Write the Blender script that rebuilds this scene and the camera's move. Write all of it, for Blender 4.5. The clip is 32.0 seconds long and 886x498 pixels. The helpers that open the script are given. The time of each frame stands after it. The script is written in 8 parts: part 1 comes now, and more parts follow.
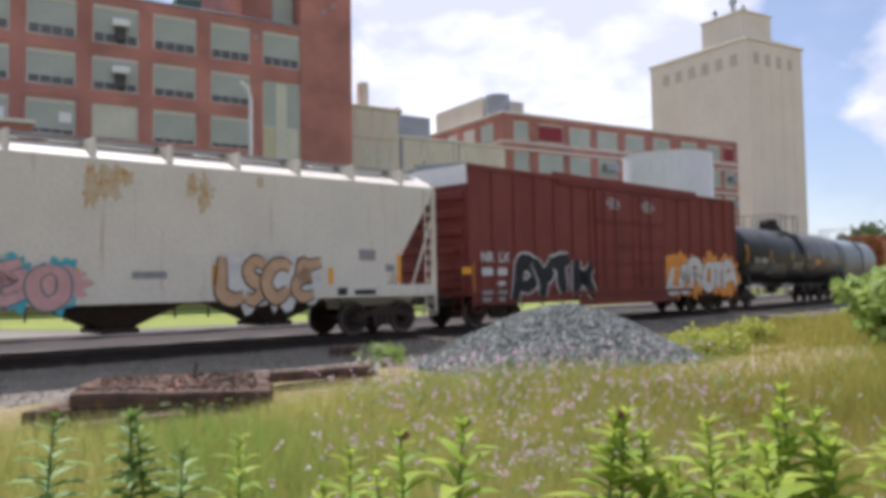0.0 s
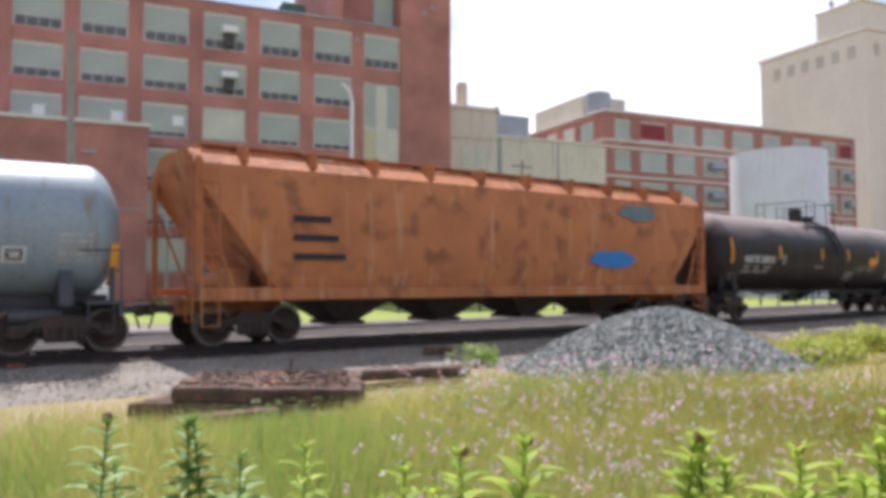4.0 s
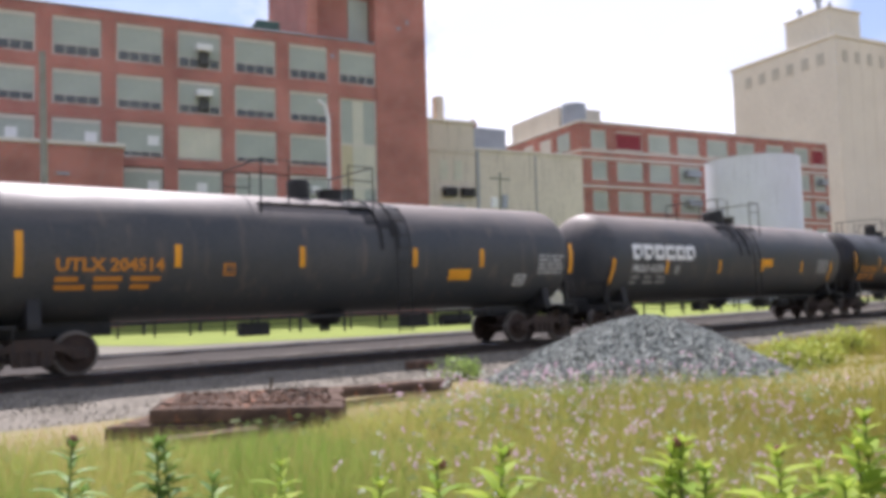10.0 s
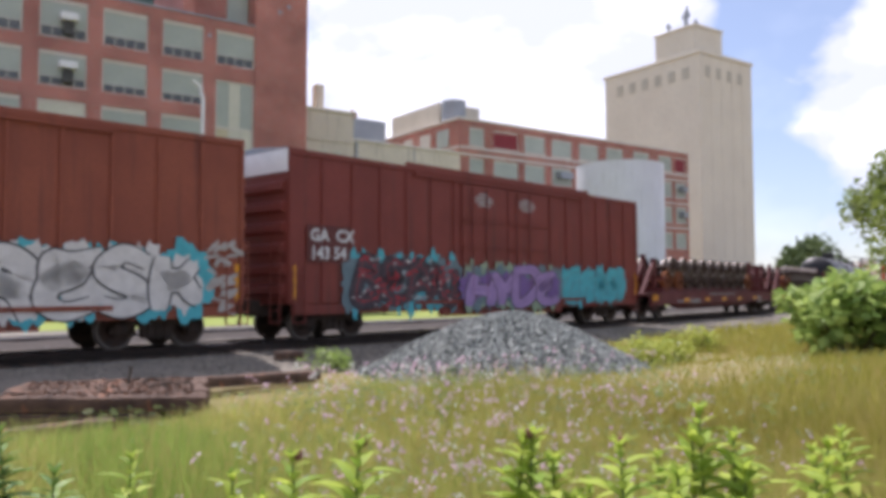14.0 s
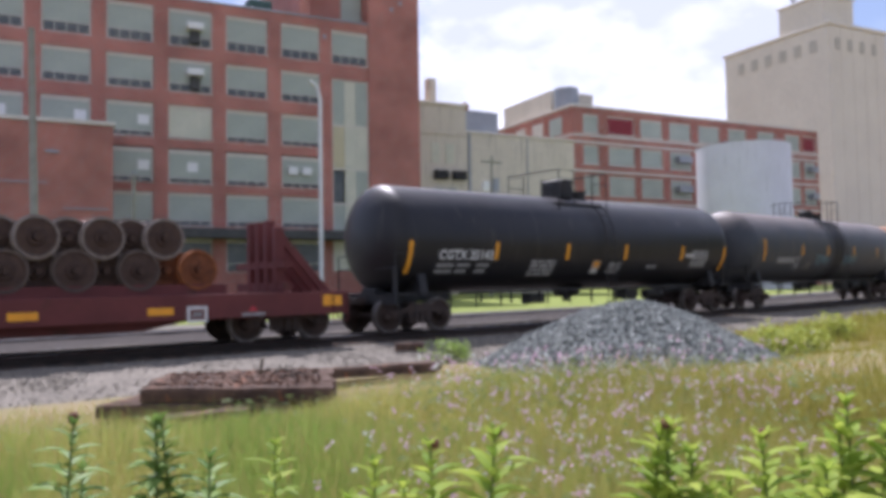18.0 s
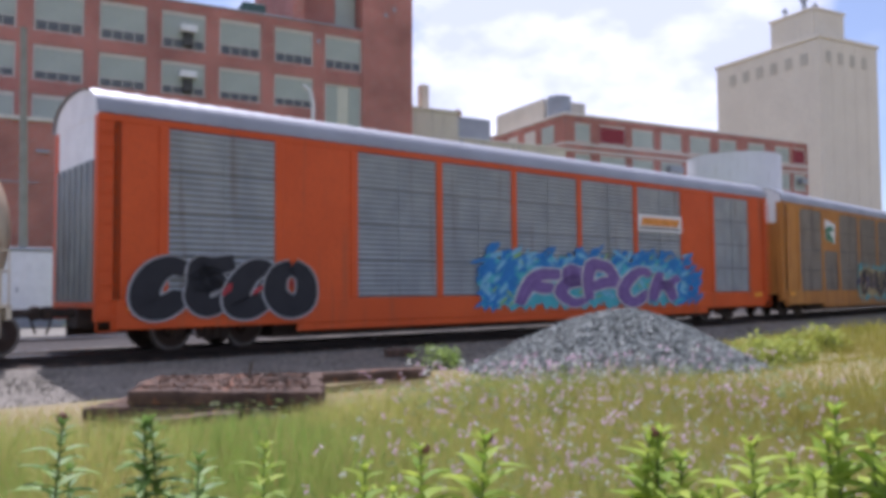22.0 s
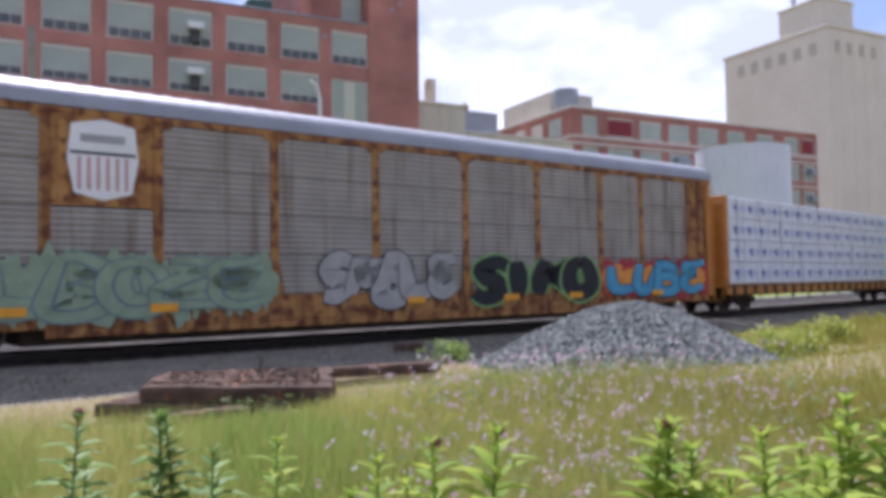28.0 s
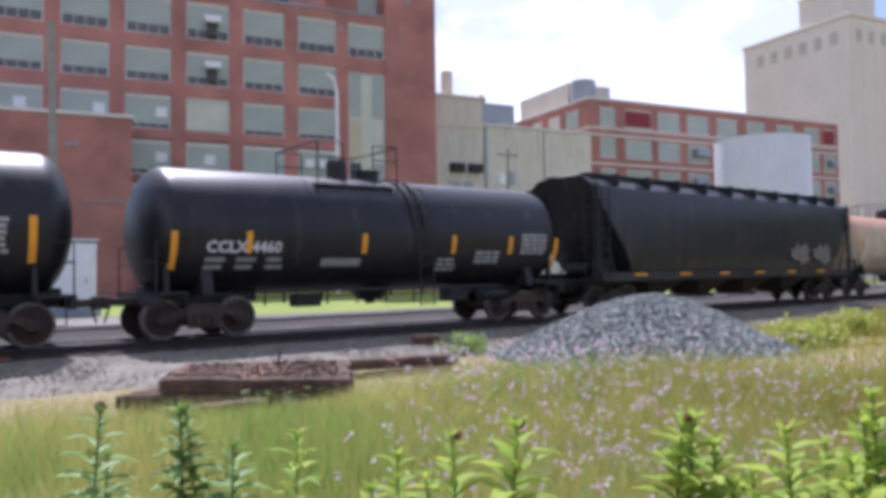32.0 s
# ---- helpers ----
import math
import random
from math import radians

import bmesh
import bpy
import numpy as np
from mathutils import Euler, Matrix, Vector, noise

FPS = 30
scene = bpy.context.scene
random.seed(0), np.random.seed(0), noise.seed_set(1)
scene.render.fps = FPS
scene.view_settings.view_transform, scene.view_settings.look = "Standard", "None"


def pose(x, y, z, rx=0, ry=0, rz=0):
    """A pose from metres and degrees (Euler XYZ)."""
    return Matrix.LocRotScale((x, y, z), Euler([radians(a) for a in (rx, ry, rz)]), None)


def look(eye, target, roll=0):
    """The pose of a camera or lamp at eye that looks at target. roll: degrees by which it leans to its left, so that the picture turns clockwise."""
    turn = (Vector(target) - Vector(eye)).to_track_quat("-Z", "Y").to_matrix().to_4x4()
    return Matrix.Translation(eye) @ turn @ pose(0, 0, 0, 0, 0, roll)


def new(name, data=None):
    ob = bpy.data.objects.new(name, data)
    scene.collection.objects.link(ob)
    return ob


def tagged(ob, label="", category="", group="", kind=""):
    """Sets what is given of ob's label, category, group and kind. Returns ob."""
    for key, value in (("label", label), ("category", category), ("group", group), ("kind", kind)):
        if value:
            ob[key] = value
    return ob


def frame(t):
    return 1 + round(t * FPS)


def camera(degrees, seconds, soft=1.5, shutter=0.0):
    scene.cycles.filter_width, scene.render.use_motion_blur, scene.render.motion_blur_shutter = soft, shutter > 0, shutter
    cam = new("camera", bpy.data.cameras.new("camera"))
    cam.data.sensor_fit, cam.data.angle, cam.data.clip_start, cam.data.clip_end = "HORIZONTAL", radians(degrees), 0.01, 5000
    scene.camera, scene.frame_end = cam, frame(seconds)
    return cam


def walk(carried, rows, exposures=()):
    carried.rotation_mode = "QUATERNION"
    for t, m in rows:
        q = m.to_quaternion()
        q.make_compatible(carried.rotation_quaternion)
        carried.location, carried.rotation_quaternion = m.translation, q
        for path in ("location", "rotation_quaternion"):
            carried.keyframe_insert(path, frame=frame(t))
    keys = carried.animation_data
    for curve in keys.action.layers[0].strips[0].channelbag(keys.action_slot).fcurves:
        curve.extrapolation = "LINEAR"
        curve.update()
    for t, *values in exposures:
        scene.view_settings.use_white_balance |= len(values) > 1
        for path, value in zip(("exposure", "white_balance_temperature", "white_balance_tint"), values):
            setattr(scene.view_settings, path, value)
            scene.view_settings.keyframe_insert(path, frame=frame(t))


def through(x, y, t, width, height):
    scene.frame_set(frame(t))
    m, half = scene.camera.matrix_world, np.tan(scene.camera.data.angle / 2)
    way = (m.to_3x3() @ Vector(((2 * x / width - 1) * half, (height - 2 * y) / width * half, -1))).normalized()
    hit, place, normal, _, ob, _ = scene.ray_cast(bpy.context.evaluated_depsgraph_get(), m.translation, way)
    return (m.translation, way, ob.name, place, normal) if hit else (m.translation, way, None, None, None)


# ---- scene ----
cam = camera(57.0, 32.0, soft=4.7)
EYE = 1.28
# seconds, x, y, z from the standing place, yaw, pitch, roll
ROWS = [
    (0, -0.131, -0.016, -0.015, -41.07, 3.04, -0.80),
    (0.5, -0.068, -0.008, -0.001, -38.50, 3.31, -0.66),
    (1, -0.013, -0.013, 0.004, -36.34, 3.21, -0.42),
    (1.5, 0.060, -0.007, 0.015, -35.12, 2.79, -0.39),
    (2, 0.110, 0.012, 0.018, -34.15, 2.52, -0.39),
    (2.5, 0.066, 0.018, -0.001, -34.00, 2.58, -0.33),
    (3, 0.054, 0.007, -0.003, -34.13, 2.75, -0.36),
    (3.5, 0.034, 0.018, 0.004, -34.23, 3.08, -0.13),
    (5.5, -0.014, -0.000, 0.009, -32.68, 2.21, 0.08),
    (6, 0.017, 0.088, -0.010, -27.38, 1.24, -0.44),
    (6.5, -0.010, 0.051, 0.003, -24.02, 1.48, -0.48),
    (7, -0.014, 0.080, -0.003, -20.88, 1.95, -0.45),
    (7.5, -0.008, 0.072, -0.003, -19.15, 2.17, -0.52),
    (8, 0.008, 0.052, 0.004, -17.90, 2.29, -0.69),
    (8.5, 0.007, 0.061, 0.003, -16.79, 2.37, -0.81),
    (9, 0.005, 0.063, -0.001, -16.91, 2.36, -1.21),
    (9.5, 0.053, 0.090, -0.006, -23.70, 2.61, -1.91),
    (10, 0.047, 0.028, -0.002, -35.56, 4.01, -1.53),
    (10.5, 0.040, -0.019, -0.002, -44.67, 2.50, -1.89),
    (11, 0.075, -0.030, 0.004, -45.31, 2.55, -0.86),
    (11.5, 0.109, -0.007, -0.004, -46.78, 2.43, 0.51),
    (12, 0.061, -0.026, -0.004, -48.40, 2.50, -0.03),
    (12.5, 0.057, -0.008, -0.002, -46.74, 2.49, -0.42),
    (13, 0.066, -0.003, -0.000, -43.38, 3.28, -0.11),
    (13.5, 0.022, -0.042, 0.008, -43.32, 3.53, -0.10),
    (14, 0.063, 0.003, -0.003, -44.26, 3.37, -0.01),
    (14.5, 0.036, -0.020, 0.001, -42.93, 3.35, 0.13),
    (16.5, 0.023, -0.019, 0.000, -42.59, 2.69, 0.07),
    (17, 0.023, 0.001, -0.001, -40.19, 2.93, -0.51),
    (17.5, 0.010, -0.006, 0.000, -37.85, 2.93, -0.55),
    (18, 0.016, 0.006, -0.000, -36.20, 2.79, -0.90),
    (18.5, 0.010, 0.022, -0.002, -34.36, 2.48, -0.90),
    (19, 0.012, 0.023, -0.003, -32.34, 2.60, -0.79),
    (19.5, 0.018, 0.026, -0.005, -33.15, 2.82, -0.74),
    (20, 0.016, 0.011, -0.003, -35.04, 2.82, -0.47),
    (20.5, 0.018, 0.008, -0.004, -35.65, 2.88, -0.45),
    (21, -0.004, -0.014, 0.001, -36.52, 2.99, -0.08),
    (21.5, 0.012, 0.011, -0.005, -36.61, 3.06, -0.01),
    (22, 0.010, 0.008, -0.003, -36.85, 3.22, -0.13),
    (22.5, 0.001, 0.002, -0.004, -36.77, 3.41, -0.18),
    (23, 0.006, 0.005, -0.002, -35.74, 3.59, -0.15),
    (23.5, -0.002, 0.017, -0.004, -34.25, 3.64, 0.04),
    (24, 0.006, 0.000, -0.003, -34.59, 3.23, -0.18),
    (24.5, -0.001, 0.004, -0.003, -35.64, 3.16, -0.31),
    (25, 0.006, 0.010, -0.005, -36.07, 3.19, -0.44),
    (25.5, 0.004, 0.005, -0.005, -36.35, 3.20, -0.41),
    (27.5, -0.002, -0.002, -0.004, -36.10, 2.94, -0.49),
    (28, -0.001, 0.002, -0.004, -36.28, 2.82, -0.60),
    (28.5, -0.001, 0.003, -0.004, -36.29, 2.72, -0.56),
    (29, -0.002, 0.001, -0.005, -36.65, 2.73, -0.57),
    (29.5, -0.002, -0.004, -0.003, -36.80, 2.76, -0.51),
    (30, -0.002, -0.001, -0.004, -37.03, 2.74, -0.54),
    (30.5, -0.001, 0.001, -0.004, -36.28, 2.75, -0.50),
    (31, -0.003, -0.005, -0.002, -35.58, 2.59, -0.52),
    (31.5, -0.000, 0.004, -0.003, -35.46, 2.31, -0.56),
    (32, 0.001, 0.015, -0.003, -35.08, 2.31, -0.69),
]
walk(cam, [(t, Matrix.Translation((x, y, EYE + z)) @ Euler((0, 0, radians(yaw))).to_matrix().to_4x4()
            @ Euler((radians(90 + pitch), 0, 0)).to_matrix().to_4x4() @ Euler((0, 0, radians(roll))).to_matrix().to_4x4())
           for t, x, y, z, yaw, pitch, roll in ROWS],
     exposures=[(0.0, 0.31, 6000, 20), (1.0, 0.22, 5900, 21), (2.0, 0.66, 6000, 22), (6.0, 0.64, 6050, 20), (13.0, 0.52, 6050, 22), (18.0, 0.37, 5750, 24), (23.0, 0.33, 5600, 25), (29.0, 0.36, 5550, 25), (31.0, 0.28, 5500, 25), (32.0, 0.50, 5500, 25)])

# ---------------------------------------------------------------- light
SUN_AZ, SUN_EL = radians(14), radians(58)
sun_way = Vector((math.sin(SUN_AZ) * math.cos(SUN_EL), math.cos(SUN_AZ) * math.cos(SUN_EL), math.sin(SUN_EL)))
sun_data = bpy.data.lights.new("sun", "SUN")
sun_data.energy, sun_data.angle, sun_data.color = 4.6, radians(0.6), (1.0, 0.95, 0.87)
sun = new("sun", sun_data)
sun.matrix_world = look((0, 0, 60), Vector((0, 0, 60)) - sun_way)

world = bpy.data.worlds.new("sky")
scene.world = world
world.use_nodes = True
wn, wl = world.node_tree.nodes, world.node_tree.links
wn.clear()
w_out = wn.new("ShaderNodeOutputWorld")
w_bg = wn.new("ShaderNodeBackground")
w_sky = wn.new("ShaderNodeTexSky")
w_sky.sky_type, w_sky.sun_disc = "NISHITA", False
w_sky.sun_elevation, w_sky.sun_rotation = SUN_EL, SUN_AZ
w_sky.air_density, w_sky.dust_density, w_sky.ozone_density = 1.0, 0.7, 1.0
w_co = wn.new("ShaderNodeTexCoord")
w_map = wn.new("ShaderNodeMapping")
w_map.inputs["Location"].default_value = (0.35, 0.1, 0.15)
w_map.inputs["Scale"].default_value = (1.0, 1.0, 1.9)
w_n = wn.new("ShaderNodeTexNoise")
w_n.inputs["Scale"].default_value, w_n.inputs["Detail"].default_value, w_n.inputs["Roughness"].default_value = 3.1, 9.0, 0.55
w_r = wn.new("ShaderNodeValToRGB")
w_r.color_ramp.elements[0].position, w_r.color_ramp.elements[1].position = 0.485, 0.555
w_r.color_ramp.elements[0].color = (0.20, 0.20, 0.20, 1)
w_n2 = wn.new("ShaderNodeTexNoise")
w_n2.inputs["Scale"].default_value, w_n2.inputs["Detail"].default_value = 5.5, 6.0
w_r2 = wn.new("ShaderNodeValToRGB")
w_r2.color_ramp.elements[0].position, w_r2.color_ramp.elements[1].position = 0.42, 0.63
w_r2.color_ramp.elements[0].color = (6.6, 6.95, 7.5, 1)
w_r2.color_ramp.elements[1].color = (11.5, 11.45, 11.3, 1)
w_mul = wn.new("ShaderNodeMix")
w_mul.data_type = "RGBA"
wl.new(w_co.outputs["Generated"], w_map.inputs["Vector"])
wl.new(w_map.outputs["Vector"], w_n.inputs["Vector"])
wl.new(w_map.outputs["Vector"], w_n2.inputs["Vector"])
# the cloud bank stands thickest over the factory
w_dot = wn.new("ShaderNodeVectorMath")
w_dot.operation = "DOT_PRODUCT"
w_dot.inputs[1].default_value = (0.585, 0.765, 0.27)
w_bias = wn.new("ShaderNodeMapRange")
w_bias.inputs["From Min"].default_value, w_bias.inputs["From Max"].default_value = 0.90, 0.985
w_bias.inputs["To Min"].default_value, w_bias.inputs["To Max"].default_value = -0.04, 0.16
w_add = wn.new("ShaderNodeMath")
# one tall cumulus stands over the far end of the line, and small ones beyond the annex
w_sum = wn.new("ShaderNodeMath")
w_prev = None
for way, near, lift in (((0.955, 0.215, 0.205), 0.978, 0.22), ((-0.07, 0.985, 0.16), 0.985, 0.05)):
    w_d = wn.new("ShaderNodeVectorMath")
    w_d.operation = "DOT_PRODUCT"
    w_d.inputs[1].default_value = way
    w_m = wn.new("ShaderNodeMapRange")
    w_m.inputs["From Min"].default_value, w_m.inputs["From Max"].default_value = near, 0.997
    w_m.inputs["To Max"].default_value = lift
    wl.new(w_co.outputs["Generated"], w_d.inputs[0])
    wl.new(w_d.outputs["Value"], w_m.inputs["Value"])
    if w_prev:
        wl.new(w_prev.outputs["Result"], w_sum.inputs[0])
        wl.new(w_m.outputs["Result"], w_sum.inputs[1])
    w_prev = w_m
w_both = wn.new("ShaderNodeMath")
wl.new(w_bias.outputs["Result"], w_both.inputs[0])
wl.new(w_sum.outputs["Value"], w_both.inputs[1])
wl.new(w_co.outputs["Generated"], w_dot.inputs[0])
wl.new(w_dot.outputs["Value"], w_bias.inputs["Value"])
wl.new(w_n.outputs["Fac"], w_add.inputs[0])
wl.new(w_both.outputs["Value"], w_add.inputs[1])
wl.new(w_add.outputs["Value"], w_r.inputs["Fac"])
wl.new(w_n2.outputs["Fac"], w_r2.inputs["Fac"])
wl.new(w_r.outputs["Color"], w_mul.inputs["Factor"])
wl.new(w_sky.outputs["Color"], w_mul.inputs["A"])
wl.new(w_r2.outputs["Color"], w_mul.inputs["B"])
wl.new(w_mul.outputs["Result"], w_bg.inputs["Color"])
wl.new(w_bg.outputs["Background"], w_out.inputs["Surface"])
w_bg.inputs["Strength"].default_value = 0.100


# ---------------------------------------------------------------- materials
def mat(name, c1, c2, rough=0.6, metal=0.0, scale=1.5, fine=30.0, bump=0.15, stain=None, streak=None, top_tint=None, spread=(0.35, 0.65), gloss=0.32):
    """Two-scale procedural surface. stain: (colour, coverage) in blotches; streak: (colour, coverage) in runs down the
    wall;
    top_tint: (colour, from, to) blended in towards the top of a lying tank, by height."""
    m = bpy.data.materials.new(name)
    m.use_nodes = True
    n, l = m.node_tree.nodes, m.node_tree.links
    b = n["Principled BSDF"]
    b.inputs["Roughness"].default_value, b.inputs["Metallic"].default_value = rough, metal
    b.inputs["Specular IOR Level"].default_value = gloss
    co = n.new("ShaderNodeTexCoord")

    def noise_tex(sc, detail=5.0, stretch=None, shift=0.0):
        t = n.new("ShaderNodeTexNoise")
        t.inputs["Scale"].default_value, t.inputs["Detail"].default_value = sc, detail
        mp = n.new("ShaderNodeMapping")
        mp.inputs["Scale"].default_value = stretch or (1, 1, 1)
        mp.inputs["Location"].default_value = (shift, shift * 0.7, shift * 1.3)
        l.new(co.outputs["Object"], mp.inputs["Vector"])
        l.new(mp.outputs["Vector"], t.inputs["Vector"])
        return t

    def ramp(src, a, z):
        r = n.new("ShaderNodeMapRange")
        r.inputs["From Min"].default_value, r.inputs["From Max"].default_value = a, z
        l.new(src, r.inputs["Value"])
        return r.outputs["Result"]

    def mixed(fac, a, z):
        x = n.new("ShaderNodeMix")
        x.data_type = "RGBA"
        l.new(fac, x.inputs["Factor"])
        for s, v in (("A", a), ("B", z)):
            if isinstance(v, tuple):
                x.inputs[s].default_value = (*v, 1)
            else:
                l.new(v, x.inputs[s])
        return x.outputs["Result"]

    big, small = noise_tex(scale), noise_tex(fine, 3.0)
    col = mixed(ramp(big.outputs["Fac"], *spread), c1, c2)
    dark = tuple(v * 0.72 for v in c1)
    col = mixed(ramp(small.outputs["Fac"], 0.45, 0.95), col, dark)
    if stain:
        s = noise_tex(scale * 1.7, 7.0, None, 4.3)
        col = mixed(ramp(s.outputs["Fac"], 0.68 - stain[1] * 0.4, 0.78 - stain[1] * 0.3), col, stain[0])
    if streak:
        s = noise_tex(2.2, 5.0, (1.6, 1.6, 0.12), 2.1)
        col = mixed(ramp(s.outputs["Fac"], 0.66 - streak[1] * 0.4, 0.84 - streak[1] * 0.3), col, streak[0])
    if top_tint:
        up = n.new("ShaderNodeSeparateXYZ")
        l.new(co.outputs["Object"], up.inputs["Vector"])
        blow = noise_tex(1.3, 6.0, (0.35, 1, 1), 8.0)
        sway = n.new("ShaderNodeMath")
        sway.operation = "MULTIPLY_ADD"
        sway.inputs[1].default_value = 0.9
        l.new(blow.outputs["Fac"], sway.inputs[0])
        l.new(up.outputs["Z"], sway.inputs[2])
        col = mixed(ramp(sway.outputs["Value"], top_tint[1] + 0.45, top_tint[2] + 0.45), col, top_tint[0])
    l.new(col, b.inputs["Base Color"])
    rr = n.new("ShaderNodeMapRange")
    rr.inputs["To Min"].default_value, rr.inputs["To Max"].default_value = max(rough - 0.12, 0.03), min(rough + 0.15, 1)
    l.new(big.outputs["Fac"], rr.inputs["Value"])
    l.new(rr.outputs["Result"], b.inputs["Roughness"])
    if bump:
        bp = n.new("ShaderNodeBump")
        bp.inputs["Strength"].default_value, bp.inputs["Distance"].default_value = bump, 0.02
        l.new(small.outputs["Fac"], bp.inputs["Height"])
        l.new(bp.outputs["Normal"], b.inputs["Normal"])
    return m


def brick_mat(name, c1, c2, mortar):
    m = bpy.data.materials.new(name)
    m.use_nodes = True
    n, l = m.node_tree.nodes, m.node_tree.links
    b = n["Principled BSDF"]
    b.inputs["Roughness"].default_value = 0.85
    co = n.new("ShaderNodeTexCoord")
    sep, comb = n.new("ShaderNodeSeparateXYZ"), n.new("ShaderNodeCombineXYZ")
    add = n.new("ShaderNodeMath")
    l.new(co.outputs["Object"], sep.inputs["Vector"])
    l.new(sep.outputs["X"], add.inputs[0])
    l.new(sep.outputs["Y"], add.inputs[1])
    l.new(add.outputs["Value"], comb.inputs["X"])
    l.new(sep.outputs["Z"], comb.inputs["Y"])
    t = n.new("ShaderNodeTexBrick")
    t.inputs["Scale"].default_value = 1.0
    t.inputs["Brick Width"].default_value, t.inputs["Row Height"].default_value = 0.215, 0.075
    t.inputs["Mortar Size"].default_value = 0.007
    for key, c in (("Color1", c1), ("Color2", c2), ("Mortar", mortar)):
        t.inputs[key].default_value = (*c, 1)
    l.new(comb.outputs["Vector"], t.inputs["Vector"])
    ns = n.new("ShaderNodeTexNoise")
    ns.inputs["Scale"].default_value, ns.inputs["Detail"].default_value = 0.35, 6.0
    l.new(co.outputs["Object"], ns.inputs["Vector"])
    mr = n.new("ShaderNodeMapRange")
    mr.inputs["From Min"].default_value, mr.inputs["From Max"].default_value = 0.3, 0.7
    mr.inputs["To Min"].default_value, mr.inputs["To Max"].default_value = 0.72, 1.18
    l.new(ns.outputs["Fac"], mr.inputs["Value"])
    mx = n.new("ShaderNodeMix")
    mx.data_type, mx.blend_type = "RGBA", "MULTIPLY"
    mx.inputs["Factor"].default_value = 1.0
    l.new(t.outputs["Color"], mx.inputs["A"])
    l.new(mr.outputs["Result"], mx.inputs["B"])
    l.new(mx.outputs["Result"], b.inputs["Base Color"])
    bp = n.new("ShaderNodeBump")
    bp.inputs["Strength"].default_value, bp.inputs["Distance"].default_value, bp.invert = 0.5, 0.008, True
    l.new(t.outputs["Fac"], bp.inputs["Height"])
    l.new(bp.outputs["Normal"], b.inputs["Normal"])
    return m


def leaf_mat(name, c1, c2, rough=0.55, through=0.35, island=True, patch_to=None, side_to=None):
    """Thin green stuff: diffuse and light through the blade, varied from piece to piece."""
    m = bpy.data.materials.new(name)
    m.use_nodes = True
    n, l = m.node_tree.nodes, m.node_tree.links
    b = n["Principled BSDF"]
    b.inputs["Roughness"].default_value = rough
    b.inputs["Specular IOR Level"].default_value = 0.2
    src = n.new("ShaderNodeNewGeometry").outputs["Random Per Island"] if island else n.new("ShaderNodeObjectInfo").outputs["Random"]
    x = n.new("ShaderNodeMix")
    x.data_type = "RGBA"
    x.inputs["A"].default_value, x.inputs["B"].default_value = (*c1, 1), (*c2, 1)
    l.new(src, x.inputs["Factor"])
    if patch_to:
        # patches of another growth, some metres across
        nt = n.new("ShaderNodeTexNoise")
        nt.inputs["Scale"].default_value, nt.inputs["Detail"].default_value = 0.55, 4.0
        l.new(n.new("ShaderNodeTexCoord").outputs["Object"], nt.inputs["Vector"])
        mr = n.new("ShaderNodeMapRange")
        mr.inputs["From Min"].default_value, mr.inputs["From Max"].default_value = 0.42, 0.60
        l.new(nt.outputs["Fac"], mr.inputs["Value"])
        x2 = n.new("ShaderNodeMix")
        x2.data_type = "RGBA"
        l.new(mr.outputs["Result"], x2.inputs["Factor"])
        l.new(x.outputs["Result"], x2.inputs["A"])
        x2.inputs["B"].default_value = (*patch_to, 1)
        x = x2
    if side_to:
        # the tint turns a darker olive-gold across the meadow
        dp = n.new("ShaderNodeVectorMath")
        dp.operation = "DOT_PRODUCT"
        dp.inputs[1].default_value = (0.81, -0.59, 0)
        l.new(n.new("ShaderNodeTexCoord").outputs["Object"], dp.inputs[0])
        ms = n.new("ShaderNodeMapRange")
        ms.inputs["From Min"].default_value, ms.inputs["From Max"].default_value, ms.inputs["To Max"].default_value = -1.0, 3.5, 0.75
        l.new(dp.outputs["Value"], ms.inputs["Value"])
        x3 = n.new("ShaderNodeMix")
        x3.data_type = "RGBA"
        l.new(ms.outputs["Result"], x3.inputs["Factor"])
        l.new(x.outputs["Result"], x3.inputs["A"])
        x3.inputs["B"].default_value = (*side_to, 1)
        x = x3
    l.new(x.outputs["Result"], b.inputs["Base Color"])
    tr = n.new("ShaderNodeBsdfTranslucent")
    l.new(x.outputs["Result"], tr.inputs["Color"])
    mix = n.new("ShaderNodeMixShader")
    mix.inputs["Fac"].default_value = through
    l.new(b.outputs["BSDF"], mix.inputs[1])
    l.new(tr.outputs["BSDF"], mix.inputs[2])
    l.new(mix.outputs["Shader"], n["Material Output"].inputs["Surface"])
    return m


M_BRICK = brick_mat("red_brick", (0.46, 0.160, 0.118), (0.39, 0.138, 0.104), (0.41, 0.30, 0.255))
M_BRICK2 = brick_mat("orange_brick", (0.42, 0.145, 0.10), (0.35, 0.12, 0.088), (0.38, 0.29, 0.25))
M_CREAM = mat("cream_painted_wall", (0.66, 0.60, 0.49), (0.60, 0.545, 0.44), 0.85, scale=0.25, fine=4, streak=((0.36, 0.33, 0.27), 0.25))
M_SILO = mat("pale_concrete", (0.70, 0.65, 0.54), (0.65, 0.60, 0.50), 0.9, scale=0.12, fine=3, streak=((0.52, 0.49, 0.41), 0.2))
M_TRIM = mat("pale_stone_trim", (0.66, 0.62, 0.54), (0.57, 0.53, 0.46), 0.8, scale=0.8, fine=8)
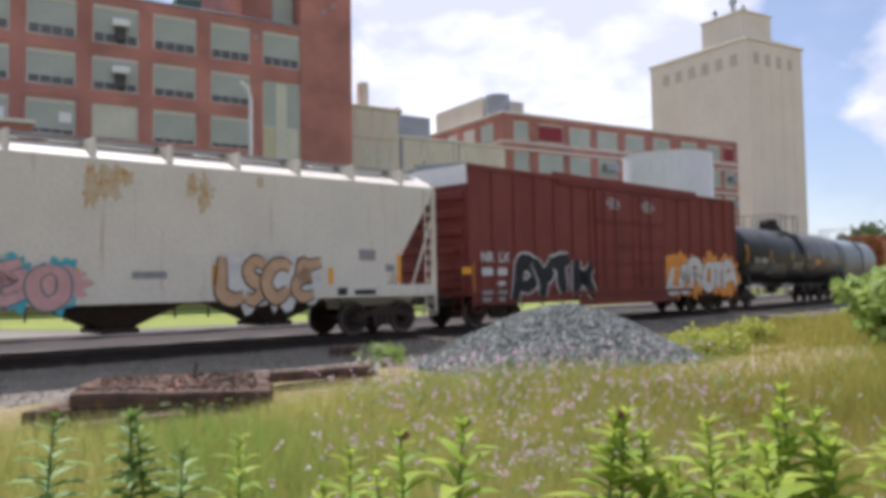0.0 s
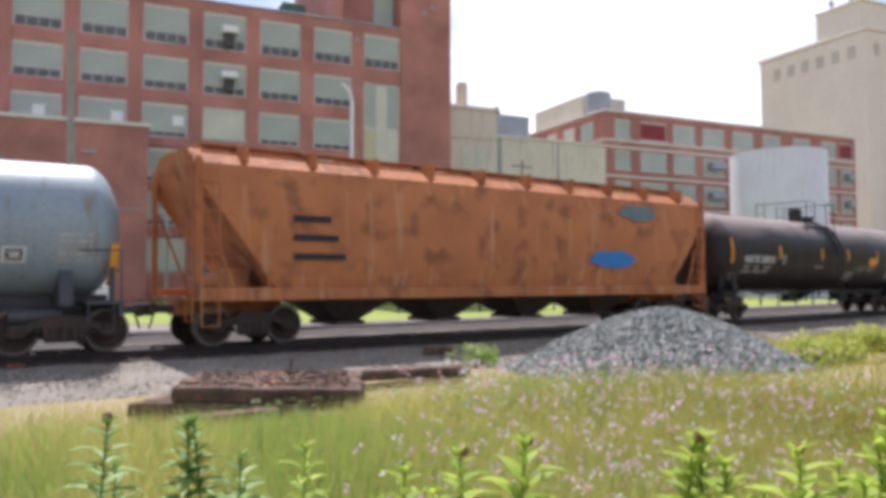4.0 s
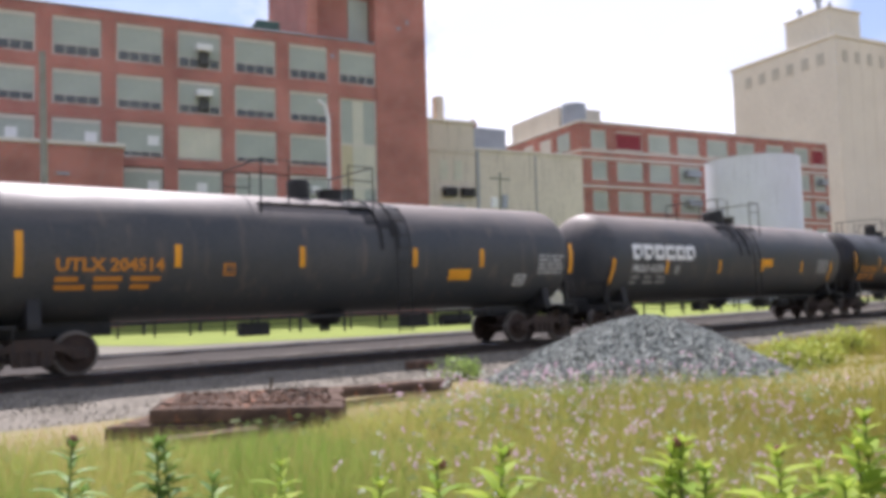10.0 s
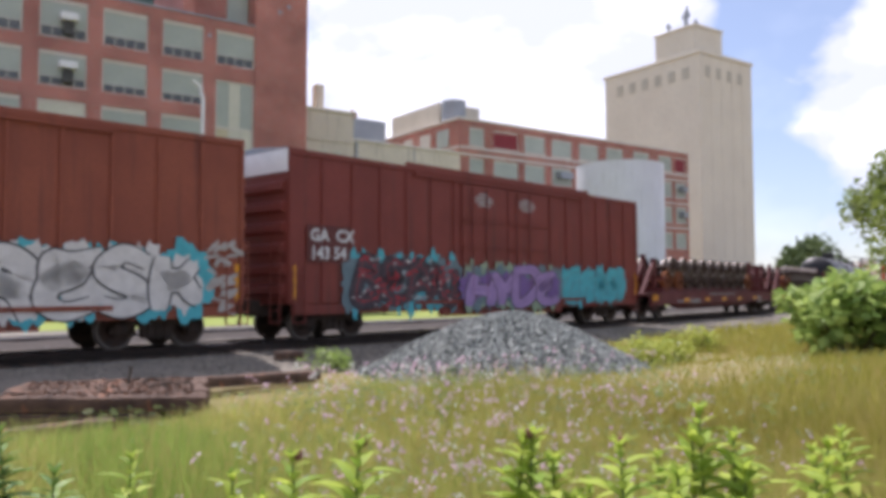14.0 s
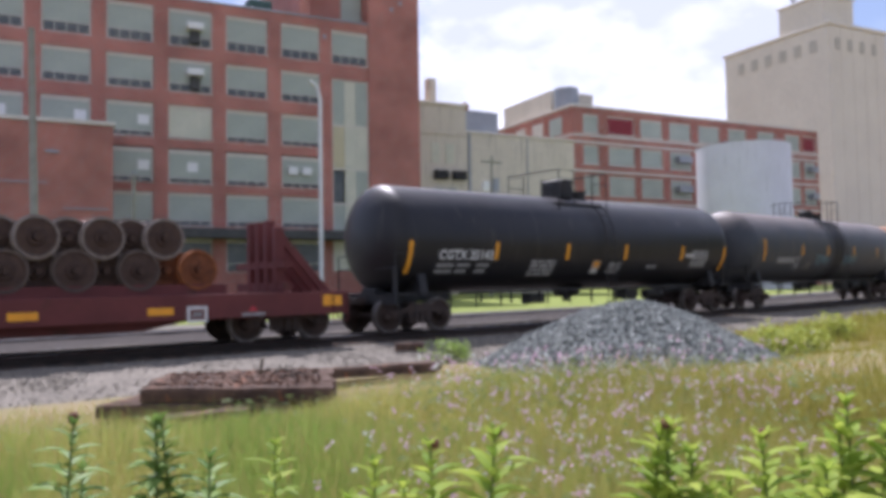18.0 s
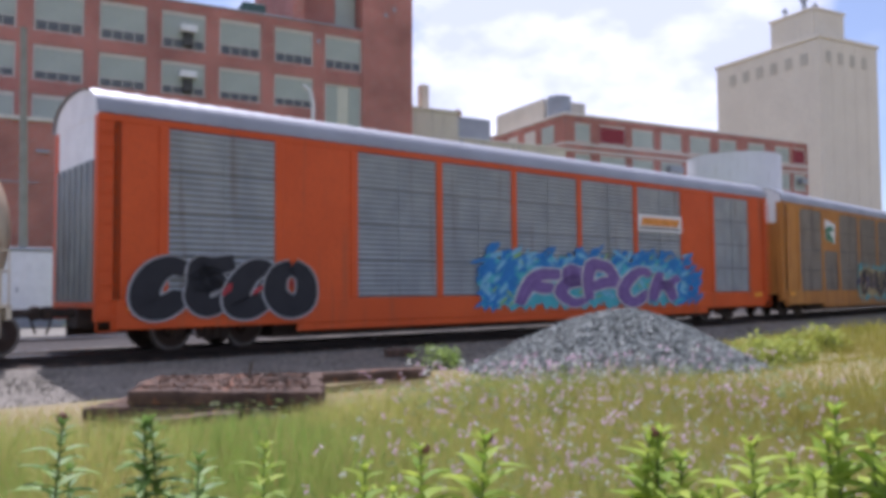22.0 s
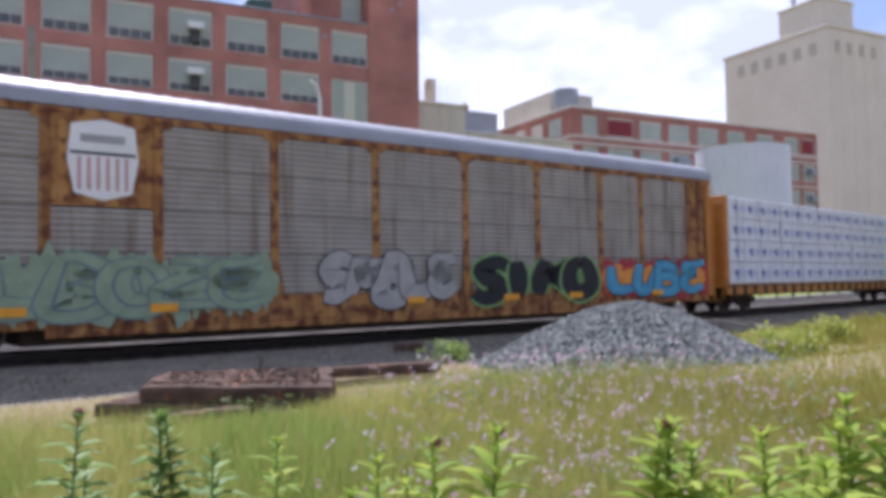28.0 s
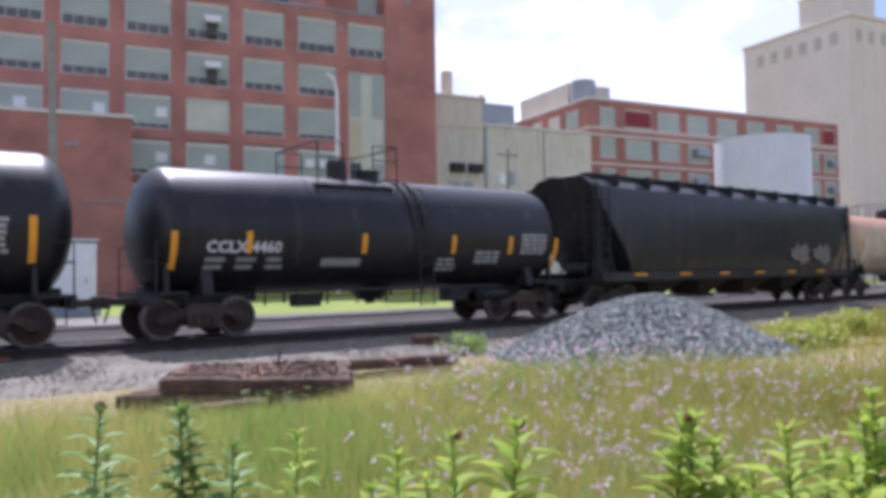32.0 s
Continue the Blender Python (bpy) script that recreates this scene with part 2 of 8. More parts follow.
M_SHADE = mat("grey_green_glass", (0.41, 0.445, 0.375), (0.34, 0.375, 0.32), 0.35, scale=0.4, fine=6, bump=0.03)
M_SHADE2 = mat("cream_panel", (0.62, 0.60, 0.48), (0.52, 0.53, 0.42), 0.6, scale=0.5, fine=6, bump=0.03)
M_DARKGLASS = mat("dark_glass", (0.09, 0.10, 0.10), (0.15, 0.16, 0.155), 0.15, scale=0.7, fine=9, bump=0.0)
M_YELLOWPANE = mat("yellowed_panel", (0.56, 0.50, 0.32), (0.49, 0.45, 0.29), 0.6, scale=0.5, fine=6, bump=0.03)
M_LOUVRE = mat("weathered_louvre", (0.50, 0.47, 0.39), (0.44, 0.42, 0.35), 0.9, scale=0.5, fine=5)
M_ROOF = mat("dark_roofing", (0.07, 0.07, 0.07), (0.10, 0.10, 0.095), 0.9)
M_GREYMETAL = mat("grey_sheet_metal", (0.34, 0.36, 0.38), (0.28, 0.30, 0.32), 0.5, 0.3, scale=0.6, fine=12, bump=0.05)
M_TANKWHITE = mat("pale_grey_tank_paint", (0.70, 0.71, 0.76), (0.64, 0.65, 0.69), 0.5, scale=0.3, fine=6, bump=0.03, streak=((0.42, 0.42, 0.43), 0.2))
M_REDPANEL = mat("dark_red_panel", (0.26, 0.03, 0.04), (0.20, 0.025, 0.03), 0.6)
M_WHITE = mat("white_paint", (0.80, 0.80, 0.78), (0.72, 0.72, 0.70), 0.5, scale=2, fine=18, bump=0.04)
M_BLACK = mat("black_steel", (0.018, 0.018, 0.019), (0.030, 0.028, 0.027), 0.55, scale=3, fine=40, stain=((0.06, 0.04, 0.03), 0.15))
M_TRUCK = mat("grimy_cast_steel", (0.045, 0.035, 0.03), (0.075, 0.05, 0.038), 0.8, scale=5, fine=60, bump=0.3)
M_WHEEL = mat("brown_wheel_steel", (0.065, 0.04, 0.03), (0.045, 0.032, 0.027), 0.7, 0.2, scale=4, fine=50)
M_TREAD = mat("bright_wheel_rim", (0.16, 0.14, 0.125), (0.11, 0.095, 0.085), 0.45, 0.6, scale=6, fine=50, bump=0.05)
M_RUSTWHEEL = mat("rusty_wheel_steel", (0.30, 0.11, 0.035), (0.18, 0.07, 0.03), 0.85, 0.1, scale=6, fine=40)
M_YELLOW = mat("yellow_reflector", (0.80, 0.36, 0.02), (0.72, 0.31, 0.02), 0.4, scale=3, fine=30, bump=0.02)
M_STENCIL = mat("white_stencil_paint", (0.62, 0.62, 0.60), (0.50, 0.50, 0.48), 0.6, scale=6, fine=60, bump=0.0)
M_STENCIL_DIM = mat("faded_stencil_paint", (0.30, 0.30, 0.29), (0.22, 0.22, 0.21), 0.6, scale=6, fine=60, bump=0.0)
M_STENCIL_MID = mat("dull_stencil_paint", (0.40, 0.40, 0.385), (0.30, 0.30, 0.29), 0.6, scale=6, fine=60, bump=0.0)
M_ORANGETEXT = mat("orange_stencil_paint", (0.60, 0.24, 0.03), (0.50, 0.20, 0.03), 0.6, scale=6, fine=60, bump=0.0)
M_TANKBLACK = mat("black_tank_paint", (0.012, 0.012, 0.014), (0.020, 0.019, 0.019), 0.40, gloss=0.34, scale=0.9, fine=14, bump=0.04, streak=((0.055, 0.045, 0.038), 0.15), top_tint=((0.07, 0.064, 0.06), 3.4, 4.2))
M_TANKBROWN = mat("sooty_brown_tank_paint", (0.020, 0.016, 0.0145), (0.030, 0.024, 0.021), 0.5, gloss=0.3, scale=0.9, fine=14, bump=0.05, streak=((0.050, 0.037, 0.029), 0.25), top_tint=((0.26, 0.205, 0.175), 3.15, 3.8))
M_TANKGREY = mat("dark_blue_grey_tank_paint", (0.050, 0.055, 0.060), (0.074, 0.073, 0.072), 0.5, gloss=0.35, scale=0.8, fine=14, bump=0.04, streak=((0.12, 0.10, 0.085), 0.2), top_tint=((0.23, 0.19, 0.165), 3.2, 4.1))
M_TANKBLUE = mat("pale_blue_grey_tank_paint", (0.23, 0.29, 0.32), (0.28, 0.33, 0.345), 0.45, scale=0.8, fine=14, bump=0.04, streak=((0.20, 0.17, 0.14), 0.2))
M_TANKCREAM = mat("rust_stained_cream_tank_paint", (0.60, 0.52, 0.38), (0.54, 0.46, 0.33), 0.6, scale=0.7, fine=14, bump=0.06, stain=((0.42, 0.24, 0.12), 0.30), streak=((0.36, 0.22, 0.11), 0.3), top_tint=((0.46, 0.25, 0.15), 2.7, 3.9))
M_HOPWHITE = mat("dirty_white_hopper_paint", (0.68, 0.635, 0.53), (0.62, 0.58, 0.485), 0.6, scale=0.6, fine=14, bump=0.05, streak=((0.38, 0.26, 0.14), 0.12))
M_HOPORANGE = mat("rusty_orange_hopper_paint", (0.46, 0.17, 0.06), (0.38, 0.14, 0.055), 0.75, scale=0.8, fine=16, bump=0.08, stain=((0.24, 0.09, 0.04), 0.4), streak=((0.52, 0.30, 0.16), 0.2))
M_HOPBLACK = mat("black_hopper_paint", (0.014, 0.015, 0.018), (0.024, 0.024, 0.025), 0.35, gloss=0.35, scale=0.8, fine=16, bump=0.06, streak=((0.075, 0.06, 0.045), 0.2))
M_BOXRED = mat("oxide_red_boxcar_paint", (0.200, 0.042, 0.030), (0.165, 0.038, 0.028), 0.6, scale=0.7, fine=16, bump=0.05, streak=((0.10, 0.035, 0.026), 0.25))
M_BOXDARK = mat("dark_oxide_red_paint", (0.12, 0.034, 0.028), (0.10, 0.03, 0.026), 0.6, scale=0.9, fine=16, bump=0.03)
M_BOXRED2 = mat("faded_red_boxcar_paint", (0.265, 0.075, 0.040), (0.215, 0.060, 0.036), 0.65, scale=0.7, fine=16, bump=0.06, streak=((0.15, 0.045, 0.03), 0.28))
M_FLATRED = mat("maroon_flatcar_paint", (0.135, 0.035, 0.032), (0.105, 0.030, 0.028), 0.7, scale=1.2, fine=20, bump=0.06, stain=((0.08, 0.03, 0.022), 0.2))
M_RACKORANGE = mat("orange_autorack_paint", (0.63, 0.095, 0.012), (0.56, 0.082, 0.011), 0.5, scale=0.7, fine=16, bump=0.04, streak=((0.34, 0.085, 0.03), 0.18))
M_RACKYELLOW = mat("weathered_yellow_autorack_paint", (0.52, 0.225, 0.045), (0.45, 0.195, 0.045), 0.6, scale=0.9, fine=18, bump=0.05, streak=((0.27, 0.10, 0.035), 0.3))
M_RACKRUST = mat("rust_eaten_yellow_paint", (0.44, 0.23, 0.07), (0.34, 0.15, 0.05), 0.8, scale=2.2, fine=24, bump=0.12, stain=((0.13, 0.045, 0.02), 0.55), streak=((0.11, 0.04, 0.02), 0.4))
M_GALV = mat("galvanised_rack_panel", (0.36, 0.38, 0.37), (0.28, 0.30, 0.30), 0.45, 0.45, scale=1.2, fine=30, bump=0.05, streak=((0.19, 0.17, 0.15), 0.2))
M_GALVDARK = mat("dull_brown_rack_panel", (0.27, 0.235, 0.19), (0.215, 0.185, 0.145), 0.75, 0.0, scale=1.2, fine=30, bump=0.06, streak=((0.10, 0.08, 0.065), 0.3))
M_GALVPALE = mat("weathered_grey_rack_panel", (0.37, 0.34, 0.295), (0.29, 0.265, 0.23), 0.75, 0.0, scale=1.2, fine=30, bump=0.06, streak=((0.16, 0.12, 0.09), 0.3))
M_ROOFGALV = mat("ribbed_grey_roof_metal", (0.33, 0.335, 0.35), (0.28, 0.285, 0.30), 0.5, 0.2, scale=0.8, fine=20, bump=0.04)
M_WRAP = mat("white_lumber_wrap", (0.74, 0.76, 0.80), (0.68, 0.70, 0.75), 0.4, scale=1.6, fine=7, bump=0.25)
M_BLUEINK = mat("blue_print", (0.09, 0.13, 0.38), (0.13, 0.17, 0.44), 0.5, scale=4, fine=30, bump=0.0)
M_BLUEFAINT = mat("faint_blue_print", (0.42, 0.46, 0.64), (0.48, 0.52, 0.68), 0.5, scale=4, fine=30, bump=0.0)
M_CONTAINERDARK = mat("dark_seam", (0.05, 0.05, 0.055), (0.07, 0.07, 0.07), 0.7)


def paint(name, c):
    return mat(name, c, tuple(v * 0.8 for v in c), 0.55, scale=3, fine=25, bump=0.0)


P_BLACK, P_WHITE, P_PURPLE = paint("black_spray_paint", (0.02, 0.02, 0.025)), paint("white_spray_paint", (0.66, 0.64, 0.60)), paint("purple_spray_paint", (0.19, 0.11, 0.30))
P_BLUE, P_CYAN, P_GREEN = paint("blue_spray_paint", (0.03, 0.20, 0.50)), paint("turquoise_spray_paint", (0.08, 0.42, 0.48)), paint("pale_green_spray_paint", (0.28, 0.36, 0.24))
P_PINK, P_ORANGE, P_RED = paint("pink_spray_paint", (0.62, 0.36, 0.34)), paint("orange_spray_paint", (0.75, 0.30, 0.05)), paint("red_spray_paint", (0.42, 0.04, 0.05))
P_YELLOW, P_NAVY = paint("yellow_spray_paint", (0.70, 0.52, 0.08)), paint("navy_spray_paint", (0.05, 0.04, 0.14))
P_SILVER, P_TAN, P_LILAC = paint("silver_spray_paint", (0.40, 0.40, 0.40)), paint("peach_spray_paint", (0.58, 0.36, 0.20)), paint("lilac_spray_paint", (0.36, 0.24, 0.46))
P_HAZE, P_TAGTAN, P_TAGBLUE = paint("faint_pale_spray_paint", (0.42, 0.38, 0.34)), paint("beige_tag_paint", (0.33, 0.29, 0.22)), paint("faint_blue_tag_paint", (0.16, 0.30, 0.34))
P_SKY, P_SKYDEEP, P_GOLD = paint("pale_blue_spray_paint", (0.22, 0.50, 0.66)), paint("sky_blue_spray_paint", (0.08, 0.33, 0.52)), paint("tan_gold_spray_paint", (0.50, 0.38, 0.18))
P_DARKMIX, P_REDBROWN, P_GREENDARK = paint("dark_plum_spray_paint", (0.07, 0.05, 0.06)), paint("dull_red_spray_paint", (0.28, 0.07, 0.04)), paint("green_emblem_paint", (0.05, 0.22, 0.12))
P_BUBBLE, M_GREYINK = paint("warm_silver_spray_paint", (0.40, 0.385, 0.36)), paint("grey_stencil_paint", (0.14, 0.14, 0.13))
M_RUSTRUN = mat("pale_rust_run", (0.50, 0.37, 0.19), (0.55, 0.47, 0.34), 0.6, scale=2.5, fine=14, bump=0.0, stain=((0.46, 0.26, 0.09), 0.4))
P_LIME = paint("lime_spray_paint", (0.25, 0.45, 0.15))
P_TEALDARK, P_GREYTAG = paint("grey_teal_spray_paint", (0.14, 0.20, 0.22)), paint("faint_grey_tag_paint", (0.18, 0.168, 0.145))

M_BALLAST = mat("grey_ballast_bed", (0.235, 0.207, 0.165), (0.17, 0.15, 0.12), 0.95, scale=1.2, fine=22, bump=0.8)
# oily bed, its near-black colour also holding the shade below the train
M_GRIMESHADE = mat("oily_shaded_track_bed", (0.036, 0.029, 0.024), (0.055, 0.044, 0.036), 0.95, scale=1.5, fine=22, bump=0.9)
M_STONE = leaf_mat("grey_stone_chips", (0.05, 0.056, 0.050), (0.36, 0.375, 0.335), 0.75, 0.0)
M_STONEBED = leaf_mat("tan_ballast_stones", (0.10, 0.088, 0.07), (0.36, 0.322, 0.255), 0.95, 0.0)
M_GRAVELROAD = mat("pale_gravel_road", (0.215, 0.195, 0.155), (0.175, 0.16, 0.127), 0.95, scale=0.4, fine=12, bump=0.5)
M_LAWN = mat("bright_lawn", (0.24, 0.285, 0.05), (0.19, 0.24, 0.045), 0.95, scale=0.5, fine=14, bump=0.6)
M_SOIL = mat("grassy_ground", (0.29, 0.22, 0.125), (0.21, 0.19, 0.075), 0.95, scale=0.6, fine=12, bump=0.6)
M_RAIL = mat("rail_steel", (0.05, 0.034, 0.027), (0.036, 0.028, 0.024), 0.8, 0.1, scale=3, fine=40)
M_RAILTOP = mat("polished_rail_head", (0.55, 0.55, 0.56), (0.48, 0.48, 0.49), 0.22, 1.0, scale=3, fine=60, bump=0.0)
M_TIE = mat("old_creosoted_timber", (0.125, 0.078, 0.052), (0.055, 0.036, 0.027), 0.95, scale=4, fine=24, bump=0.9, stain=((0.25, 0.10, 0.045), 0.18))
M_TIETOP = mat("rust_red_timber", (0.15, 0.095, 0.066), (0.065, 0.042, 0.031), 0.95, scale=4, fine=24, bump=1.0, stain=((0.36, 0.13, 0.055), 0.22))
M_POLEWOOD = mat("brown_pole_timber", (0.115, 0.055, 0.042), (0.090, 0.045, 0.036), 0.75, scale=2, fine=20, bump=0.15, streak=((0.06, 0.032, 0.027), 0.3))
M_POLEGREY = mat("grey_green_pole_timber", (0.30, 0.30, 0.24), (0.24, 0.24, 0.19), 0.85, scale=2, fine=20)
M_BARK = mat("bark", (0.11, 0.085, 0.06), (0.08, 0.06, 0.045), 0.95, scale=3, fine=20, bump=0.8)
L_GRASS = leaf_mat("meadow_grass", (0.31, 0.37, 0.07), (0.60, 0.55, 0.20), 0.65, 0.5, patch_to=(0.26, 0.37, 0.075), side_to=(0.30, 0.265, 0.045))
L_VETCH = leaf_mat("vetch_leaf", (0.15, 0.22, 0.07), (0.26, 0.32, 0.12), 0.6, 0.4)
L_STRAW = leaf_mat("dry_seed_heads", (0.56, 0.41, 0.17), (0.46, 0.37, 0.13), 0.7, 0.35)
L_MILK = leaf_mat("milkweed_leaf", (0.24, 0.36, 0.05), (0.50, 0.58, 0.10), 0.6, 0.5, island=False)
L_MILKDARK = leaf_mat("dark_milkweed_leaf", (0.12, 0.22, 0.05), (0.26, 0.37, 0.09), 0.5, 0.35, island=False)
L_STEM = leaf_mat("green_stem", (0.13, 0.17, 0.05), (0.18, 0.22, 0.06), 0.6, 0.1)
L_BUSH = leaf_mat("bush_leaf", (0.18, 0.28, 0.06), (0.38, 0.48, 0.13), 0.5, 0.4)
L_WEED = leaf_mat("yellow_green_weed", (0.30, 0.36, 0.06), (0.46, 0.48, 0.10), 0.6, 0.4)
L_TREE = leaf_mat("tree_leaf", (0.13, 0.19, 0.035), (0.28, 0.33, 0.075), 0.55, 0.35)
L_FAR = leaf_mat("far_foliage", (0.055, 0.085, 0.03), (0.10, 0.135, 0.05), 0.8, 0.2)
L_PINK = leaf_mat("pink_vetch_flower", (0.60, 0.38, 0.47), (0.74, 0.58, 0.64), 0.7, 0.4)
L_WHITEFL = leaf_mat("white_flower", (0.74, 0.74, 0.68), (0.62, 0.64, 0.55), 0.7, 0.35)
L_BUD = leaf_mat("brown_bud", (0.16, 0.075, 0.05), (0.22, 0.10, 0.07), 0.8, 0.1)


# ---------------------------------------------------------------- mesh helpers
class Shape:
    """Collects faces for one mesh."""

    def __init__(self):
        self.v, self.f = [], []

    def add(self, verts, faces):
        k = len(self.v)
        self.v += [tuple(p) for p in verts]
        self.f += [tuple(i + k for i in q) for q in faces]
        return self

    def box(self, x0, x1, y0, y1, z0, z1, c=0.0):
        if c <= 0:
            p = [(x, y, z) for x in (x0, x1) for y in (y0, y1) for z in (z0, z1)]
            return self.add(p, [(0, 1, 3, 2), (4, 6, 7, 5), (0, 4, 5, 1), (2, 3, 7, 6), (0, 2, 6, 4), (1, 5, 7, 3)])
        # chamfered along all edges
        b = bmesh.new()
        bmesh.ops.create_cube(b, size=1.0)
        for q in b.verts:
            q.co = Vector((x0 if q.co.x < 0 else x1, y0 if q.co.y < 0 else y1, z0 if q.co.z < 0 else z1))
        bmesh.ops.bevel(b, geom=b.edges[:], offset=c, segments=1, affect="EDGES")
        b.verts.index_update()
        self.add([q.co[:] for q in b.verts], [[q.index for q in f.verts] for f in b.faces])
        b.free()
        return self

    def tube(self, a, b, r, seg=8, r2=None, caps=True):
        a, b = Vector(a), Vector(b)
        q = (b - a).to_track_quat("Z", "Y")
        r2 = r if r2 is None else r2
        p = []
        for base, rad in ((a, r), (b, r2)):
            p += [base + q @ Vector((rad * math.cos(2 * math.pi * i / seg), rad * math.sin(2 * math.pi * i / seg), 0)) for i in range(seg)]
        f = [(i, (i + 1) % seg, seg + (i + 1) % seg, seg + i) for i in range(seg)]
        if caps:
            f += [tuple(range(seg - 1, -1, -1)), tuple(range(seg, 2 * seg))]
        return self.add(p, f)

    def path(self, pts, r, seg=6):
        """One bent rod through the points, mitred at the bends."""
        p = [Vector(q) for q in pts]
        d = [(b - a).normalized() for a, b in zip(p, p[1:])]
        v = []
        side = Vector((0, 0, 1)) if abs(d[0].z) < 0.9 else Vector((1, 0, 0))
        for i, q in enumerate(p):
            w = (d[max(i - 1, 0)] + d[min(i, len(d) - 1)])
            w = w.normalized() if w.length > 1e-6 else d[min(i, len(d) - 1)]
            a = w.cross(side)
            if a.length < 0.2:
                a = w.cross(Vector((0.3, 0.9, 0.2)))
            a.normalize()
            b = a.cross(w).normalized()
            side = b
            v += [q + (a * math.cos(6.28318 * k / seg) + b * math.sin(6.28318 * k / seg)) * r for k in range(seg)]
        n = len(p)
        f = [(i * seg + k, i * seg + (k + 1) % seg, (i + 1) * seg + (k + 1) % seg, (i + 1) * seg + k) for i in range(n - 1) for k in range(seg)]
        return self.add(v, f + [tuple(range(seg - 1, -1, -1)), tuple(range((n - 1) * seg, n * seg))])

    def spin_x(self, prof, yc=0.0, zc=0.0, seg=40):
        """Profile of (x, radius) turned round the long axis."""
        n = len(prof)
        p = [(x, yc + r * math.cos(2 * math.pi * i / seg), zc + r * math.sin(2 * math.pi * i / seg)) for x, r in prof for i in range(seg)]
        f = [(j * seg + i, j * seg + (i + 1) % seg, (j + 1) * seg + (i + 1) % seg, (j + 1) * seg + i) for j in range(n - 1) for i in range(seg)]
        f += [tuple(range(seg - 1, -1, -1)), tuple(range((n - 1) * seg, n * seg))]
        return self.add(p, f)

    def prism_x(self, poly, x0, x1):
        n = len(poly)
        p = [(x0, y, z) for y, z in poly] + [(x1, y, z) for y, z in poly]
        return self.add(p, [tuple(range(n - 1, -1, -1)), tuple(range(n, 2 * n))] + [(i, (i + 1) % n, n + (i + 1) % n, n + i) for i in range(n)])

    def prism_y(self, poly, y0, y1):
        n = len(poly)
        p = [(x, y0, z) for x, z in poly] + [(x, y1, z) for x, z in poly]
        return self.add(p, [tuple(range(n - 1, -1, -1)), tuple(range(n, 2 * n))] + [(i, (i + 1) % n, n + (i + 1) % n, n + i) for i in range(n)])

    def mesh(self, name, material, smooth=0.0, tidy=True):
        me = bpy.data.meshes.new(name)
        me.from_pydata(self.v, [], self.f)
        if tidy:
            b = bmesh.new()
            b.from_mesh(me)
            bmesh.ops.recalc_face_normals(b, faces=b.faces)
            b.to_mesh(me)
            b.free()
        me.materials.append(material)
        if smooth:
            me.polygons.foreach_set("use_smooth", [True] * len(me.polygons))
            me.set_sharp_from_angle(angle=radians(smooth))
        return me


def part(name, shape, material, parent, label="", at=None, smooth=0.0, kind=""):
    """One mesh object under a thing or a part."""
    me = shape.mesh(name, material, smooth) if isinstance(shape, Shape) else shape
    ob = new(name, me)
    ob.parent = parent
    if at is not None:
        ob.matrix_basis = at
    return tagged(ob, label, kind=kind)


def thing(name, label, category, at=None, group="", kind=""):
    ob = new(name)
    ob.empty_display_size = 0.3
    if at is not None:
        ob.matrix_basis = at
    return tagged(ob, label, category, group, kind)


def solid(name, shape, material, label, category, at=None, smooth=0.0, group="", kind=""):
    """A thing that is one mesh."""
    ob = new(name, shape.mesh(name, material, smooth) if isinstance(shape, Shape) else shape)
    if at is not None:
        ob.matrix_basis = at
    return tagged(ob, label, category, group, kind)


def letters(words, size, fat=0.0, shear=0.0, wide=1.0):
    """Flat lettering in the x-z plane that faces -y, its lower left at the origin."""
    cu = bpy.data.curves.new("letters", "FONT")
    cu.body, cu.size, cu.offset, cu.shear, cu.resolution_u = words, size, fat, shear, 2
    ob = bpy.data.objects.new("letters", cu)
    me = bpy.data.meshes.new_from_object(ob)
    s = Shape()
    s.add([(v.co.x * wide, 0.0, v.co.y) for v in me.vertices], [tuple(p.vertices) for p in me.polygons])
    bpy.data.objects.remove(ob)
    bpy.data.curves.remove(cu)
    bpy.data.meshes.remove(me)
    return s


def shifted(s, x=0.0, y=0.0, z=0.0):
    s.v = [(a + x, b + y, c + z) for a, b, c in s.v]
    return s


def wrapped(s, r, zc, proud=0.008):
    """Lay flat lettering on the near side of a lying cylinder."""
    s.v = [(x, -math.sqrt(max(r * r - (z - zc) ** 2, 0.01)) - proud + y, z) for x, y, z in s.v]
    return s


def patch(x0, x1, z0, z1, r, zc, proud=0.006, n=6):
    """A strip painted on the near side of a lying cylinder."""
    s = Shape()
    p = []
    for i in range(n + 1):
        z = z0 + (z1 - z0) * i / n
        y = -math.sqrt(max(r * r - (z - zc) ** 2, 0.01)) - proud
        p += [(x0, y, z), (x1, y, z)]
    return s.add(p, [(2 * i, 2 * i + 1, 2 * i + 3, 2 * i + 2) for i in range(n)])


def blob(x, z, rx, rz, rng, n=22, rough=0.3):
    """A ragged flat cloud of paint in the x-z plane."""
    p = []
    for i in range(n):
        a = 2 * math.pi * i / n
        k = 1 + rough * (rng.random() - 0.5) * 2
        p.append((x + rx * k * math.cos(a), 0.0, z + rz * k * math.sin(a)))
    return Shape().add(p, [tuple(range(n))])


# ---------------------------------------------------------------- lie of the land and of the track
GRADE = 0.0087


def track_y(x):
    c = max(-45.0, min(75.0, x))
    return 19.4 + 0.0047 * c + 0.00158 * c * c + (x - c) * (0.0047 + 2 * 0.00158 * c)


def rise(x):
    return GRADE * max(-130.0, min(130.0, x))


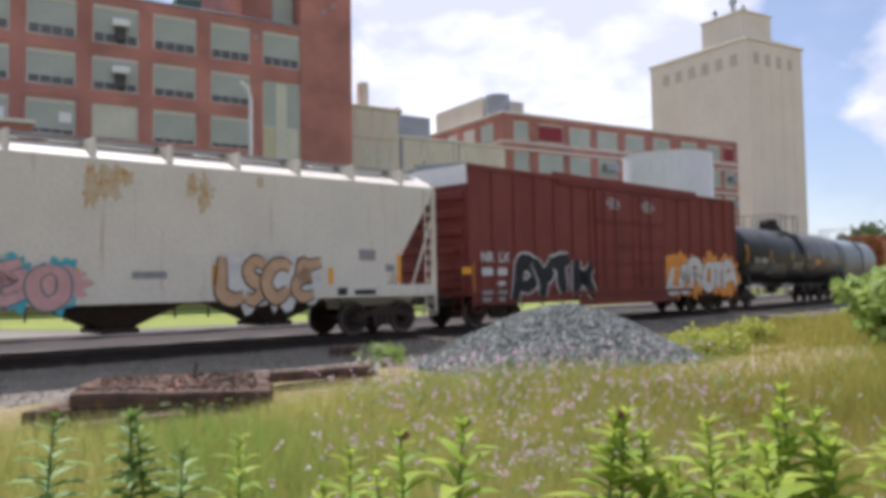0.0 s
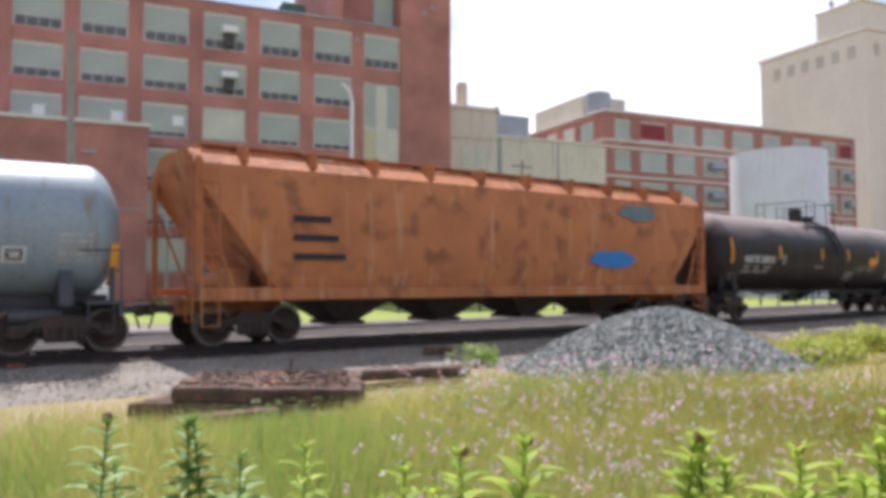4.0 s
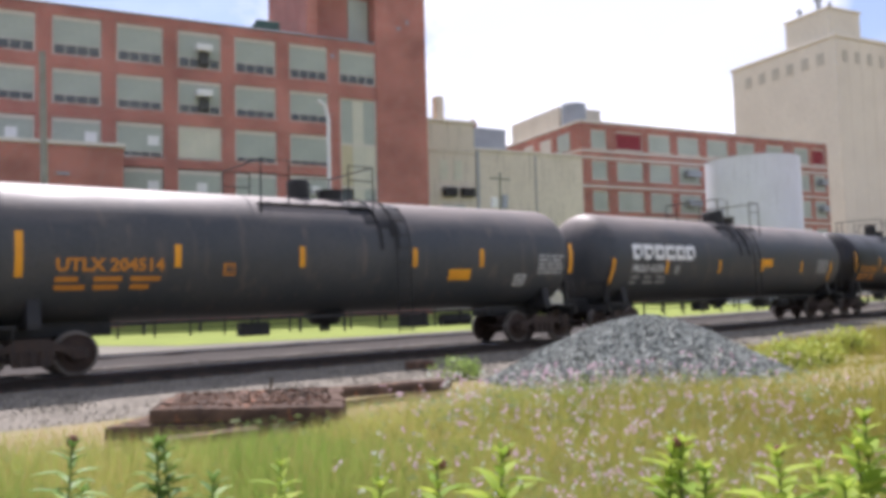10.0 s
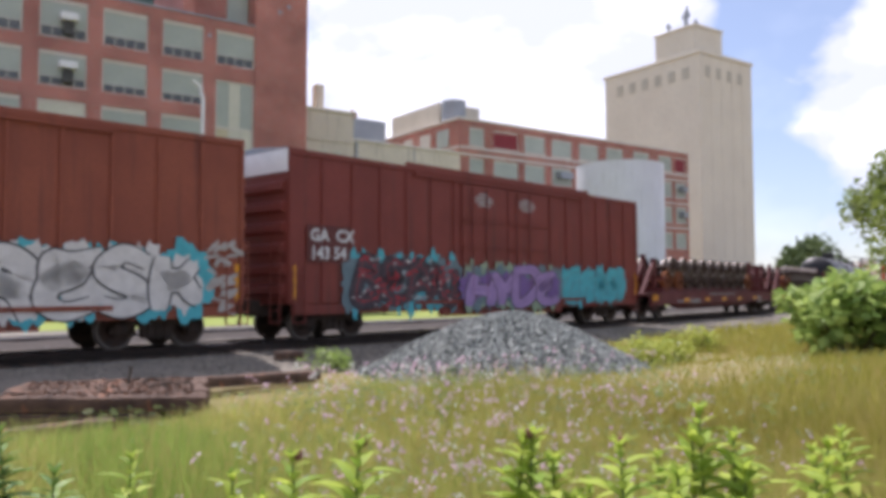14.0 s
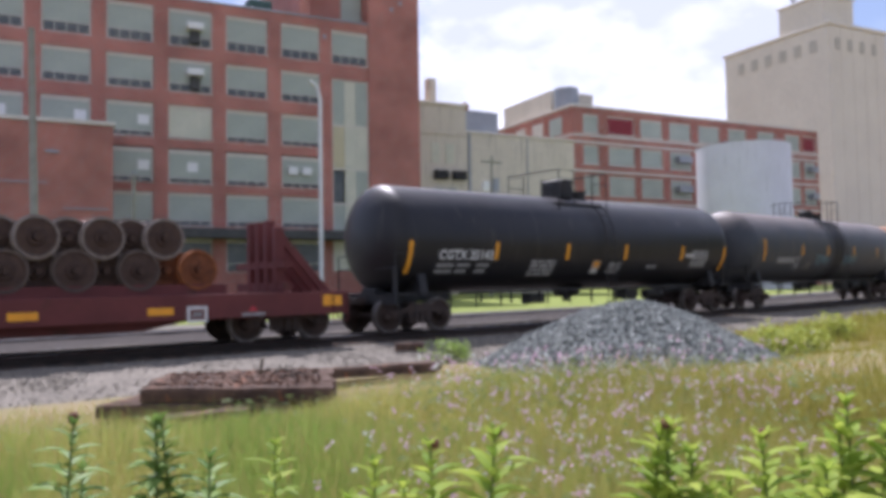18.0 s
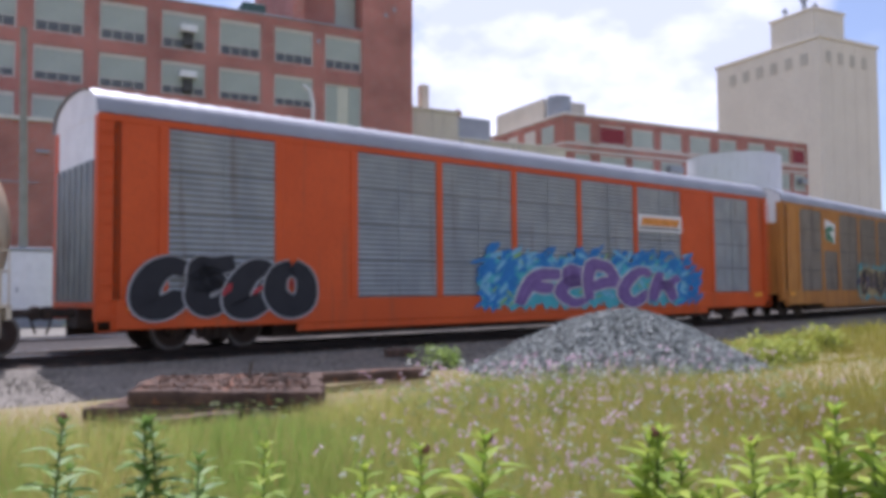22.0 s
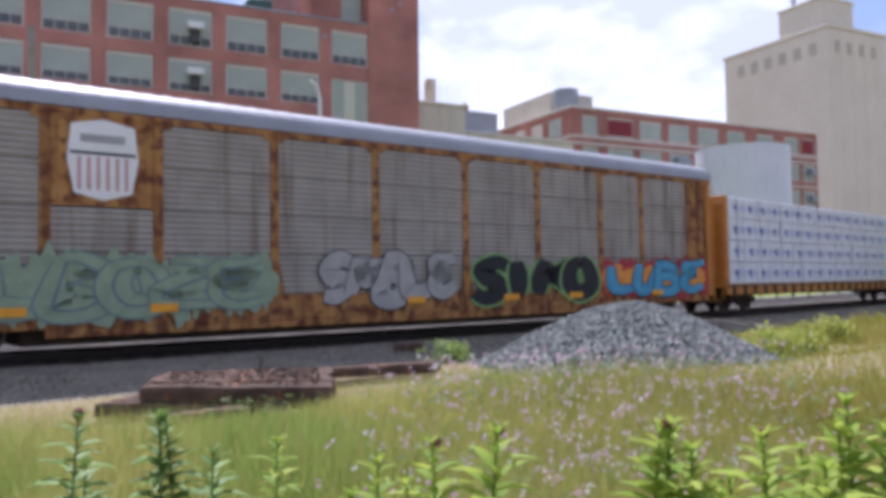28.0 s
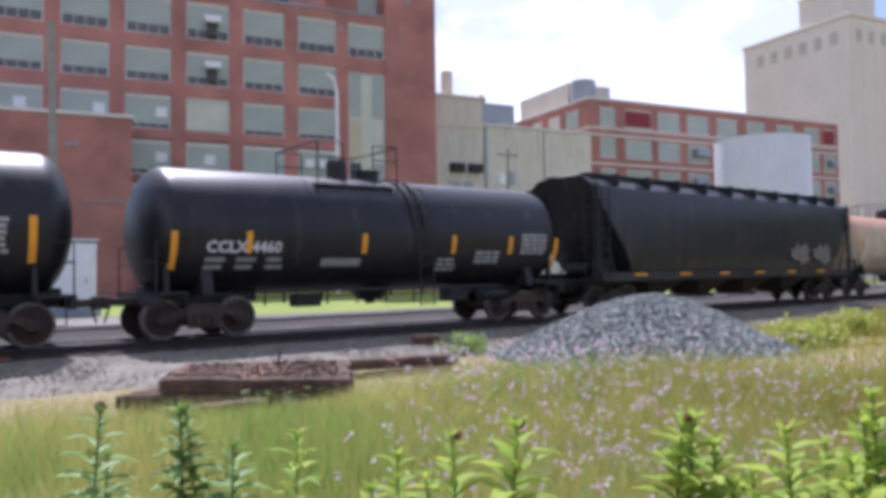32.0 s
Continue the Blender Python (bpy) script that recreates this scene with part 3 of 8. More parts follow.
XS = [-620 + 2.0 * i for i in range(631)]
SS = [0.0]
for xa, xb in zip(XS, XS[1:]):
    SS.append(SS[-1] + math.hypot(xb - xa, track_y(xb) - track_y(xa)))
S_AT0 = np.interp(0.0, XS, SS)


def along(s):
    x = float(np.interp(s + S_AT0, SS, XS))
    return Vector((x, track_y(x), rise(x)))


def smooth_step(v, a, b):
    k = max(0.0, min(1.0, (v - a) / (b - a)))
    return k * k * (3 - 2 * k)


def ground_z(x, y):
    """Height of the ground sheet: a shallow ditch of meadow before the ballast, level ground behind."""
    d = track_y(x) - y
    z = -0.42 + 0.10 * noise.noise(Vector((x * 0.16, y * 0.16, 0.3))) + 0.03 * noise.noise(Vector((x * 0.7, y * 0.7, 4.0)))
    z += 0.30 * smooth_step(d, 9.8, 12.8)
    if d < 6:
        z = z + (-0.50 - z) * smooth_step(d, 6.0, 4.5)
    if d < 0:
        z = -0.5 + 0.15 * smooth_step(-d, 2.0, 6.0) + 0.9 * smooth_step(-d, 20.0, 60.0)
    return z + rise(x)


def grid_sheet(xs, ys, zf):
    s = Shape()
    n = len(ys)
    s.v = [(x, y, zf(x, y)) for x in xs for y in ys]
    s.f = [(i * n + j, (i + 1) * n + j, (i + 1) * n + j + 1, i * n + j + 1) for i in range(len(xs) - 1) for j in range(n - 1)]
    return s


def ticks(a, b, step):
    return [a + step * i for i in range(int((b - a) / step) + 1)]


gx = [-1800, -900, -400, -200] + ticks(-130, -30, 5) + ticks(-27, 60, 1.0) + ticks(65, 130, 5) + [200, 400, 900, 1800]
gy = [-1500, -600, -200, -80, -30] + ticks(-12, 30, 0.8) + ticks(32, 110, 3) + [150, 300, 700, 1800]
solid("ground", grid_sheet(gx, gy, ground_z), M_SOIL, "rough grassy ground beside the railway line", "ground", smooth=60, kind="structure")


def far_edge(x):
    """How far behind the track the gravel pad reaches: deep at the crossing, a narrow track further on."""
    return float(np.interp(x, [-130, 0, 5, 12, 20, 35, 130], [40, 40, 33, 18, 16, 15, 15]))


def strip(name, a, b, z, material, label, category, x0=-130, x1=130):
    """A band of ground that follows the track, from a(x) to b(x) metres behind its centre."""
    s = Shape()
    xs = ticks(x0, x1, 2)
    n = 8
    for x in xs:
        for j in range(n + 1):
            y = track_y(x) + a(x) + (b(x) - a(x)) * j / n
            s.v.append((x, y, ground_z(x, y) + z))
    s.f = [(i * (n + 1) + j, (i + 1) * (n + 1) + j, (i + 1) * (n + 1) + j + 1, i * (n + 1) + j + 1) for i in range(len(xs) - 1) for j in range(n)]
    return solid(name, s, material, label, category, smooth=60, kind="structure")


strip("service_road", lambda x: 9.6, lambda x: far_edge(x) + 0.1, 0.03, M_GRAVELROAD, "pale dusty gravel pad and service road behind the track", "road")
strip("lawn", far_edge, lambda x: 56.0, 0.05, M_LAWN, "bright mown lawn between road and factory", "lawn")

# ballast bed: a low bank under the sleepers
s = Shape()
prof = [(-5.6, -0.50), (-4.6, -0.40), (-3.4, -0.30), (-2.2, -0.24), (-1.4, -0.21), (-0.84, -0.18), (-0.70, -0.03), (0.70, -0.03), (0.84, -0.06), (1.6, -0.12), (2.3, -0.145), (3.7, -0.165), (5.2, -0.12), (6.1, -0.06), (6.2, -0.03), (7.6, -0.03), (7.7, -0.1), (8.6, -0.24), (10.2, -0.42)]
bx = ticks(-130, 130, 1.0)
for x in bx:
    for o, z in prof:
        s.v.append((x, track_y(x) + o, z + rise(x) + (0.04 if abs(o) > 1.2 else 0.006) * noise.noise(Vector((x * 0.8, o * 1.3, 2)))))
k = len(prof)
s.f = [(i * k + j, (i + 1) * k + j, (i + 1) * k + j + 1, i * k + j + 1) for i in range(len(bx) - 1) for j in range(k - 1)]
bed_ob = solid("ballast_bed", s, M_BALLAST, "bank of crushed grey-tan ballast under the track", "ballast", smooth=50, kind="structure")
bed_ob.data.materials.append(M_GRIMESHADE)
bed_ob.data.materials.append(mat("dusty_brown_ballast", (0.175, 0.152, 0.12), (0.125, 0.108, 0.086), 0.95, scale=1.2, fine=22, bump=0.6))
# dark bands: oil grime with the shade of train and rails painted in
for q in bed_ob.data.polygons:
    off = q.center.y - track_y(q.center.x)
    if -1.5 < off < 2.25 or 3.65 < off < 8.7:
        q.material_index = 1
    elif off > 1.6:
        q.material_index = 2


def stones(name, count, place, size, material, label, category, rng):
    """Loose stones, each a squashed eight-sided lump."""
    s = Shape()
    tmpl = [(1, 0, 0), (-1, 0, 0), (0, 1, 0), (0, -1, 0), (0, 0, 1), (0, 0, -1)]
    fc = [(0, 2, 4), (2, 1, 4), (1, 3, 4), (3, 0, 4), (2, 0, 5), (1, 2, 5), (3, 1, 5), (0, 3, 5)]
    for _ in range(count):
        c = Vector(place(rng))
        r = size * (0.55 + 0.9 * rng.random())
        e = Euler((rng.random() * 6, rng.random() * 6, rng.random() * 6)).to_matrix()
        q = Vector((1, 0.6 + 0.4 * rng.random(), 0.55 + 0.4 * rng.random())) * r
        s.add([c + e @ Vector((a * q.x, b * q.y, d * q.z)) for a, b, d in tmpl], fc)
    return solid(name, s.mesh(name, material, tidy=False), None, label, category, kind="stuff")


def bed_spot(rng):
    x = -16 + 62 * rng.random()
    o = -5.5 + 4.0 * rng.random()
    z = np.interp(o, [p[0] for p in prof], [p[1] for p in prof])
    return (x, track_y(x) + o, z + rise(x) - 0.004)


stones("ballast_stones", 34000, bed_spot, 0.031, M_STONEBED, "loose tan and grey ballast stones on the bank", "ballast", random.Random(3))

# heap of crushed stone
PX, PY = 13.9, 11.85


def heap_r(a):
    """Radius of the heap's foot: it has slumped furthest towards the meadow."""
    return 3.15 + 0.16 * math.sin(2 * a + 1) + 0.12 * math.sin(3 * a) + 0.7 * max(0.0, math.cos(a + 2.4)) ** 3 - 0.5 * max(0.0, math.cos(a + 0.3)) ** 2 + 0.15 * max(0.0, math.cos(a - 2.3)) ** 3


def pile_h(x, y):
    d = math.hypot((x - PX) * 0.97, (y - PY) * 1.0)
    a = math.atan2(y - PY, x - PX)
    rr = heap_r(a)
    k = max(0.0, 1 - d / rr)
    q = 1 - k
    return 1.30 * (1 - q ** 1.45) * (1 if k > 0 else 0) + 0.07 * noise.noise(Vector((x * 1.1, y * 1.1, 7))) * min(1.0, 4 * k)


s = grid_sheet(ticks(PX - 5.2, PX + 4.2, 0.2), ticks(PY - 5.2, PY + 4.2, 0.2), lambda x, y: ground_z(x, y) + pile_h(x, y) - 0.06)
heap = solid("gravel_heap", s, mat("heap_core", (0.12, 0.126, 0.113), (0.09, 0.095, 0.085), 0.95, scale=2, fine=20, bump=0.9),
             "heap of fresh blue-grey crushed stone in the meadow", "gravel heap", smooth=60)


def heap_spot(rng):
    a = rng.random() * 6.2832
    r = (heap_r(a) + 0.2) * math.sqrt(rng.random())
    x, y = PX + r * math.cos(a), PY + r * math.sin(a)
    return (x, y, ground_z(x, y) + pile_h(x, y) - 0.02)


stones("heap_stones", 26000, heap_spot, 0.056, M_STONE, "blue-grey crushed stones on the heap", "gravel", random.Random(5))


# ---------------------------------------------------------------- track
def rail(name, off):
    ob = thing(name, "worn steel rail, rusty brown with a polished head", "rail", kind="structure")
    head, web = Shape(), Shape()
    xs = ticks(-130, 130, 2.0)
    pw = [(-0.07, -0.17), (0.07, -0.17), (0.07, -0.155), (0.012, -0.135), (0.012, -0.045), (0.036, -0.035), (0.036, -0.006), (-0.036, -0.006), (-0.036, -0.035), (-0.012, -0.045), (-0.012, -0.135), (-0.07, -0.155)]
    n = len(pw)
    for x in xs:
        web.v += [(x, track_y(x) + off + a, rise(x) + z) for a, z in pw]
        head.v += [(x, track_y(x) + off + a, rise(x) + z) for a, z in ((-0.03, -0.006), (-0.026, 0.0), (0.026, 0.0), (0.03, -0.006))]
    web.f = [(i * n + j, (i + 1) * n + j, (i + 1) * n + (j + 1) % n, i * n + (j + 1) % n) for i in range(len(xs) - 1) for j in range(n)]
    head.f = [(i * 4 + j, (i + 1) * 4 + j, (i + 1) * 4 + j + 1, i * 4 + j + 1) for i in range(len(xs) - 1) for j in range(3)]
    part("rail_body", web, M_RAIL, ob, smooth=40)
    part("rail_head", head, M_RAILTOP, ob, "polished running surface", smooth=40)


rail("rail_near", -0.755)
rail("rail_far", 0.755)
rail("second_track_rail_near", 6.15)
rail("second_track_rail_far", 7.65)
sleeper_me = Shape().box(-0.115, 0.115, -1.3, 1.3, -0.34, -0.172, 0.012).mesh("sleeper", M_TIE)
bed = thing("sleepers", "row of dark creosoted timber sleepers in the ballast", "sleepers", kind="structure")
plate_me = Shape().box(-0.09, 0.09, -0.17, 0.17, -0.172, -0.158, 0.004).mesh("tie_plate", M_RAIL)
rng = random.Random(8)
for i in range(126):
    x = -18 + 0.53 * i
    sl = part("sleeper", sleeper_me, None, bed, at=pose(x, track_y(x) + rng.uniform(-0.04, 0.04), rise(x), 0, 0, math.degrees(math.atan(0.0047 + 0.00316 * x)) + rng.uniform(-0.6, 0.6)))
    for o in (-0.755, 0.755):
        part("tie_plate", plate_me, None, sl, at=pose(0, o, 0))

# ---------------------------------------------------------------- stacked old sleepers beside the line
def worn_tie(material, seed):
    """A tie with a split, crumbling top and rounded, broken ends."""
    s = Shape()
    n, m = 40, 7
    for i in range(n + 1):
        x = -1.3 + 2.6 * i / n
        end = 0.012 * (i in (0, n))
        for q, (y, z) in enumerate(((-0.115, 0.0), (-0.118, 0.10), (-0.104, 0.172), (-0.045, 0.182), (0.045, 0.182), (0.104, 0.172), (0.118, 0.10), (0.115, 0.0))):
            w = noise.noise(Vector((x * 2.6, q * 1.7, seed * 3.1)))
            u = noise.noise(Vector((x * 9.0, q * 2.3, seed * 5.7)))
            top = 1.0 if 2 <= q <= 5 else 0.35
            s.v.append((x + (0.03 * w if i in (0, n) else 0), y * (1 - end) + 0.012 * w * top, z + (top * (0.016 * w + 0.012 * u) - end if z > 0 else 0)))
    k = 8
    s.f = [(i * k + j, (i + 1) * k + j, (i + 1) * k + j + 1, i * k + j + 1) for i in range(n) for j in range(m)]
    s.f += [tuple(range(k)), tuple(n * k + j for j in reversed(range(k)))]
    return s.mesh("old_tie", material)


tie_old, tie_red = worn_tie(M_TIE, 1), worn_tie(M_TIETOP, 2)


def old_tie(x, y, z, yaw, me, k=1.0, roll=0.0):
    ob = solid("old_railway_tie", me, None, "weathered creosoted railway tie lying in a rough stack by the ballast", "railway tie", pose(x, y, z, roll, 0, yaw) @ Matrix.Diagonal((k, 1, 1, 1)), group="old railway ties")
    return ob


TZ = -0.335
rg = random.Random(18)
for i in range(8):
    k = i / 7
    # the rows fan out: the front ones lie more askew than those at the back
    x, y, yaw = (4.37 + 0.98 * k) * 0.955, (10.75 + 1.95 * k) * 0.955, -39 + 15 * k
    old_tie(x - 0.42 * (1 - k) + rg.uniform(-0.06, 0.06), y + 0.3 * (1 - k), TZ, yaw + rg.uniform(-2, 2), tie_red if i % 3 == 1 else tie_old, 0.98)
    old_tie(x + rg.uniform(-0.05, 0.05) * (i > 0), y, TZ + 0.2 + 0.012 * rg.random(), yaw + rg.uniform(-1.5, 1.5) * (i > 0), tie_old if i in (0, 4) else tie_red, 0.97, rg.uniform(-3, 3) * (i > 0))
old_tie(3.55, 9.95, TZ - 0.03, 4, tie_red, 0.5, 4)
old_tie(4.6, 9.2, TZ - 0.04, -34, tie_red, 0.42, -5)
old_tie(7.75, 12.45, TZ + 0.10, -8, tie_red, 0.8)
old_tie(8.1, 12.9, TZ + 0.06, -2, tie_old, 0.9)
old_tie(10.9, 16.3, TZ + 0.16, -24, tie_red, 0.26)


def stack_spot(rng):
    k, w = rng.random(), rng.uniform(-1.1, 1.1)
    a = radians(-39 + 15 * k)
    return ((4.37 + 0.98 * k) * 0.955 + w * math.cos(a), (10.75 + 1.95 * k) * 0.955 + w * math.sin(a), TZ + 0.385)


stones("tie_debris", 420, stack_spot, 0.034, leaf_mat("rotten_wood_chips", (0.04, 0.028, 0.021), (0.17, 0.085, 0.048), 0.95, 0.0), "crumbled rust-brown wood chips on the stacked ties", "wood chips", random.Random(23))
s = Shape()
s.path([(4.95, 11.35, -0.25), (4.93, 11.3, 0.08), (4.96, 11.28, 0.30)], 0.022)
s.path([(4.95, 11.2, 0.0), (5.15, 11.05, 0.16), (5.42, 10.9, 0.04), (5.6, 10.8, 0.10)], 0.016)
s.path([(5.1, 11.1, 0.02), (5.3, 10.75, 0.12), (5.55, 10.6, -0.05)], 0.014)
s.path([(4.9, 10.9, 0.0), (5.05, 10.7, 0.1), (5.35, 10.45, 0.02)], 0.012)
solid("dead_branch", s, M_BARK, "dry twisted dead branch stuck in the tie stack", "branch")
s = Shape().box(-0.3, 0.3, -0.05, 0.05, 0, 0.05, 0.01)
orange_me = s.mesh("orange_marker", paint("faded_orange_paint", (0.55, 0.12, 0.05)))
for x, k in ((0.9, 0.62), (2.15, 0.5)):
    solid("orange_marker", orange_me, None, "short faded orange plastic marker on the ballast", "marker", pose(x, 18.35, -0.19, 0, 0, 5) @ Matrix.Diagonal((k, 1, 1, 1)), group="orange markers")

# ---------------------------------------------------------------- factory, in its own axes: u along the front, n away from it
B_TURN = -9.24
FACTORY = pose(0, 0, 0, 0, 0, B_TURN)


def house(name, label, category="building"):
    return thing(name, label, category, FACTORY)


def face_with_holes(s, u0, u1, z0, z1, n0, n1, cols, rows):
    """A wall with a grid of openings through it."""
    u = u0
    for a, b in cols:
        s.box(u, a, n0, n1, z0, z1)
        z = z0
        for lo, hi in sorted(rows):
            s.box(a, b, n0, n1, z, lo)
            z = hi
        s.box(a, b, n0, n1, z, z1)
        u = b
    s.box(u, u1, n0, n1, z0, z1)


def window_meshes(w, h, low, shade):
    """Shared meshes of one factory window: frame, shade, lower lights, sill, lintel."""
    fr = Shape()
    fr.box(0, w, 0.0, 0.09, h - 0.34, h)
    fr.box(0, 0.09, 0.0, 0.09, 0, h - 0.34).box(w - 0.09, w, 0.0, 0.09, 0, h - 0.34)
    if low:
        fr.box(0.09, w - 0.09, 0.0, 0.07, low, low + 0.06)
        for i in range(5):
            x = 0.09 + (w - 0.24) * i / 4
            fr.box(x, x + 0.06, -0.004, 0.075, 0.0, low)
    up = Shape().box(0.09, w - 0.09, 0.055, 0.075, low + 0.06 if low else 0.05, h - 0.34)
    pane = Shape().box(0, (w - 0.24) / 4 - 0.06, 0.03, 0.05, 0.04, low - 0.02) if low else None
    sill = Shape().box(-0.06, w + 0.06, -0.12, 0.05, -0.16, 0.0, 0.015)
    return (fr.mesh("window_frame", M_TRIM), up.mesh("shade_panel", shade),
            pane.mesh("pane", M_DARKGLASS) if pane else None, sill.mesh("window_sill", M_TRIM), w)


def put_window(parent, kit, u, n, z, extra=None, card=(2.4, 3.3)):
    fr, up, pane, sill, w = kit
    f = part("window", fr, None, parent, at=pose(u, n, z))
    part("shade_panel", up, None, f)
    part("window_sill", sill, None, f)
    if pane:
        for i in range(4):
            part("pane", pane, None, f, at=pose(0.15 + (w - 0.24) * i / 4, 0, 0))
    if extra == "vent":
        part("vent_hood", Shape().box(1.45, 2.75, -0.9, 0.0, 1.3, 1.85, 0.03), M_WHITE, f, "pale sheet-metal vent hood")
        part("vent_duct", Shape().box(1.75, 2.5, -0.5, -0.01, 0.2, 1.297, 0.02), M_ROOF, f, "dark duct below the hood")
    if extra == "card":
        part("white_card", Shape().box(*card, 0.03, 0.05, 0.95, 1.75), M_WHITE, f, "white board behind the glass")
    if extra == "fan":
        [part("window_unit", Shape().box(a, a + 0.8, -0.35, 0.03, 1.1, 1.8, 0.03), M_WHITE, f, "white window unit") for a in (0.6, 1.9)]
    return f


COLS = [(-4.05, -0.45), (0.72, 4.35), (5.45, 9.11), (10.26, 13.85), (14.99, 18.63), (19.82, 23.40), (24.52, 28.08)]
FLOORS = [(22.05, 25.15), (18.15, 20.88), (14.2, 16.95), (10.45, 13.3), (6.9, 9.6), (3.05, 5.85)]
FN = 70.0
main = house("factory_block", "tall red-brick factory block with grey-green windows", "factory building")
s = Shape()
face_with_holes(s, -4.1, 24.5, 0.2, 25.95, FN, FN + 0.5, COLS[:6], FLOORS)
part("front_wall", s, M_BRICK, main)
s = Shape()
face_with_holes(s, 24.5, 28.1, 0.2, 25.95, FN, FN + 0.5, [(24.52, 28.08)], [FLOORS[0], (3.0, 20.6)])
part("bay_wall", s, M_BRICK, main)
part("left_tower", Shape().box(-9.32, -4.1, FN - 0.12, FN + 12, 0.2, 31.5, 0.05), M_BRICK, main, "windowless brick corner tower")
s = Shape().box(28.1, 33.3, FN - 0.12, FN + 14, 0.2, 36.0, 0.05)
s.box(21.6, 28.1, FN + 1.6, FN + 14, 25.9, 36.0).box(21.6, 28.1, FN + 0.3, FN + 1.6, 31.5, 36.0).box(21.6, 22.6, FN + 0.3, FN + 1.6, 25.9, 31.5)
part("right_tower", s, M_BRICK, main, "windowless brick stair tower rising over the roof")
part("tower_window", Shape().box(26.0, 28.0, FN + 1.5, FN + 1.59, 26.6, 30.6), M_SHADE, main)
part("side_wall", Shape().box(-4.1, 28.1, FN + 24, FN + 24.5, 0.2, 25.95).box(-4.1, -3.6, FN + 12, FN + 24, 0.2, 25.95).box(27.6, 28.1, FN + 14, FN + 24, 0.2, 25.95), M_BRICK, main)
part("roof", Shape().box(-4.1, 28.1, FN + 0.5, FN + 24, 25.3, 25.6), M_ROOF, main)
part("coping", Shape().box(-4.1, 28.1, FN - 0.1, FN + 0.6, 25.953, 26.12, 0.02), M_GREYMETAL, main)
part("inner_wall", Shape().box(-4.0, 28.0, FN + 3, FN + 3.2, 0.2, 25.2), M_ROOF, main)
kit_l = window_meshes(3.6, 2.75, 0.62, M_SHADE)
kit_n = window_meshes(3.6, 2.75, 0.36, M_SHADE)
kit_c = window_meshes(3.6, 2.75, 0.0, M_SHADE2)
kit_d = window_meshes(3.6, 2.75, 0.62, M_DARKGLASS)
kit_h = window_meshes(3.6, 3.1, 0.78, M_SHADE)
WHAT = {(0, 3): "vent", (1, 3): "vent", (2, 0): "card", (2, 1): "card", (2, 2): "card", (3, 2): "card", (3, 3): "card", (3, 5): "fan"}
for r, (lo, hi) in enumerate(FLOORS):
    for c, (a, b) in enumerate(COLS):
        if c == 6 and r > 0:
            continue
        if r >= 3 and c < 2:
            continue
        kit = kit_h if r == 0 else kit_l if r == 1 or c == 6 else kit_n
        if (r, c) in ((2, 3), (5, 2)):
            kit = kit_c
        if r == 5 and c > 2:
            kit = kit_d
        put_window(main, kit, a + (b - a - 3.6) / 2, FN + 0.12, lo, WHAT.get((r, c)), (1.55, 2.4) if (r, c) in ((2, 0), (3, 3)) else (2.4, 3.3))
# tall stack of panels in the last bay
z = 3.0
rng = random.Random(11)
TALL = ((M_SHADE2, M_SHADE2, M_SHADE), (M_SHADE, M_SHADE2, M_SHADE2), (M_DARKGLASS, M_SHADE2, M_SHADE), (M_YELLOWPANE, M_SHADE2, M_SHADE2), (M_SHADE, M_SHADE2, M_SHADE))
for i, h in enumerate((3.2, 3.0, 3.2, 4.0, 4.2)):
    st = part("panel_frame", Shape().box(24.52, 28.08, FN + 0.1, FN + 0.2, z + h - 0.16, z + h).box(24.52, 24.64, FN + 0.1, FN + 0.2, z, z + h - 0.16).box(27.96, 28.08, FN + 0.1, FN + 0.2, z, z + h - 0.16), M_TRIM, main)
    for j in range(3):
        a = 24.64 + 1.107 * j
        dark = TALL[i][j] is M_DARKGLASS
        part("panel", Shape().box(a + 0.01, a + 1.097, FN + (0.45 if dark else 0.14), FN + (0.47 if dark else 0.17), z, z + h - 0.16), TALL[i][j], st)
    z += h
part("canopy", Shape().box(9.6, 28.05, FN - 2.2, FN - 0.01, 5.75, 6.55, 0.04), M_ROOF, main, "dark entrance canopy along the ground floor")
part("rooftop_unit", Shape().box(17.2, 19.3, FN + 1.0, FN + 3.0, 25.6, 27.3, 0.05).box(16.9, 17.2, FN + 1.2, FN + 2.8, 25.6, 26.7), mat("green_metal", (0.06, 0.12, 0.10), (0.05, 0.09, 0.08), 0.6), main, "dark green rooftop machine")
for uu, zz, in ((23.7, 24.2), (31.2, 28.3), (30.3, 27.6)):
    part("wall_plate", Shape().box(uu, uu + 0.35, FN - 0.16 if uu > 28 else FN - 0.05, FN - 0.12 if uu > 28 else FN, zz, zz + 0.35), M_GREYMETAL, main)

low = house("brick_annex", "low windowless red-brick annex with pale coping", "building")
s = Shape().box(-9.9, 5.5, 64.0, 69.85, 0.2, 13.6)
part("wall", s, M_BRICK2, low)
part("coping", Shape().box(-10.05, 5.65, 63.85, 69.86, 13.603, 13.9, 0.03), M_TRIM, low, "pale stone coping")
part("conduit", Shape().box(-3, 1.2, 63.9, 63.99, 9.2, 9.3).box(2.2, 5.2, 63.9, 63.99, 7.4, 7.5).box(1.0, 1.9, 63.85, 63.99, 11.4, 11.6), M_GREYMETAL, low)

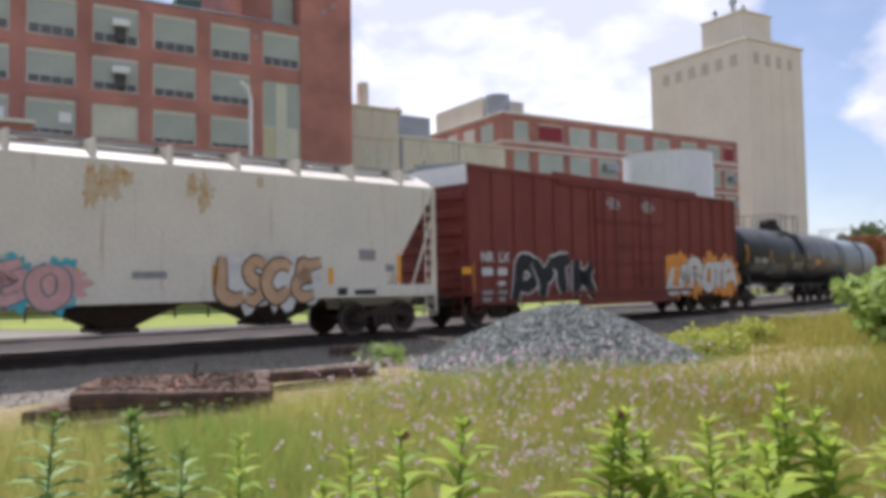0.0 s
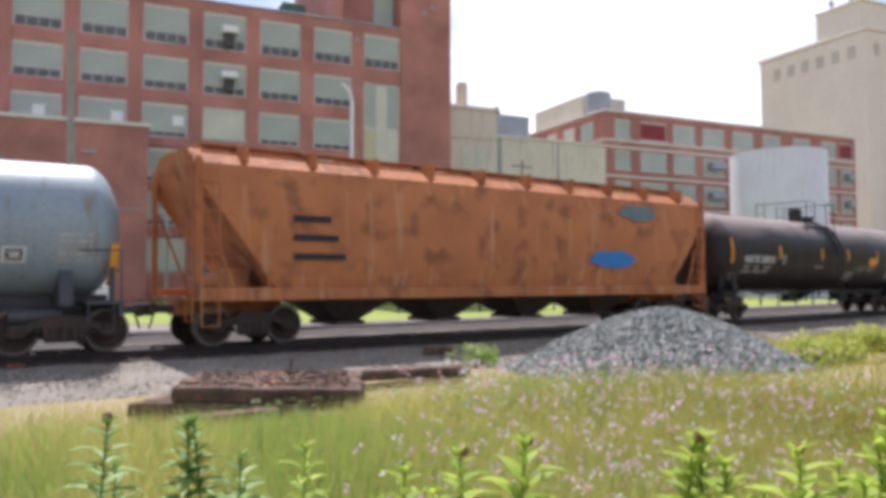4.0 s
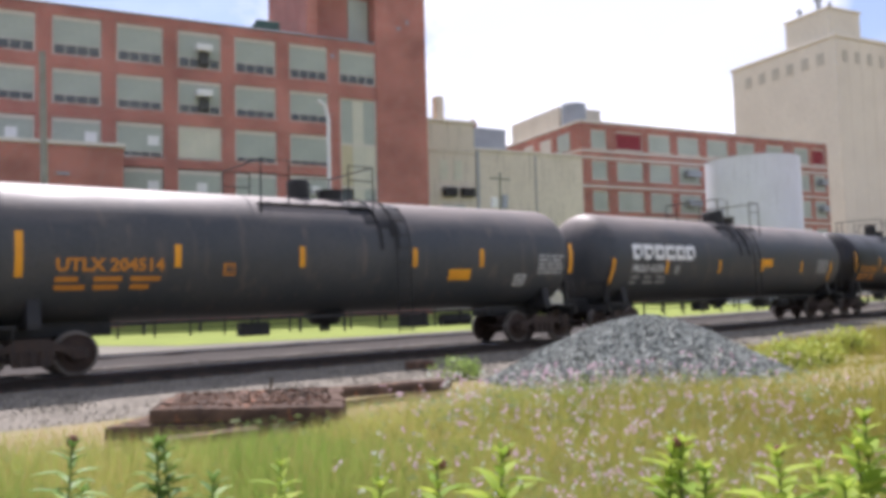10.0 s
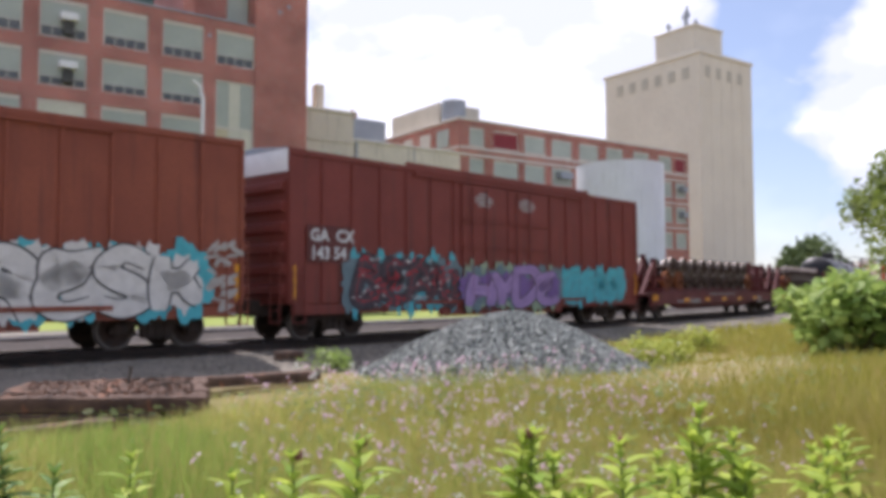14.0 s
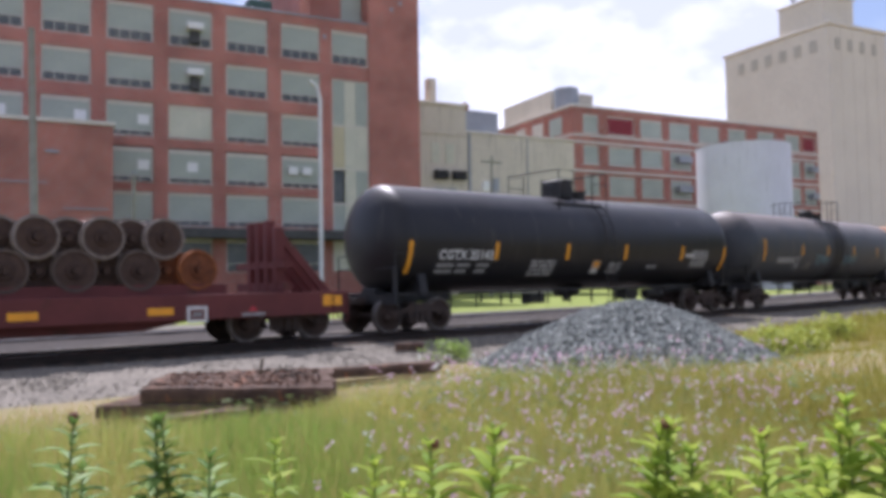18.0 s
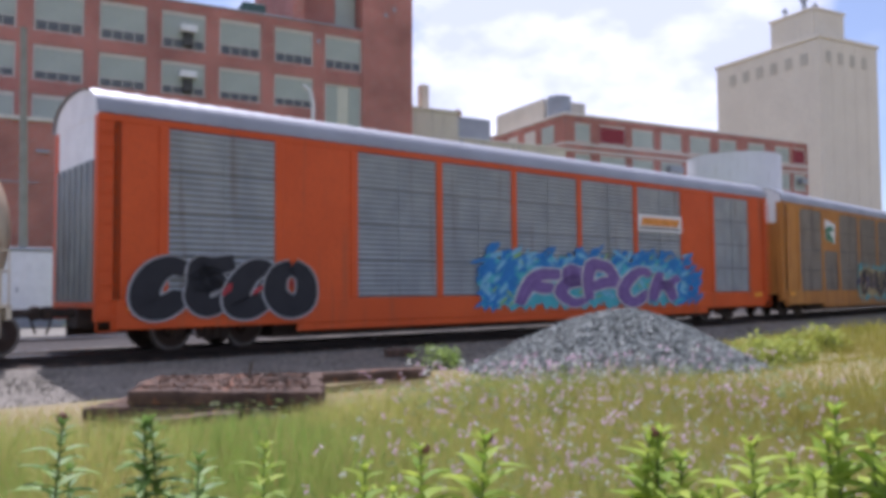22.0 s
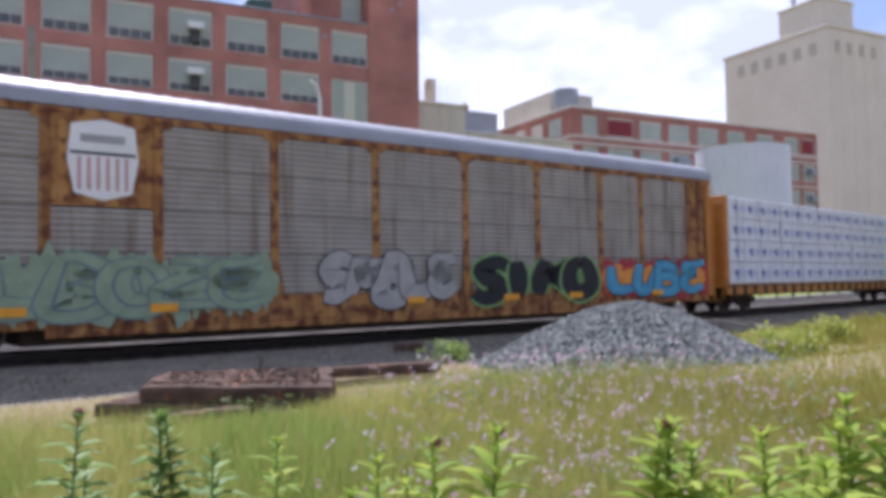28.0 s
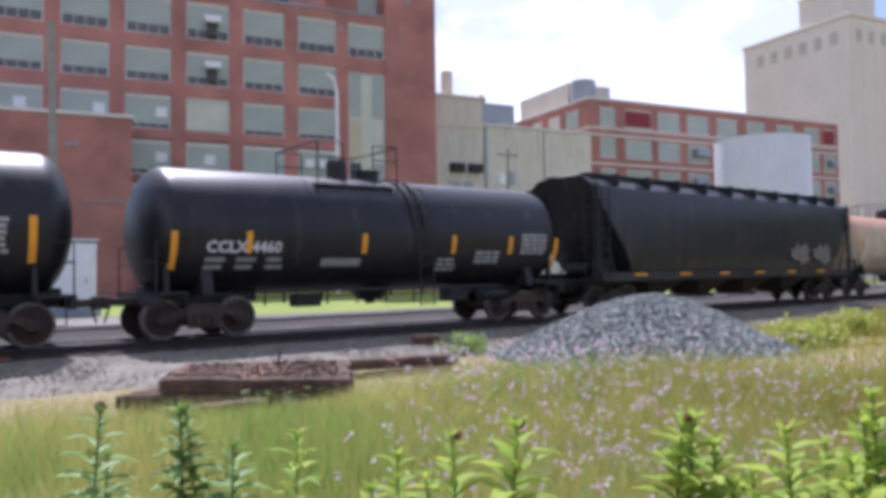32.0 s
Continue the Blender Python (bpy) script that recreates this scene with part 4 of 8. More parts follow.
# cream rendered blocks between the brick buildings
hi = house("cream_block", "tall cream-painted factory block with a chimney", "building")
part("wall", Shape().box(33.0, 41.1, 75.0, 90, 0.2, 20.35), M_CREAM, hi)
part("cornice", Shape().box(33.0, 41.25, 74.85, 90.1, 20.353, 20.7, 0.03).box(33.0, 41.2, 74.9, 74.98, 17.3, 17.5), M_CREAM, hi)
part("chimney", Shape().box(37.75, 38.65, 77, 78, 20.5, 23.7, 0.04), M_CREAM, hi, "stubby cream chimney")
for a in (37.2, 39.3):
    part("vent_unit", Shape().box(a, a + 1.5, 74.3, 74.98, 12.6, 13.5, 0.04), M_BLACK, hi, "dark wall vent")
for a, z0, z1 in ((36.9, 14.3, 16.4), (38.6, 14.3, 16.4)):
    part("window", Shape().box(a, a + 1.0, 74.93, 74.99, z0, z1), M_SHADE2, hi)
wf = part("window", Shape().box(37.0, 40.0, 74.9, 74.99, 8.6, 11.9), M_TRIM, hi)
for a in (37.2, 38.65):
    part("pane", Shape().box(a, a + 1.15, 74.85, 74.897, 8.8, 11.7), M_SHADE, wf)
lowc = house("cream_shed", "long low cream-painted shed wall", "building")
part("wall", Shape().box(41.1, 55.3, 75.4, 90, 0.2, 17.75), M_CREAM, lowc)
part("cornice", Shape().box(41.1, 55.4, 75.25, 90.1, 17.753, 18.0, 0.03), M_TRIM, lowc)
part("downpipe", Shape().box(41.5, 41.75, 75.2, 75.38, 0.3, 17.7).box(48.9, 49.0, 75.3, 75.39, 0.3, 17.7), M_GREYMETAL, lowc)
part("rooftop_plant", Shape().box(42.2, 47.8, 79.5, 84, 17.9, 21.3, 0.06), M_GREYMETAL, lowc, "grey sheet-metal rooftop housing")
part("rusty_duct", Shape().tube((42.6, 79.0, 17.8), (42.6, 79.0, 21.0), 0.45, 12).tube((42.6, 79.0, 21.0), (43.4, 79.0, 21.6), 0.45, 12), M_RUSTWHEEL, lowc, "rusty roof duct", smooth=40)

# three-storey brick block behind
BN = 92.0
back = house("long_brick_block", "long orange-red brick block with pale bands and green windows", "factory building")
BC = [(69.1, 71.8), (73.5, 78.2), (79.4, 83.5), (84.9, 89.1), (90.7, 95.0), (96.8, 100.7), (103.2, 107.1), (109.4, 112.9), (113.7, 116.6)]
BF = [(22.9, 25.5), (18.5, 21.15), (14.1, 16.9), (9.7, 12.4)]
s = Shape()
face_with_holes(s, 67.3, 117.2, 0.2, 26.4, BN, BN + 0.5, BC, BF)
part("front_wall", s, M_BRICK2, back)
wc = [(94.5, 97.5), (99.2, 102.0), (104, 106.5)]
part("end_wall", Shape().box(67.3, 69.0, BN + 0.5, 112, 0.2, 26.4).box(116.7, 117.2, BN + 0.5, 112, 0.2, 26.4).box(67.3, 117.2, 112, 112.5, 0.2, 26.4), M_BRICK2, back)
part("roof", Shape().box(69, 116.7, BN + 0.5, 112, 25.8, 26.0), M_ROOF, back)
part("coping", Shape().box(67.15, 117.35, BN - 0.12, BN + 0.6, 26.403, 26.75, 0.03).box(67.15, 69.1, BN + 0.6, 112.6, 26.403, 26.75, 0.03), M_TRIM, back)
for zb in (22.3, 21.35, 17.3, 13.0):
    part("pale_band", Shape().box(67.2, 117.3, BN - 0.1, BN - 0.004, zb, zb + 0.32).box(67.2, 67.297, BN - 0.1, 112, zb, zb + 0.32), M_TRIM, back)
for i, (a, b) in enumerate(wc):
    part("end_window", Shape().box(67.22, 67.296, a, b, 22.8, 25.4), M_TRIM if i else M_SHADE, back)
for r, (lo, hh) in enumerate(BF):
    for c, (a, b) in enumerate(BC):
        w, h = b - a, hh - lo
        red = (r == 0 and c in (1, 8)) or (r == 3 and c in (2, 3))
        f = part("window", Shape().box(a, b, BN + 0.1, BN + 0.2, hh - 0.22, hh).box(a, a + 0.1, BN + 0.1, BN + 0.2, lo, hh - 0.22).box(b - 0.1, b, BN + 0.1, BN + 0.2, lo, hh - 0.22), M_TRIM, back)
        part("shade_panel", Shape().box(a + 0.1, b - 0.1, BN + 0.15, BN + 0.18, lo, hh - 0.22), M_REDPANEL if red else M_SHADE, f)
        part("window_sill", Shape().box(a - 0.05, b + 0.05, BN - 0.1, BN + 0.15, lo - 0.18, lo - 0.003), M_TRIM, f)
        if (r in (1, 2) and c in (3, 8)) and r != 0:
            part("vent_hood", Shape().box(a + 1.0, b - 0.6, BN - 1.0, BN + 0.1, lo + 0.9, lo + 1.9, 0.04), M_GREYMETAL, f, "grey vent hood")
part("penthouse", Shape().box(68.4, 76.0, 98.6, 112.0, 26.0, 30.2), M_CREAM, back, "cream rooftop penthouse")
part("roof_tank", Shape().tube((69.4, 96.2, 26.0), (69.4, 96.2, 29.9), 1.75, 20), M_GREYMETAL, back, "grey steel rooftop tank", smooth=40)

tank = house("storage_tank", "broad pale grey cylindrical steel storage tank", "storage tank")
part("shell", Shape().tube((85.2, 78.5, 0.3), (85.2, 78.5, 19.5), 6.0, 56), M_TANKWHITE, tank, smooth=30)
part("roof", Shape().tube((85.2, 78.5, 19.503), (85.2, 78.5, 20.3), 6.06, 56, 0.4), M_TANKWHITE, tank, smooth=30)
s = Shape()
for a in range(0, 360, 30):
    x, y = 85.2 + 5.9 * math.cos(radians(a)), 78.5 + 5.9 * math.sin(radians(a))
    s.tube((x, y, 19.45), (x, y, 19.9), 0.04, 6)
part("rim_posts", s, M_GREYMETAL, tank)

silo = house("grain_elevator", "towering windowless pale concrete grain elevator with a penthouse", "grain elevator")
part("tower", Shape().box(151.2, 170.6, 115.0, 144.0, 0.2, 56.2, 0.15), M_SILO, silo)
s = Shape()
for i in range(1, 5):
    s.box(151.2 + 19.4 * i / 5 - 0.2, 151.2 + 19.4 * i / 5 + 0.2, 114.94, 114.997, 0.3, 56.0)
part("pilaster", s, M_SILO, silo)
part("cornice", Shape().box(150.9, 170.9, 114.7, 144.3, 56.203, 57.0, 0.1), M_SILO, silo)
part("penthouse", Shape().box(151.6, 161.6, 116.5, 128.0, 57.0, 63.0, 0.1), M_SILO, silo)
part("penthouse_cornice", Shape().box(151.3, 161.9, 116.2, 128.3, 63.003, 63.5, 0.1), M_SILO, silo)
s = Shape()
for x, y, h in ((154, 121, 4.5), (156, 122, 6.5), (158, 121, 3.5), (153, 125, 2.5)):
    s.tube((x, y, 63.4), (x, y, 63.4 + h), 0.28, 8)
    s.box(x - 0.7, x + 0.7, y - 0.3, y + 0.3, 63.4 + h * 0.6, 63.4 + h * 0.8)
part("antenna_mast", s, M_GREYMETAL, silo, "cluster of grey antennas")
for i in range(6):
    part("louvre", Shape().box(151.05, 151.197, 118 + 4 * i, 119.8 + 4 * i, 51.0, 53.6), M_LOUVRE, silo)
for i in range(4):
    part("louvre", Shape().box(153.2 + 4 * i, 154.6 + 4 * i, 114.85, 114.997, 51.0, 53.6), M_LOUVRE, silo)

# signal cabinet, poles, fence behind the track
cab = thing("signal_hut", "white steel signal equipment hut with closed doors", "signal hut", pose(5.6, 44.0, ground_z(7, 44)))
part("hut_body", Shape().box(0, 3.8, 0, 2.4, 0.45, 3.75, 0.04), M_WHITE, cab)
part("hut_roof", Shape().box(-0.1, 3.9, -0.12, 2.5, 3.753, 3.9, 0.03), M_GREYMETAL, cab)
for a in (0.25, 1.95):
    d = part("door", Shape().box(a, a + 1.55, -0.03, -0.003, 0.6, 3.5, 0.01), M_WHITE, cab)
    part("door_handle", Shape().box(a + 1.3, a + 1.38, -0.08, -0.031, 1.7, 1.95, 0.01), M_GREYMETAL, d)
part("base", Shape().box(-0.2, 4.0, -0.2, 2.6, -0.1, 0.447, 0.02), M_GREYMETAL, cab)

pole = thing("utility_pole", "thick brown creosoted timber utility pole with a metal tag", "utility pole", pose(-0.49, 3.15, -0.55))
s = Shape()
s.tube((0, 0, 0), (0, 0, 9.0), 0.125, 28, 0.105)
part("pole_shaft", s, M_POLEWOOD, pole, smooth=40)
part("metal_tag", Shape().box(-0.028, 0.04, -0.135, -0.121, 1.62, 1.73, 0.004), M_GREYMETAL, pole, "small dull aluminium tag")
s = Shape()
s.path([(-0.16, -0.02, 1.2), (-0.16, -0.02, 9.0)], 0.012)
s.path([(-0.13, 0.0, 2.4), (-0.2, 0.0, 2.4)], 0.008)
s.path([(-0.13, 0.0, 3.1), (-0.2, 0.0, 3.1)], 0.008)
part("cable", s, M_BLACK, pole, "black cable run up the pole")


def timber_pole(u, n, top, r, lean, label, arms=True, box_at=None, base=0.0):
    at = FACTORY @ pose(u, n, base, 0, lean, 0)
    ob = thing("power_pole", label, "power pole", at, group="power poles")
    part("shaft", Shape().tube((0, 0, 0), (0, 0, top - base), r, 12, r * 0.7), M_POLEGREY, ob, smooth=40)
    if arms:
        part("crossarm", Shape().box(-1.1, 1.1, -0.08, 0.08, top - base - 0.7, top - base - 0.52), M_POLEGREY, ob)
    if box_at:
        part("transformer", Shape().tube((0.45, 0, box_at - base), (0.45, 0, box_at - base + 1.3), 0.38, 14), M_GREYMETAL, ob, "grey transformer can", smooth=40)
        part("meter_box", Shape().box(-1.0, -0.3, -0.2, 0.2, box_at - base, box_at - base + 1.0, 0.03), M_WHITE, ob)
    return ob


timber_pole(0.35, 45, 14.6, 0.22, -1.2, "leaning grey-green timber power pole before the factory", arms=False)
timber_pole(39.7, 68, 14.1, 0.16, 1.5, "slim timber pole with a transformer before the cream wall", box_at=10.6)
timber_pole(-4.6, 56, 10.2, 0.13, 0, "slim timber pole with a crossarm before the annex")
timber_pole(-12.5, 60, 9.0, 0.12, 0, "far slim timber pole beside the annex")
lp = thing("lamp_mast", "tall white steel mast with a bent top before the factory", "mast", FACTORY @ pose(22.05, 66, 0.0))
part("mast", Shape().tube((0, 0, 0), (0, 0, 17.6), 0.19, 12, 0.16).tube((0, 0, 17.6), (-0.25, 0, 18.6), 0.16, 12).tube((-0.25, 0, 18.6), (-0.9, 0, 19.1), 0.16, 12), M_WHITE, lp, smooth=40)
for u, h in ((6.5, 9.6), (-8.2, 9.0)):
    lp = thing("thin_post", "thin grey post before the annex", "post", FACTORY @ pose(u, 60, 0.0), group="thin posts")
    part("shaft", Shape().tube((0, 0, 0), (0, 0, h), 0.12, 10), M_POLEGREY, lp, smooth=40)
    part("cap", Shape().tube((0, 0, h), (0, 0, h + 0.2), 0.2, 10), M_GREYMETAL, lp)

fence = thing("fence", "low dark rail fence along the far edge of the lawn", "fence", FACTORY)
fp = Shape().box(-0.05, 0.05, -0.05, 0.05, 0, 1.1).mesh("post", M_BLACK)
for i in range(70):
    part("post", fp, None, fence, at=pose(-20 + 2.0 * i, 50.0, ground_z(-20 + 2.0 * i, 50) + 0.0))
for z in (0.55, 1.0):
    s = Shape()
    for i in range(69):
        ua, ub = -20 + 2.0 * i, -18 + 2.0 * i
        s.tube((ua, 50, ground_z(ua, 50) + z), (ub, 50, ground_z(ub, 50) + z), 0.03, 6, caps=False)
    part("fence_rail", s, M_BLACK, fence)


# ---------------------------------------------------------------- the train: cars in the order in which they pass
SPEED = 15.38
WR = 0.457
MOVERS, SPINNERS = [], []


def wheelset_mesh(name="wheelset", rim=M_TREAD, body=M_WHEEL):
    s = Shape()
    for sgn in (-1, 1):
        y0 = 0.755 * sgn
        prof = [(0.0, 0.09), (0.10, 0.10), (0.105, 0.17), (0.045, 0.20), (0.04, 0.36), (0.075, 0.40), (0.075, WR), (-0.055, WR + 0.004), (-0.06, WR + 0.028), (-0.075, WR + 0.02), (-0.075, 0.40), (-0.03, 0.37), (-0.03, 0.20), (-0.09, 0.16), (-0.1, 0.09)]
        k, seg = len(s.v), 28
        for a, r in prof:
            s.v += [(r * math.cos(6.28318 * i / seg), y0 + a * sgn, r * math.sin(6.28318 * i / seg)) for i in range(seg)]
        for j in range(len(prof) - 1):
            s.f += [(k + j * seg + i, k + j * seg + (i + 1) % seg, k + (j + 1) * seg + (i + 1) % seg, k + (j + 1) * seg + i) for i in range(seg)]
        s.f.append(tuple(k + i for i in range(seg)))
        for b in range(3):
            a = 2.1 * b
            s.box(0.06 * math.cos(a) - 0.015, 0.06 * math.cos(a) + 0.015, y0 + sgn * 0.0, y0 + sgn * 0.012, 0.06 * math.sin(a) - 0.015, 0.06 * math.sin(a) + 0.015)
    s.tube((0, -1.0, 0), (0, 1.0, 0), 0.075, 14)
    me = s.mesh(name, body, smooth=35)
    me.materials.append(rim)
    for p in me.polygons:
        c = p.center
        rr = math.hypot(c.x, c.z)
        if rr > 0.40 and (abs(c.y) > 0.80 or rr > 0.44):
            p.material_index = 1
    return me


WHEELSET = wheelset_mesh()
s = Shape()
s.prism_y([(-1.12, 0.40), (-0.98, 0.60), (-0.55, 0.66), (-0.30, 0.80), (0.30, 0.80), (0.55, 0.66), (0.98, 0.60), (1.12, 0.40), (0.80, 0.36), (0.62, 0.50), (0.42, 0.56), (0.36, 0.24), (-0.36, 0.24), (-0.42, 0.56), (-0.62, 0.50), (-0.80, 0.36)], -0.07, 0.07)
for sx in (-0.89, 0.89):
    s.box(sx - 0.15, sx + 0.15, -0.13, 0.05, 0.34, 0.60, 0.02)
for i in range(3):
    s.tube((-0.2 + 0.2 * i, -0.09, 0.27), (-0.2 + 0.2 * i, -0.09, 0.55), 0.065, 8)
SIDEFRAME = s.mesh("side_frame", M_TRUCK, smooth=25)
s = Shape().box(-0.2, 0.2, -1.05, 1.05, 0.52, 0.78, 0.03).box(-0.5, 0.5, -0.3, 0.3, 0.70, 0.86, 0.03)
for sx in (-0.45, 0.45):
    s.box(sx - 0.05, sx + 0.05, -0.85, 0.85, 0.35, 0.45)
BOLSTER = s.mesh("bogie", M_TRUCK)
CAP = Shape().tube((0, -1.18, 0.457), (0, -1.07, 0.457), 0.10, 12).mesh("bearing_cap", M_WHEEL, smooth=35)


def bogie(car, x, s_car):
    b = part("bogie", BOLSTER, None, car, "grimy cast-steel freight bogie", at=pose(x, 0, 0))
    for y in (-1.02, 1.02):
        part("side_frame", SIDEFRAME, None, b, at=pose(0, y, 0) if y < 0 else pose(0, y, 0, 0, 0, 180))
    for dx in (-0.89, 0.89):
        w = part("wheelset", WHEELSET, None, b, at=pose(dx, 0, WR + 0.004))
        SPINNERS.append((w, dx, s_car + x + dx))
        part("bearing_cap", CAP, None, b, at=pose(dx, 0, 0))


COUPLER = Shape().box(-0.9, -0.12, -0.09, 0.09, 0.78, 0.96, 0.02).box(-0.2, 0.0, -0.16, 0.16, 0.72, 1.02, 0.04).tube((-0.1, -0.3, 0.9), (-0.75, -0.45, 0.8), 0.02, 6).tube((-0.15, 0.12, 0.72), (-0.05, 0.14, 0.42), 0.025, 6).mesh("coupler", M_TRUCK)


def car_base(name, label, category, i, bogie_in=2.35, group=""):
    a, b = COUP[i], COUP[i + 1]
    mid, half = (a + b) / 2, (b - a) / 2
    ob = thing(name, label, category, group=group)
    MOVERS.append((ob, mid))
    bogie(ob, -(half - bogie_in), mid)
    bogie(ob, half - bogie_in, mid)
    part("coupler", COUPLER, None, ob, at=pose(half, 0, 0))
    part("coupler", COUPLER, None, ob, at=pose(-half, 0, 0, 0, 0, 180))
    return ob, half


COUP = [-3.0, 16.1, 36.05, 53.85, 66.4, 86.05, 104.7, 123.2, 141.3, 154.8, 172.9, 192.0, 209.0, 226.6, 246.5, 266.6, 287.75, 305.75, 324.45, 342.0, 370.5, 399.9, 428.5, 457.6, 482.3, 496.4, 510.4, 529.9, 547.5]


RUNGS = {}


def ladder(parent, material, x, y, z0, z1, w=0.4, r=0.018, step=0.32, plane="y", name="ladder"):
    """Two stiles and single rungs between them."""
    n = int((z1 - z0) / step)
    dx, dy = (w / 2, 0) if plane == "y" else (0, w / 2)
    s = Shape().tube((x - dx, y - dy, z0), (x - dx, y - dy, z1), r, 6).tube((x + dx, y + dy, z0), (x + dx, y + dy, z1), r, 6)
    ob = part(name, s, material, parent)
    key = (material.name, plane, w)
    if key not in RUNGS:
        RUNGS[key] = Shape().tube((-dx, -dy, 0), (dx, dy, 0), r * 0.8, 5).mesh("rung", material)
    for k in range(n + 1):
        part("rung", RUNGS[key], None, ob, at=pose(x, y, z0 + k * step))
    return ob


def tank_car(i, label, paintwork, r=1.52, zc=2.60, strips=(), mark="", mark_at=(-6.4, 2.2), mark_size=0.36, mark_mat=None, gear=None,
             dome=(0.0, 0.42, 0.55), platform=1.4, ladder_x=0.6, plates=(), strip_h=(0.50, 0.92), strip_top=(2.87, 3.08), mark_w=2.2, apron=None, band=None, hood=None, small=True, seed=1, end_gap=0.62, bogie_in=1.85):
    car, half = car_base("tank_car", label, "tank car", i, bogie_in, group="tank cars")
    gear = gear or M_BLACK
    lt = half - end_gap
    hd = 0.72
    prof = [(-lt, 0.05)] + [(-lt + hd * (1 - math.sin(a)), r * math.cos(a)) for a in (1.45, 1.3, 1.1, 0.9, 0.7, 0.5, 0.3, 0.15)] + [(-lt + hd, r)]
    if band:
        for b in band:
            prof += [(b - 0.02, r), (b - 0.01, r + 0.018), (b + 0.10, r + 0.018), (b + 0.11, r)]
    prof += [(-x, q) for x, q in reversed(prof[:10])]
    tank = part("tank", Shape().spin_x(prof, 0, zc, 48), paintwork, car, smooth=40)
    # sills, bolsters, saddles
    for sg in (-1, 1):
        part("stub_sill", Shape().box(*sorted((sg * (half - 0.85), sg * (half - 3.6))), -0.32, 0.32, 0.80, 1.22, 0.03), gear, car)
    for sg in (-1, 1):
        x = sg * (half - bogie_in)
        part("saddle", Shape().prism_x([(-1.28, 1.0), (1.28, 1.0), (1.28, 1.12), (1.15, zc - r * 0.62), (0.6, zc - r * 0.95), (-0.6, zc - r * 0.95), (-1.15, zc - r * 0.62), (-1.28, 1.12)], x - 0.13, x + 0.13), gear, car)
        xe = sg * (half - 0.75)
        part("end_platform", Shape().box(*sorted((xe, xe - sg * 0.75)), -1.42, 1.42, 1.02, 1.08).box(*sorted((xe, xe - sg * 0.1)), -1.42, 1.42, 0.78, 1.08), gear, car)
        for y in (-1.38, 1.38):
            part("hand_rail", Shape().path([(xe - sg * 0.05, y, 1.05), (xe - sg * 0.05, y, 2.15), (xe - sg * 0.9, y, 2.15)], 0.022), gear, car)
            part("step", Shape().path([(xe - sg * 0.7, y, 1.05), (xe - sg * 0.7, y, 0.45), (xe - sg * 0.2, y, 0.45), (xe - sg * 0.2, y, 1.05)], 0.02), gear, car)
        part("end_rail", Shape().path([(xe - sg * 0.05, -1.38, 1.75), (xe - sg * 0.05, 1.38, 1.75)], 0.022), gear, car)
        part("brace_post", Shape().box(x + sg * 0.9 - 0.05, x + sg * 0.9 + 0.05, -1.2, -1.1, 1.0, zc - r * 0.52), gear, car)
    # side rail under the tank with its drop posts
    rail_ob = part("side_rail", Shape().box(-(half - 3.2), half - 3.2, -1.24, -1.16, 1.0, 1.07), gear, car)
    rg = random.Random(seed)
    n = int(half * 1.1)
    for k in range(n):
        x = -(half - 3.4) + (2 * half - 6.8) * (k + 0.5) / n
        part("hanger", Shape().box(x - 0.025, x + 0.025, -1.23, -1.18, 0.62 + 0.25 * rg.random(), 1.0), gear, rail_ob)
    part("brake_box", Shape().box(-2.6, -1.9, -0.9, -0.5, 0.62, 0.95, 0.02), gear, car)
    part("valve_box", Shape().box(2.2, 2.9, -0.9, -0.4, 0.62, 0.98, 0.02), gear, car)
    part("air_reservoir", Shape().tube((3.4, -0.8, 0.78), (4.4, -0.8, 0.78), 0.17, 12), gear, car, smooth=40)
    part("bottom_outlet", Shape().tube((0.1, 0, zc - r - 0.28), (0.1, 0, zc - r + 0.06), 0.34, 14, 0.6).tube((0.1, 0, 0.62), (0.1, 0, zc - r - 0.28), 0.14, 12), gear, car)
    # top fittings
    dx, dr, dh = dome
    part("valve_housing", Shape().tube((dx, 0, zc + r - 0.06), (dx, 0, zc + r + dh * 0.75), dr, 20).tube((dx, 0, zc + r + dh * 0.75), (dx, 0, zc + r + dh), dr * 1.08, 20, dr * 0.9), gear, car, smooth=35)
    part("manway", Shape().tube((dx + 0.95, 0, zc + r - 0.06), (dx + 0.95, 0, zc + r + 0.20), 0.34, 18).tube((dx + 0.95, 0, zc + r + 0.20), (dx + 0.95, 0, zc + r + 0.27), 0.38, 18), gear, car, smooth=35)
    if hood:
        part("protective_hood", Shape().box(dx - hood, dx + hood, -0.5, 0.5, zc + r - 0.05, zc + r + 0.62, 0.06), gear, car)
    if platform:
        wk = None
        for y in (-0.82, 0.82):
            wk = part("walkway", Shape().box(dx - platform, dx + platform, y - 0.17, y + 0.17, zc + r * 0.80, zc + r * 0.80 + 0.04, 0.01), gear, car)
            for k in range(int(platform * 4)):
                x = dx - platform + 2 * platform * (k + 0.5) / int(platform * 4)
                part("tread_bar", Shape().box(x - 0.03, x + 0.03, y - 0.17, y + 0.17, zc + r * 0.80 + 0.041, zc + r * 0.80 + 0.06), gear, wk)
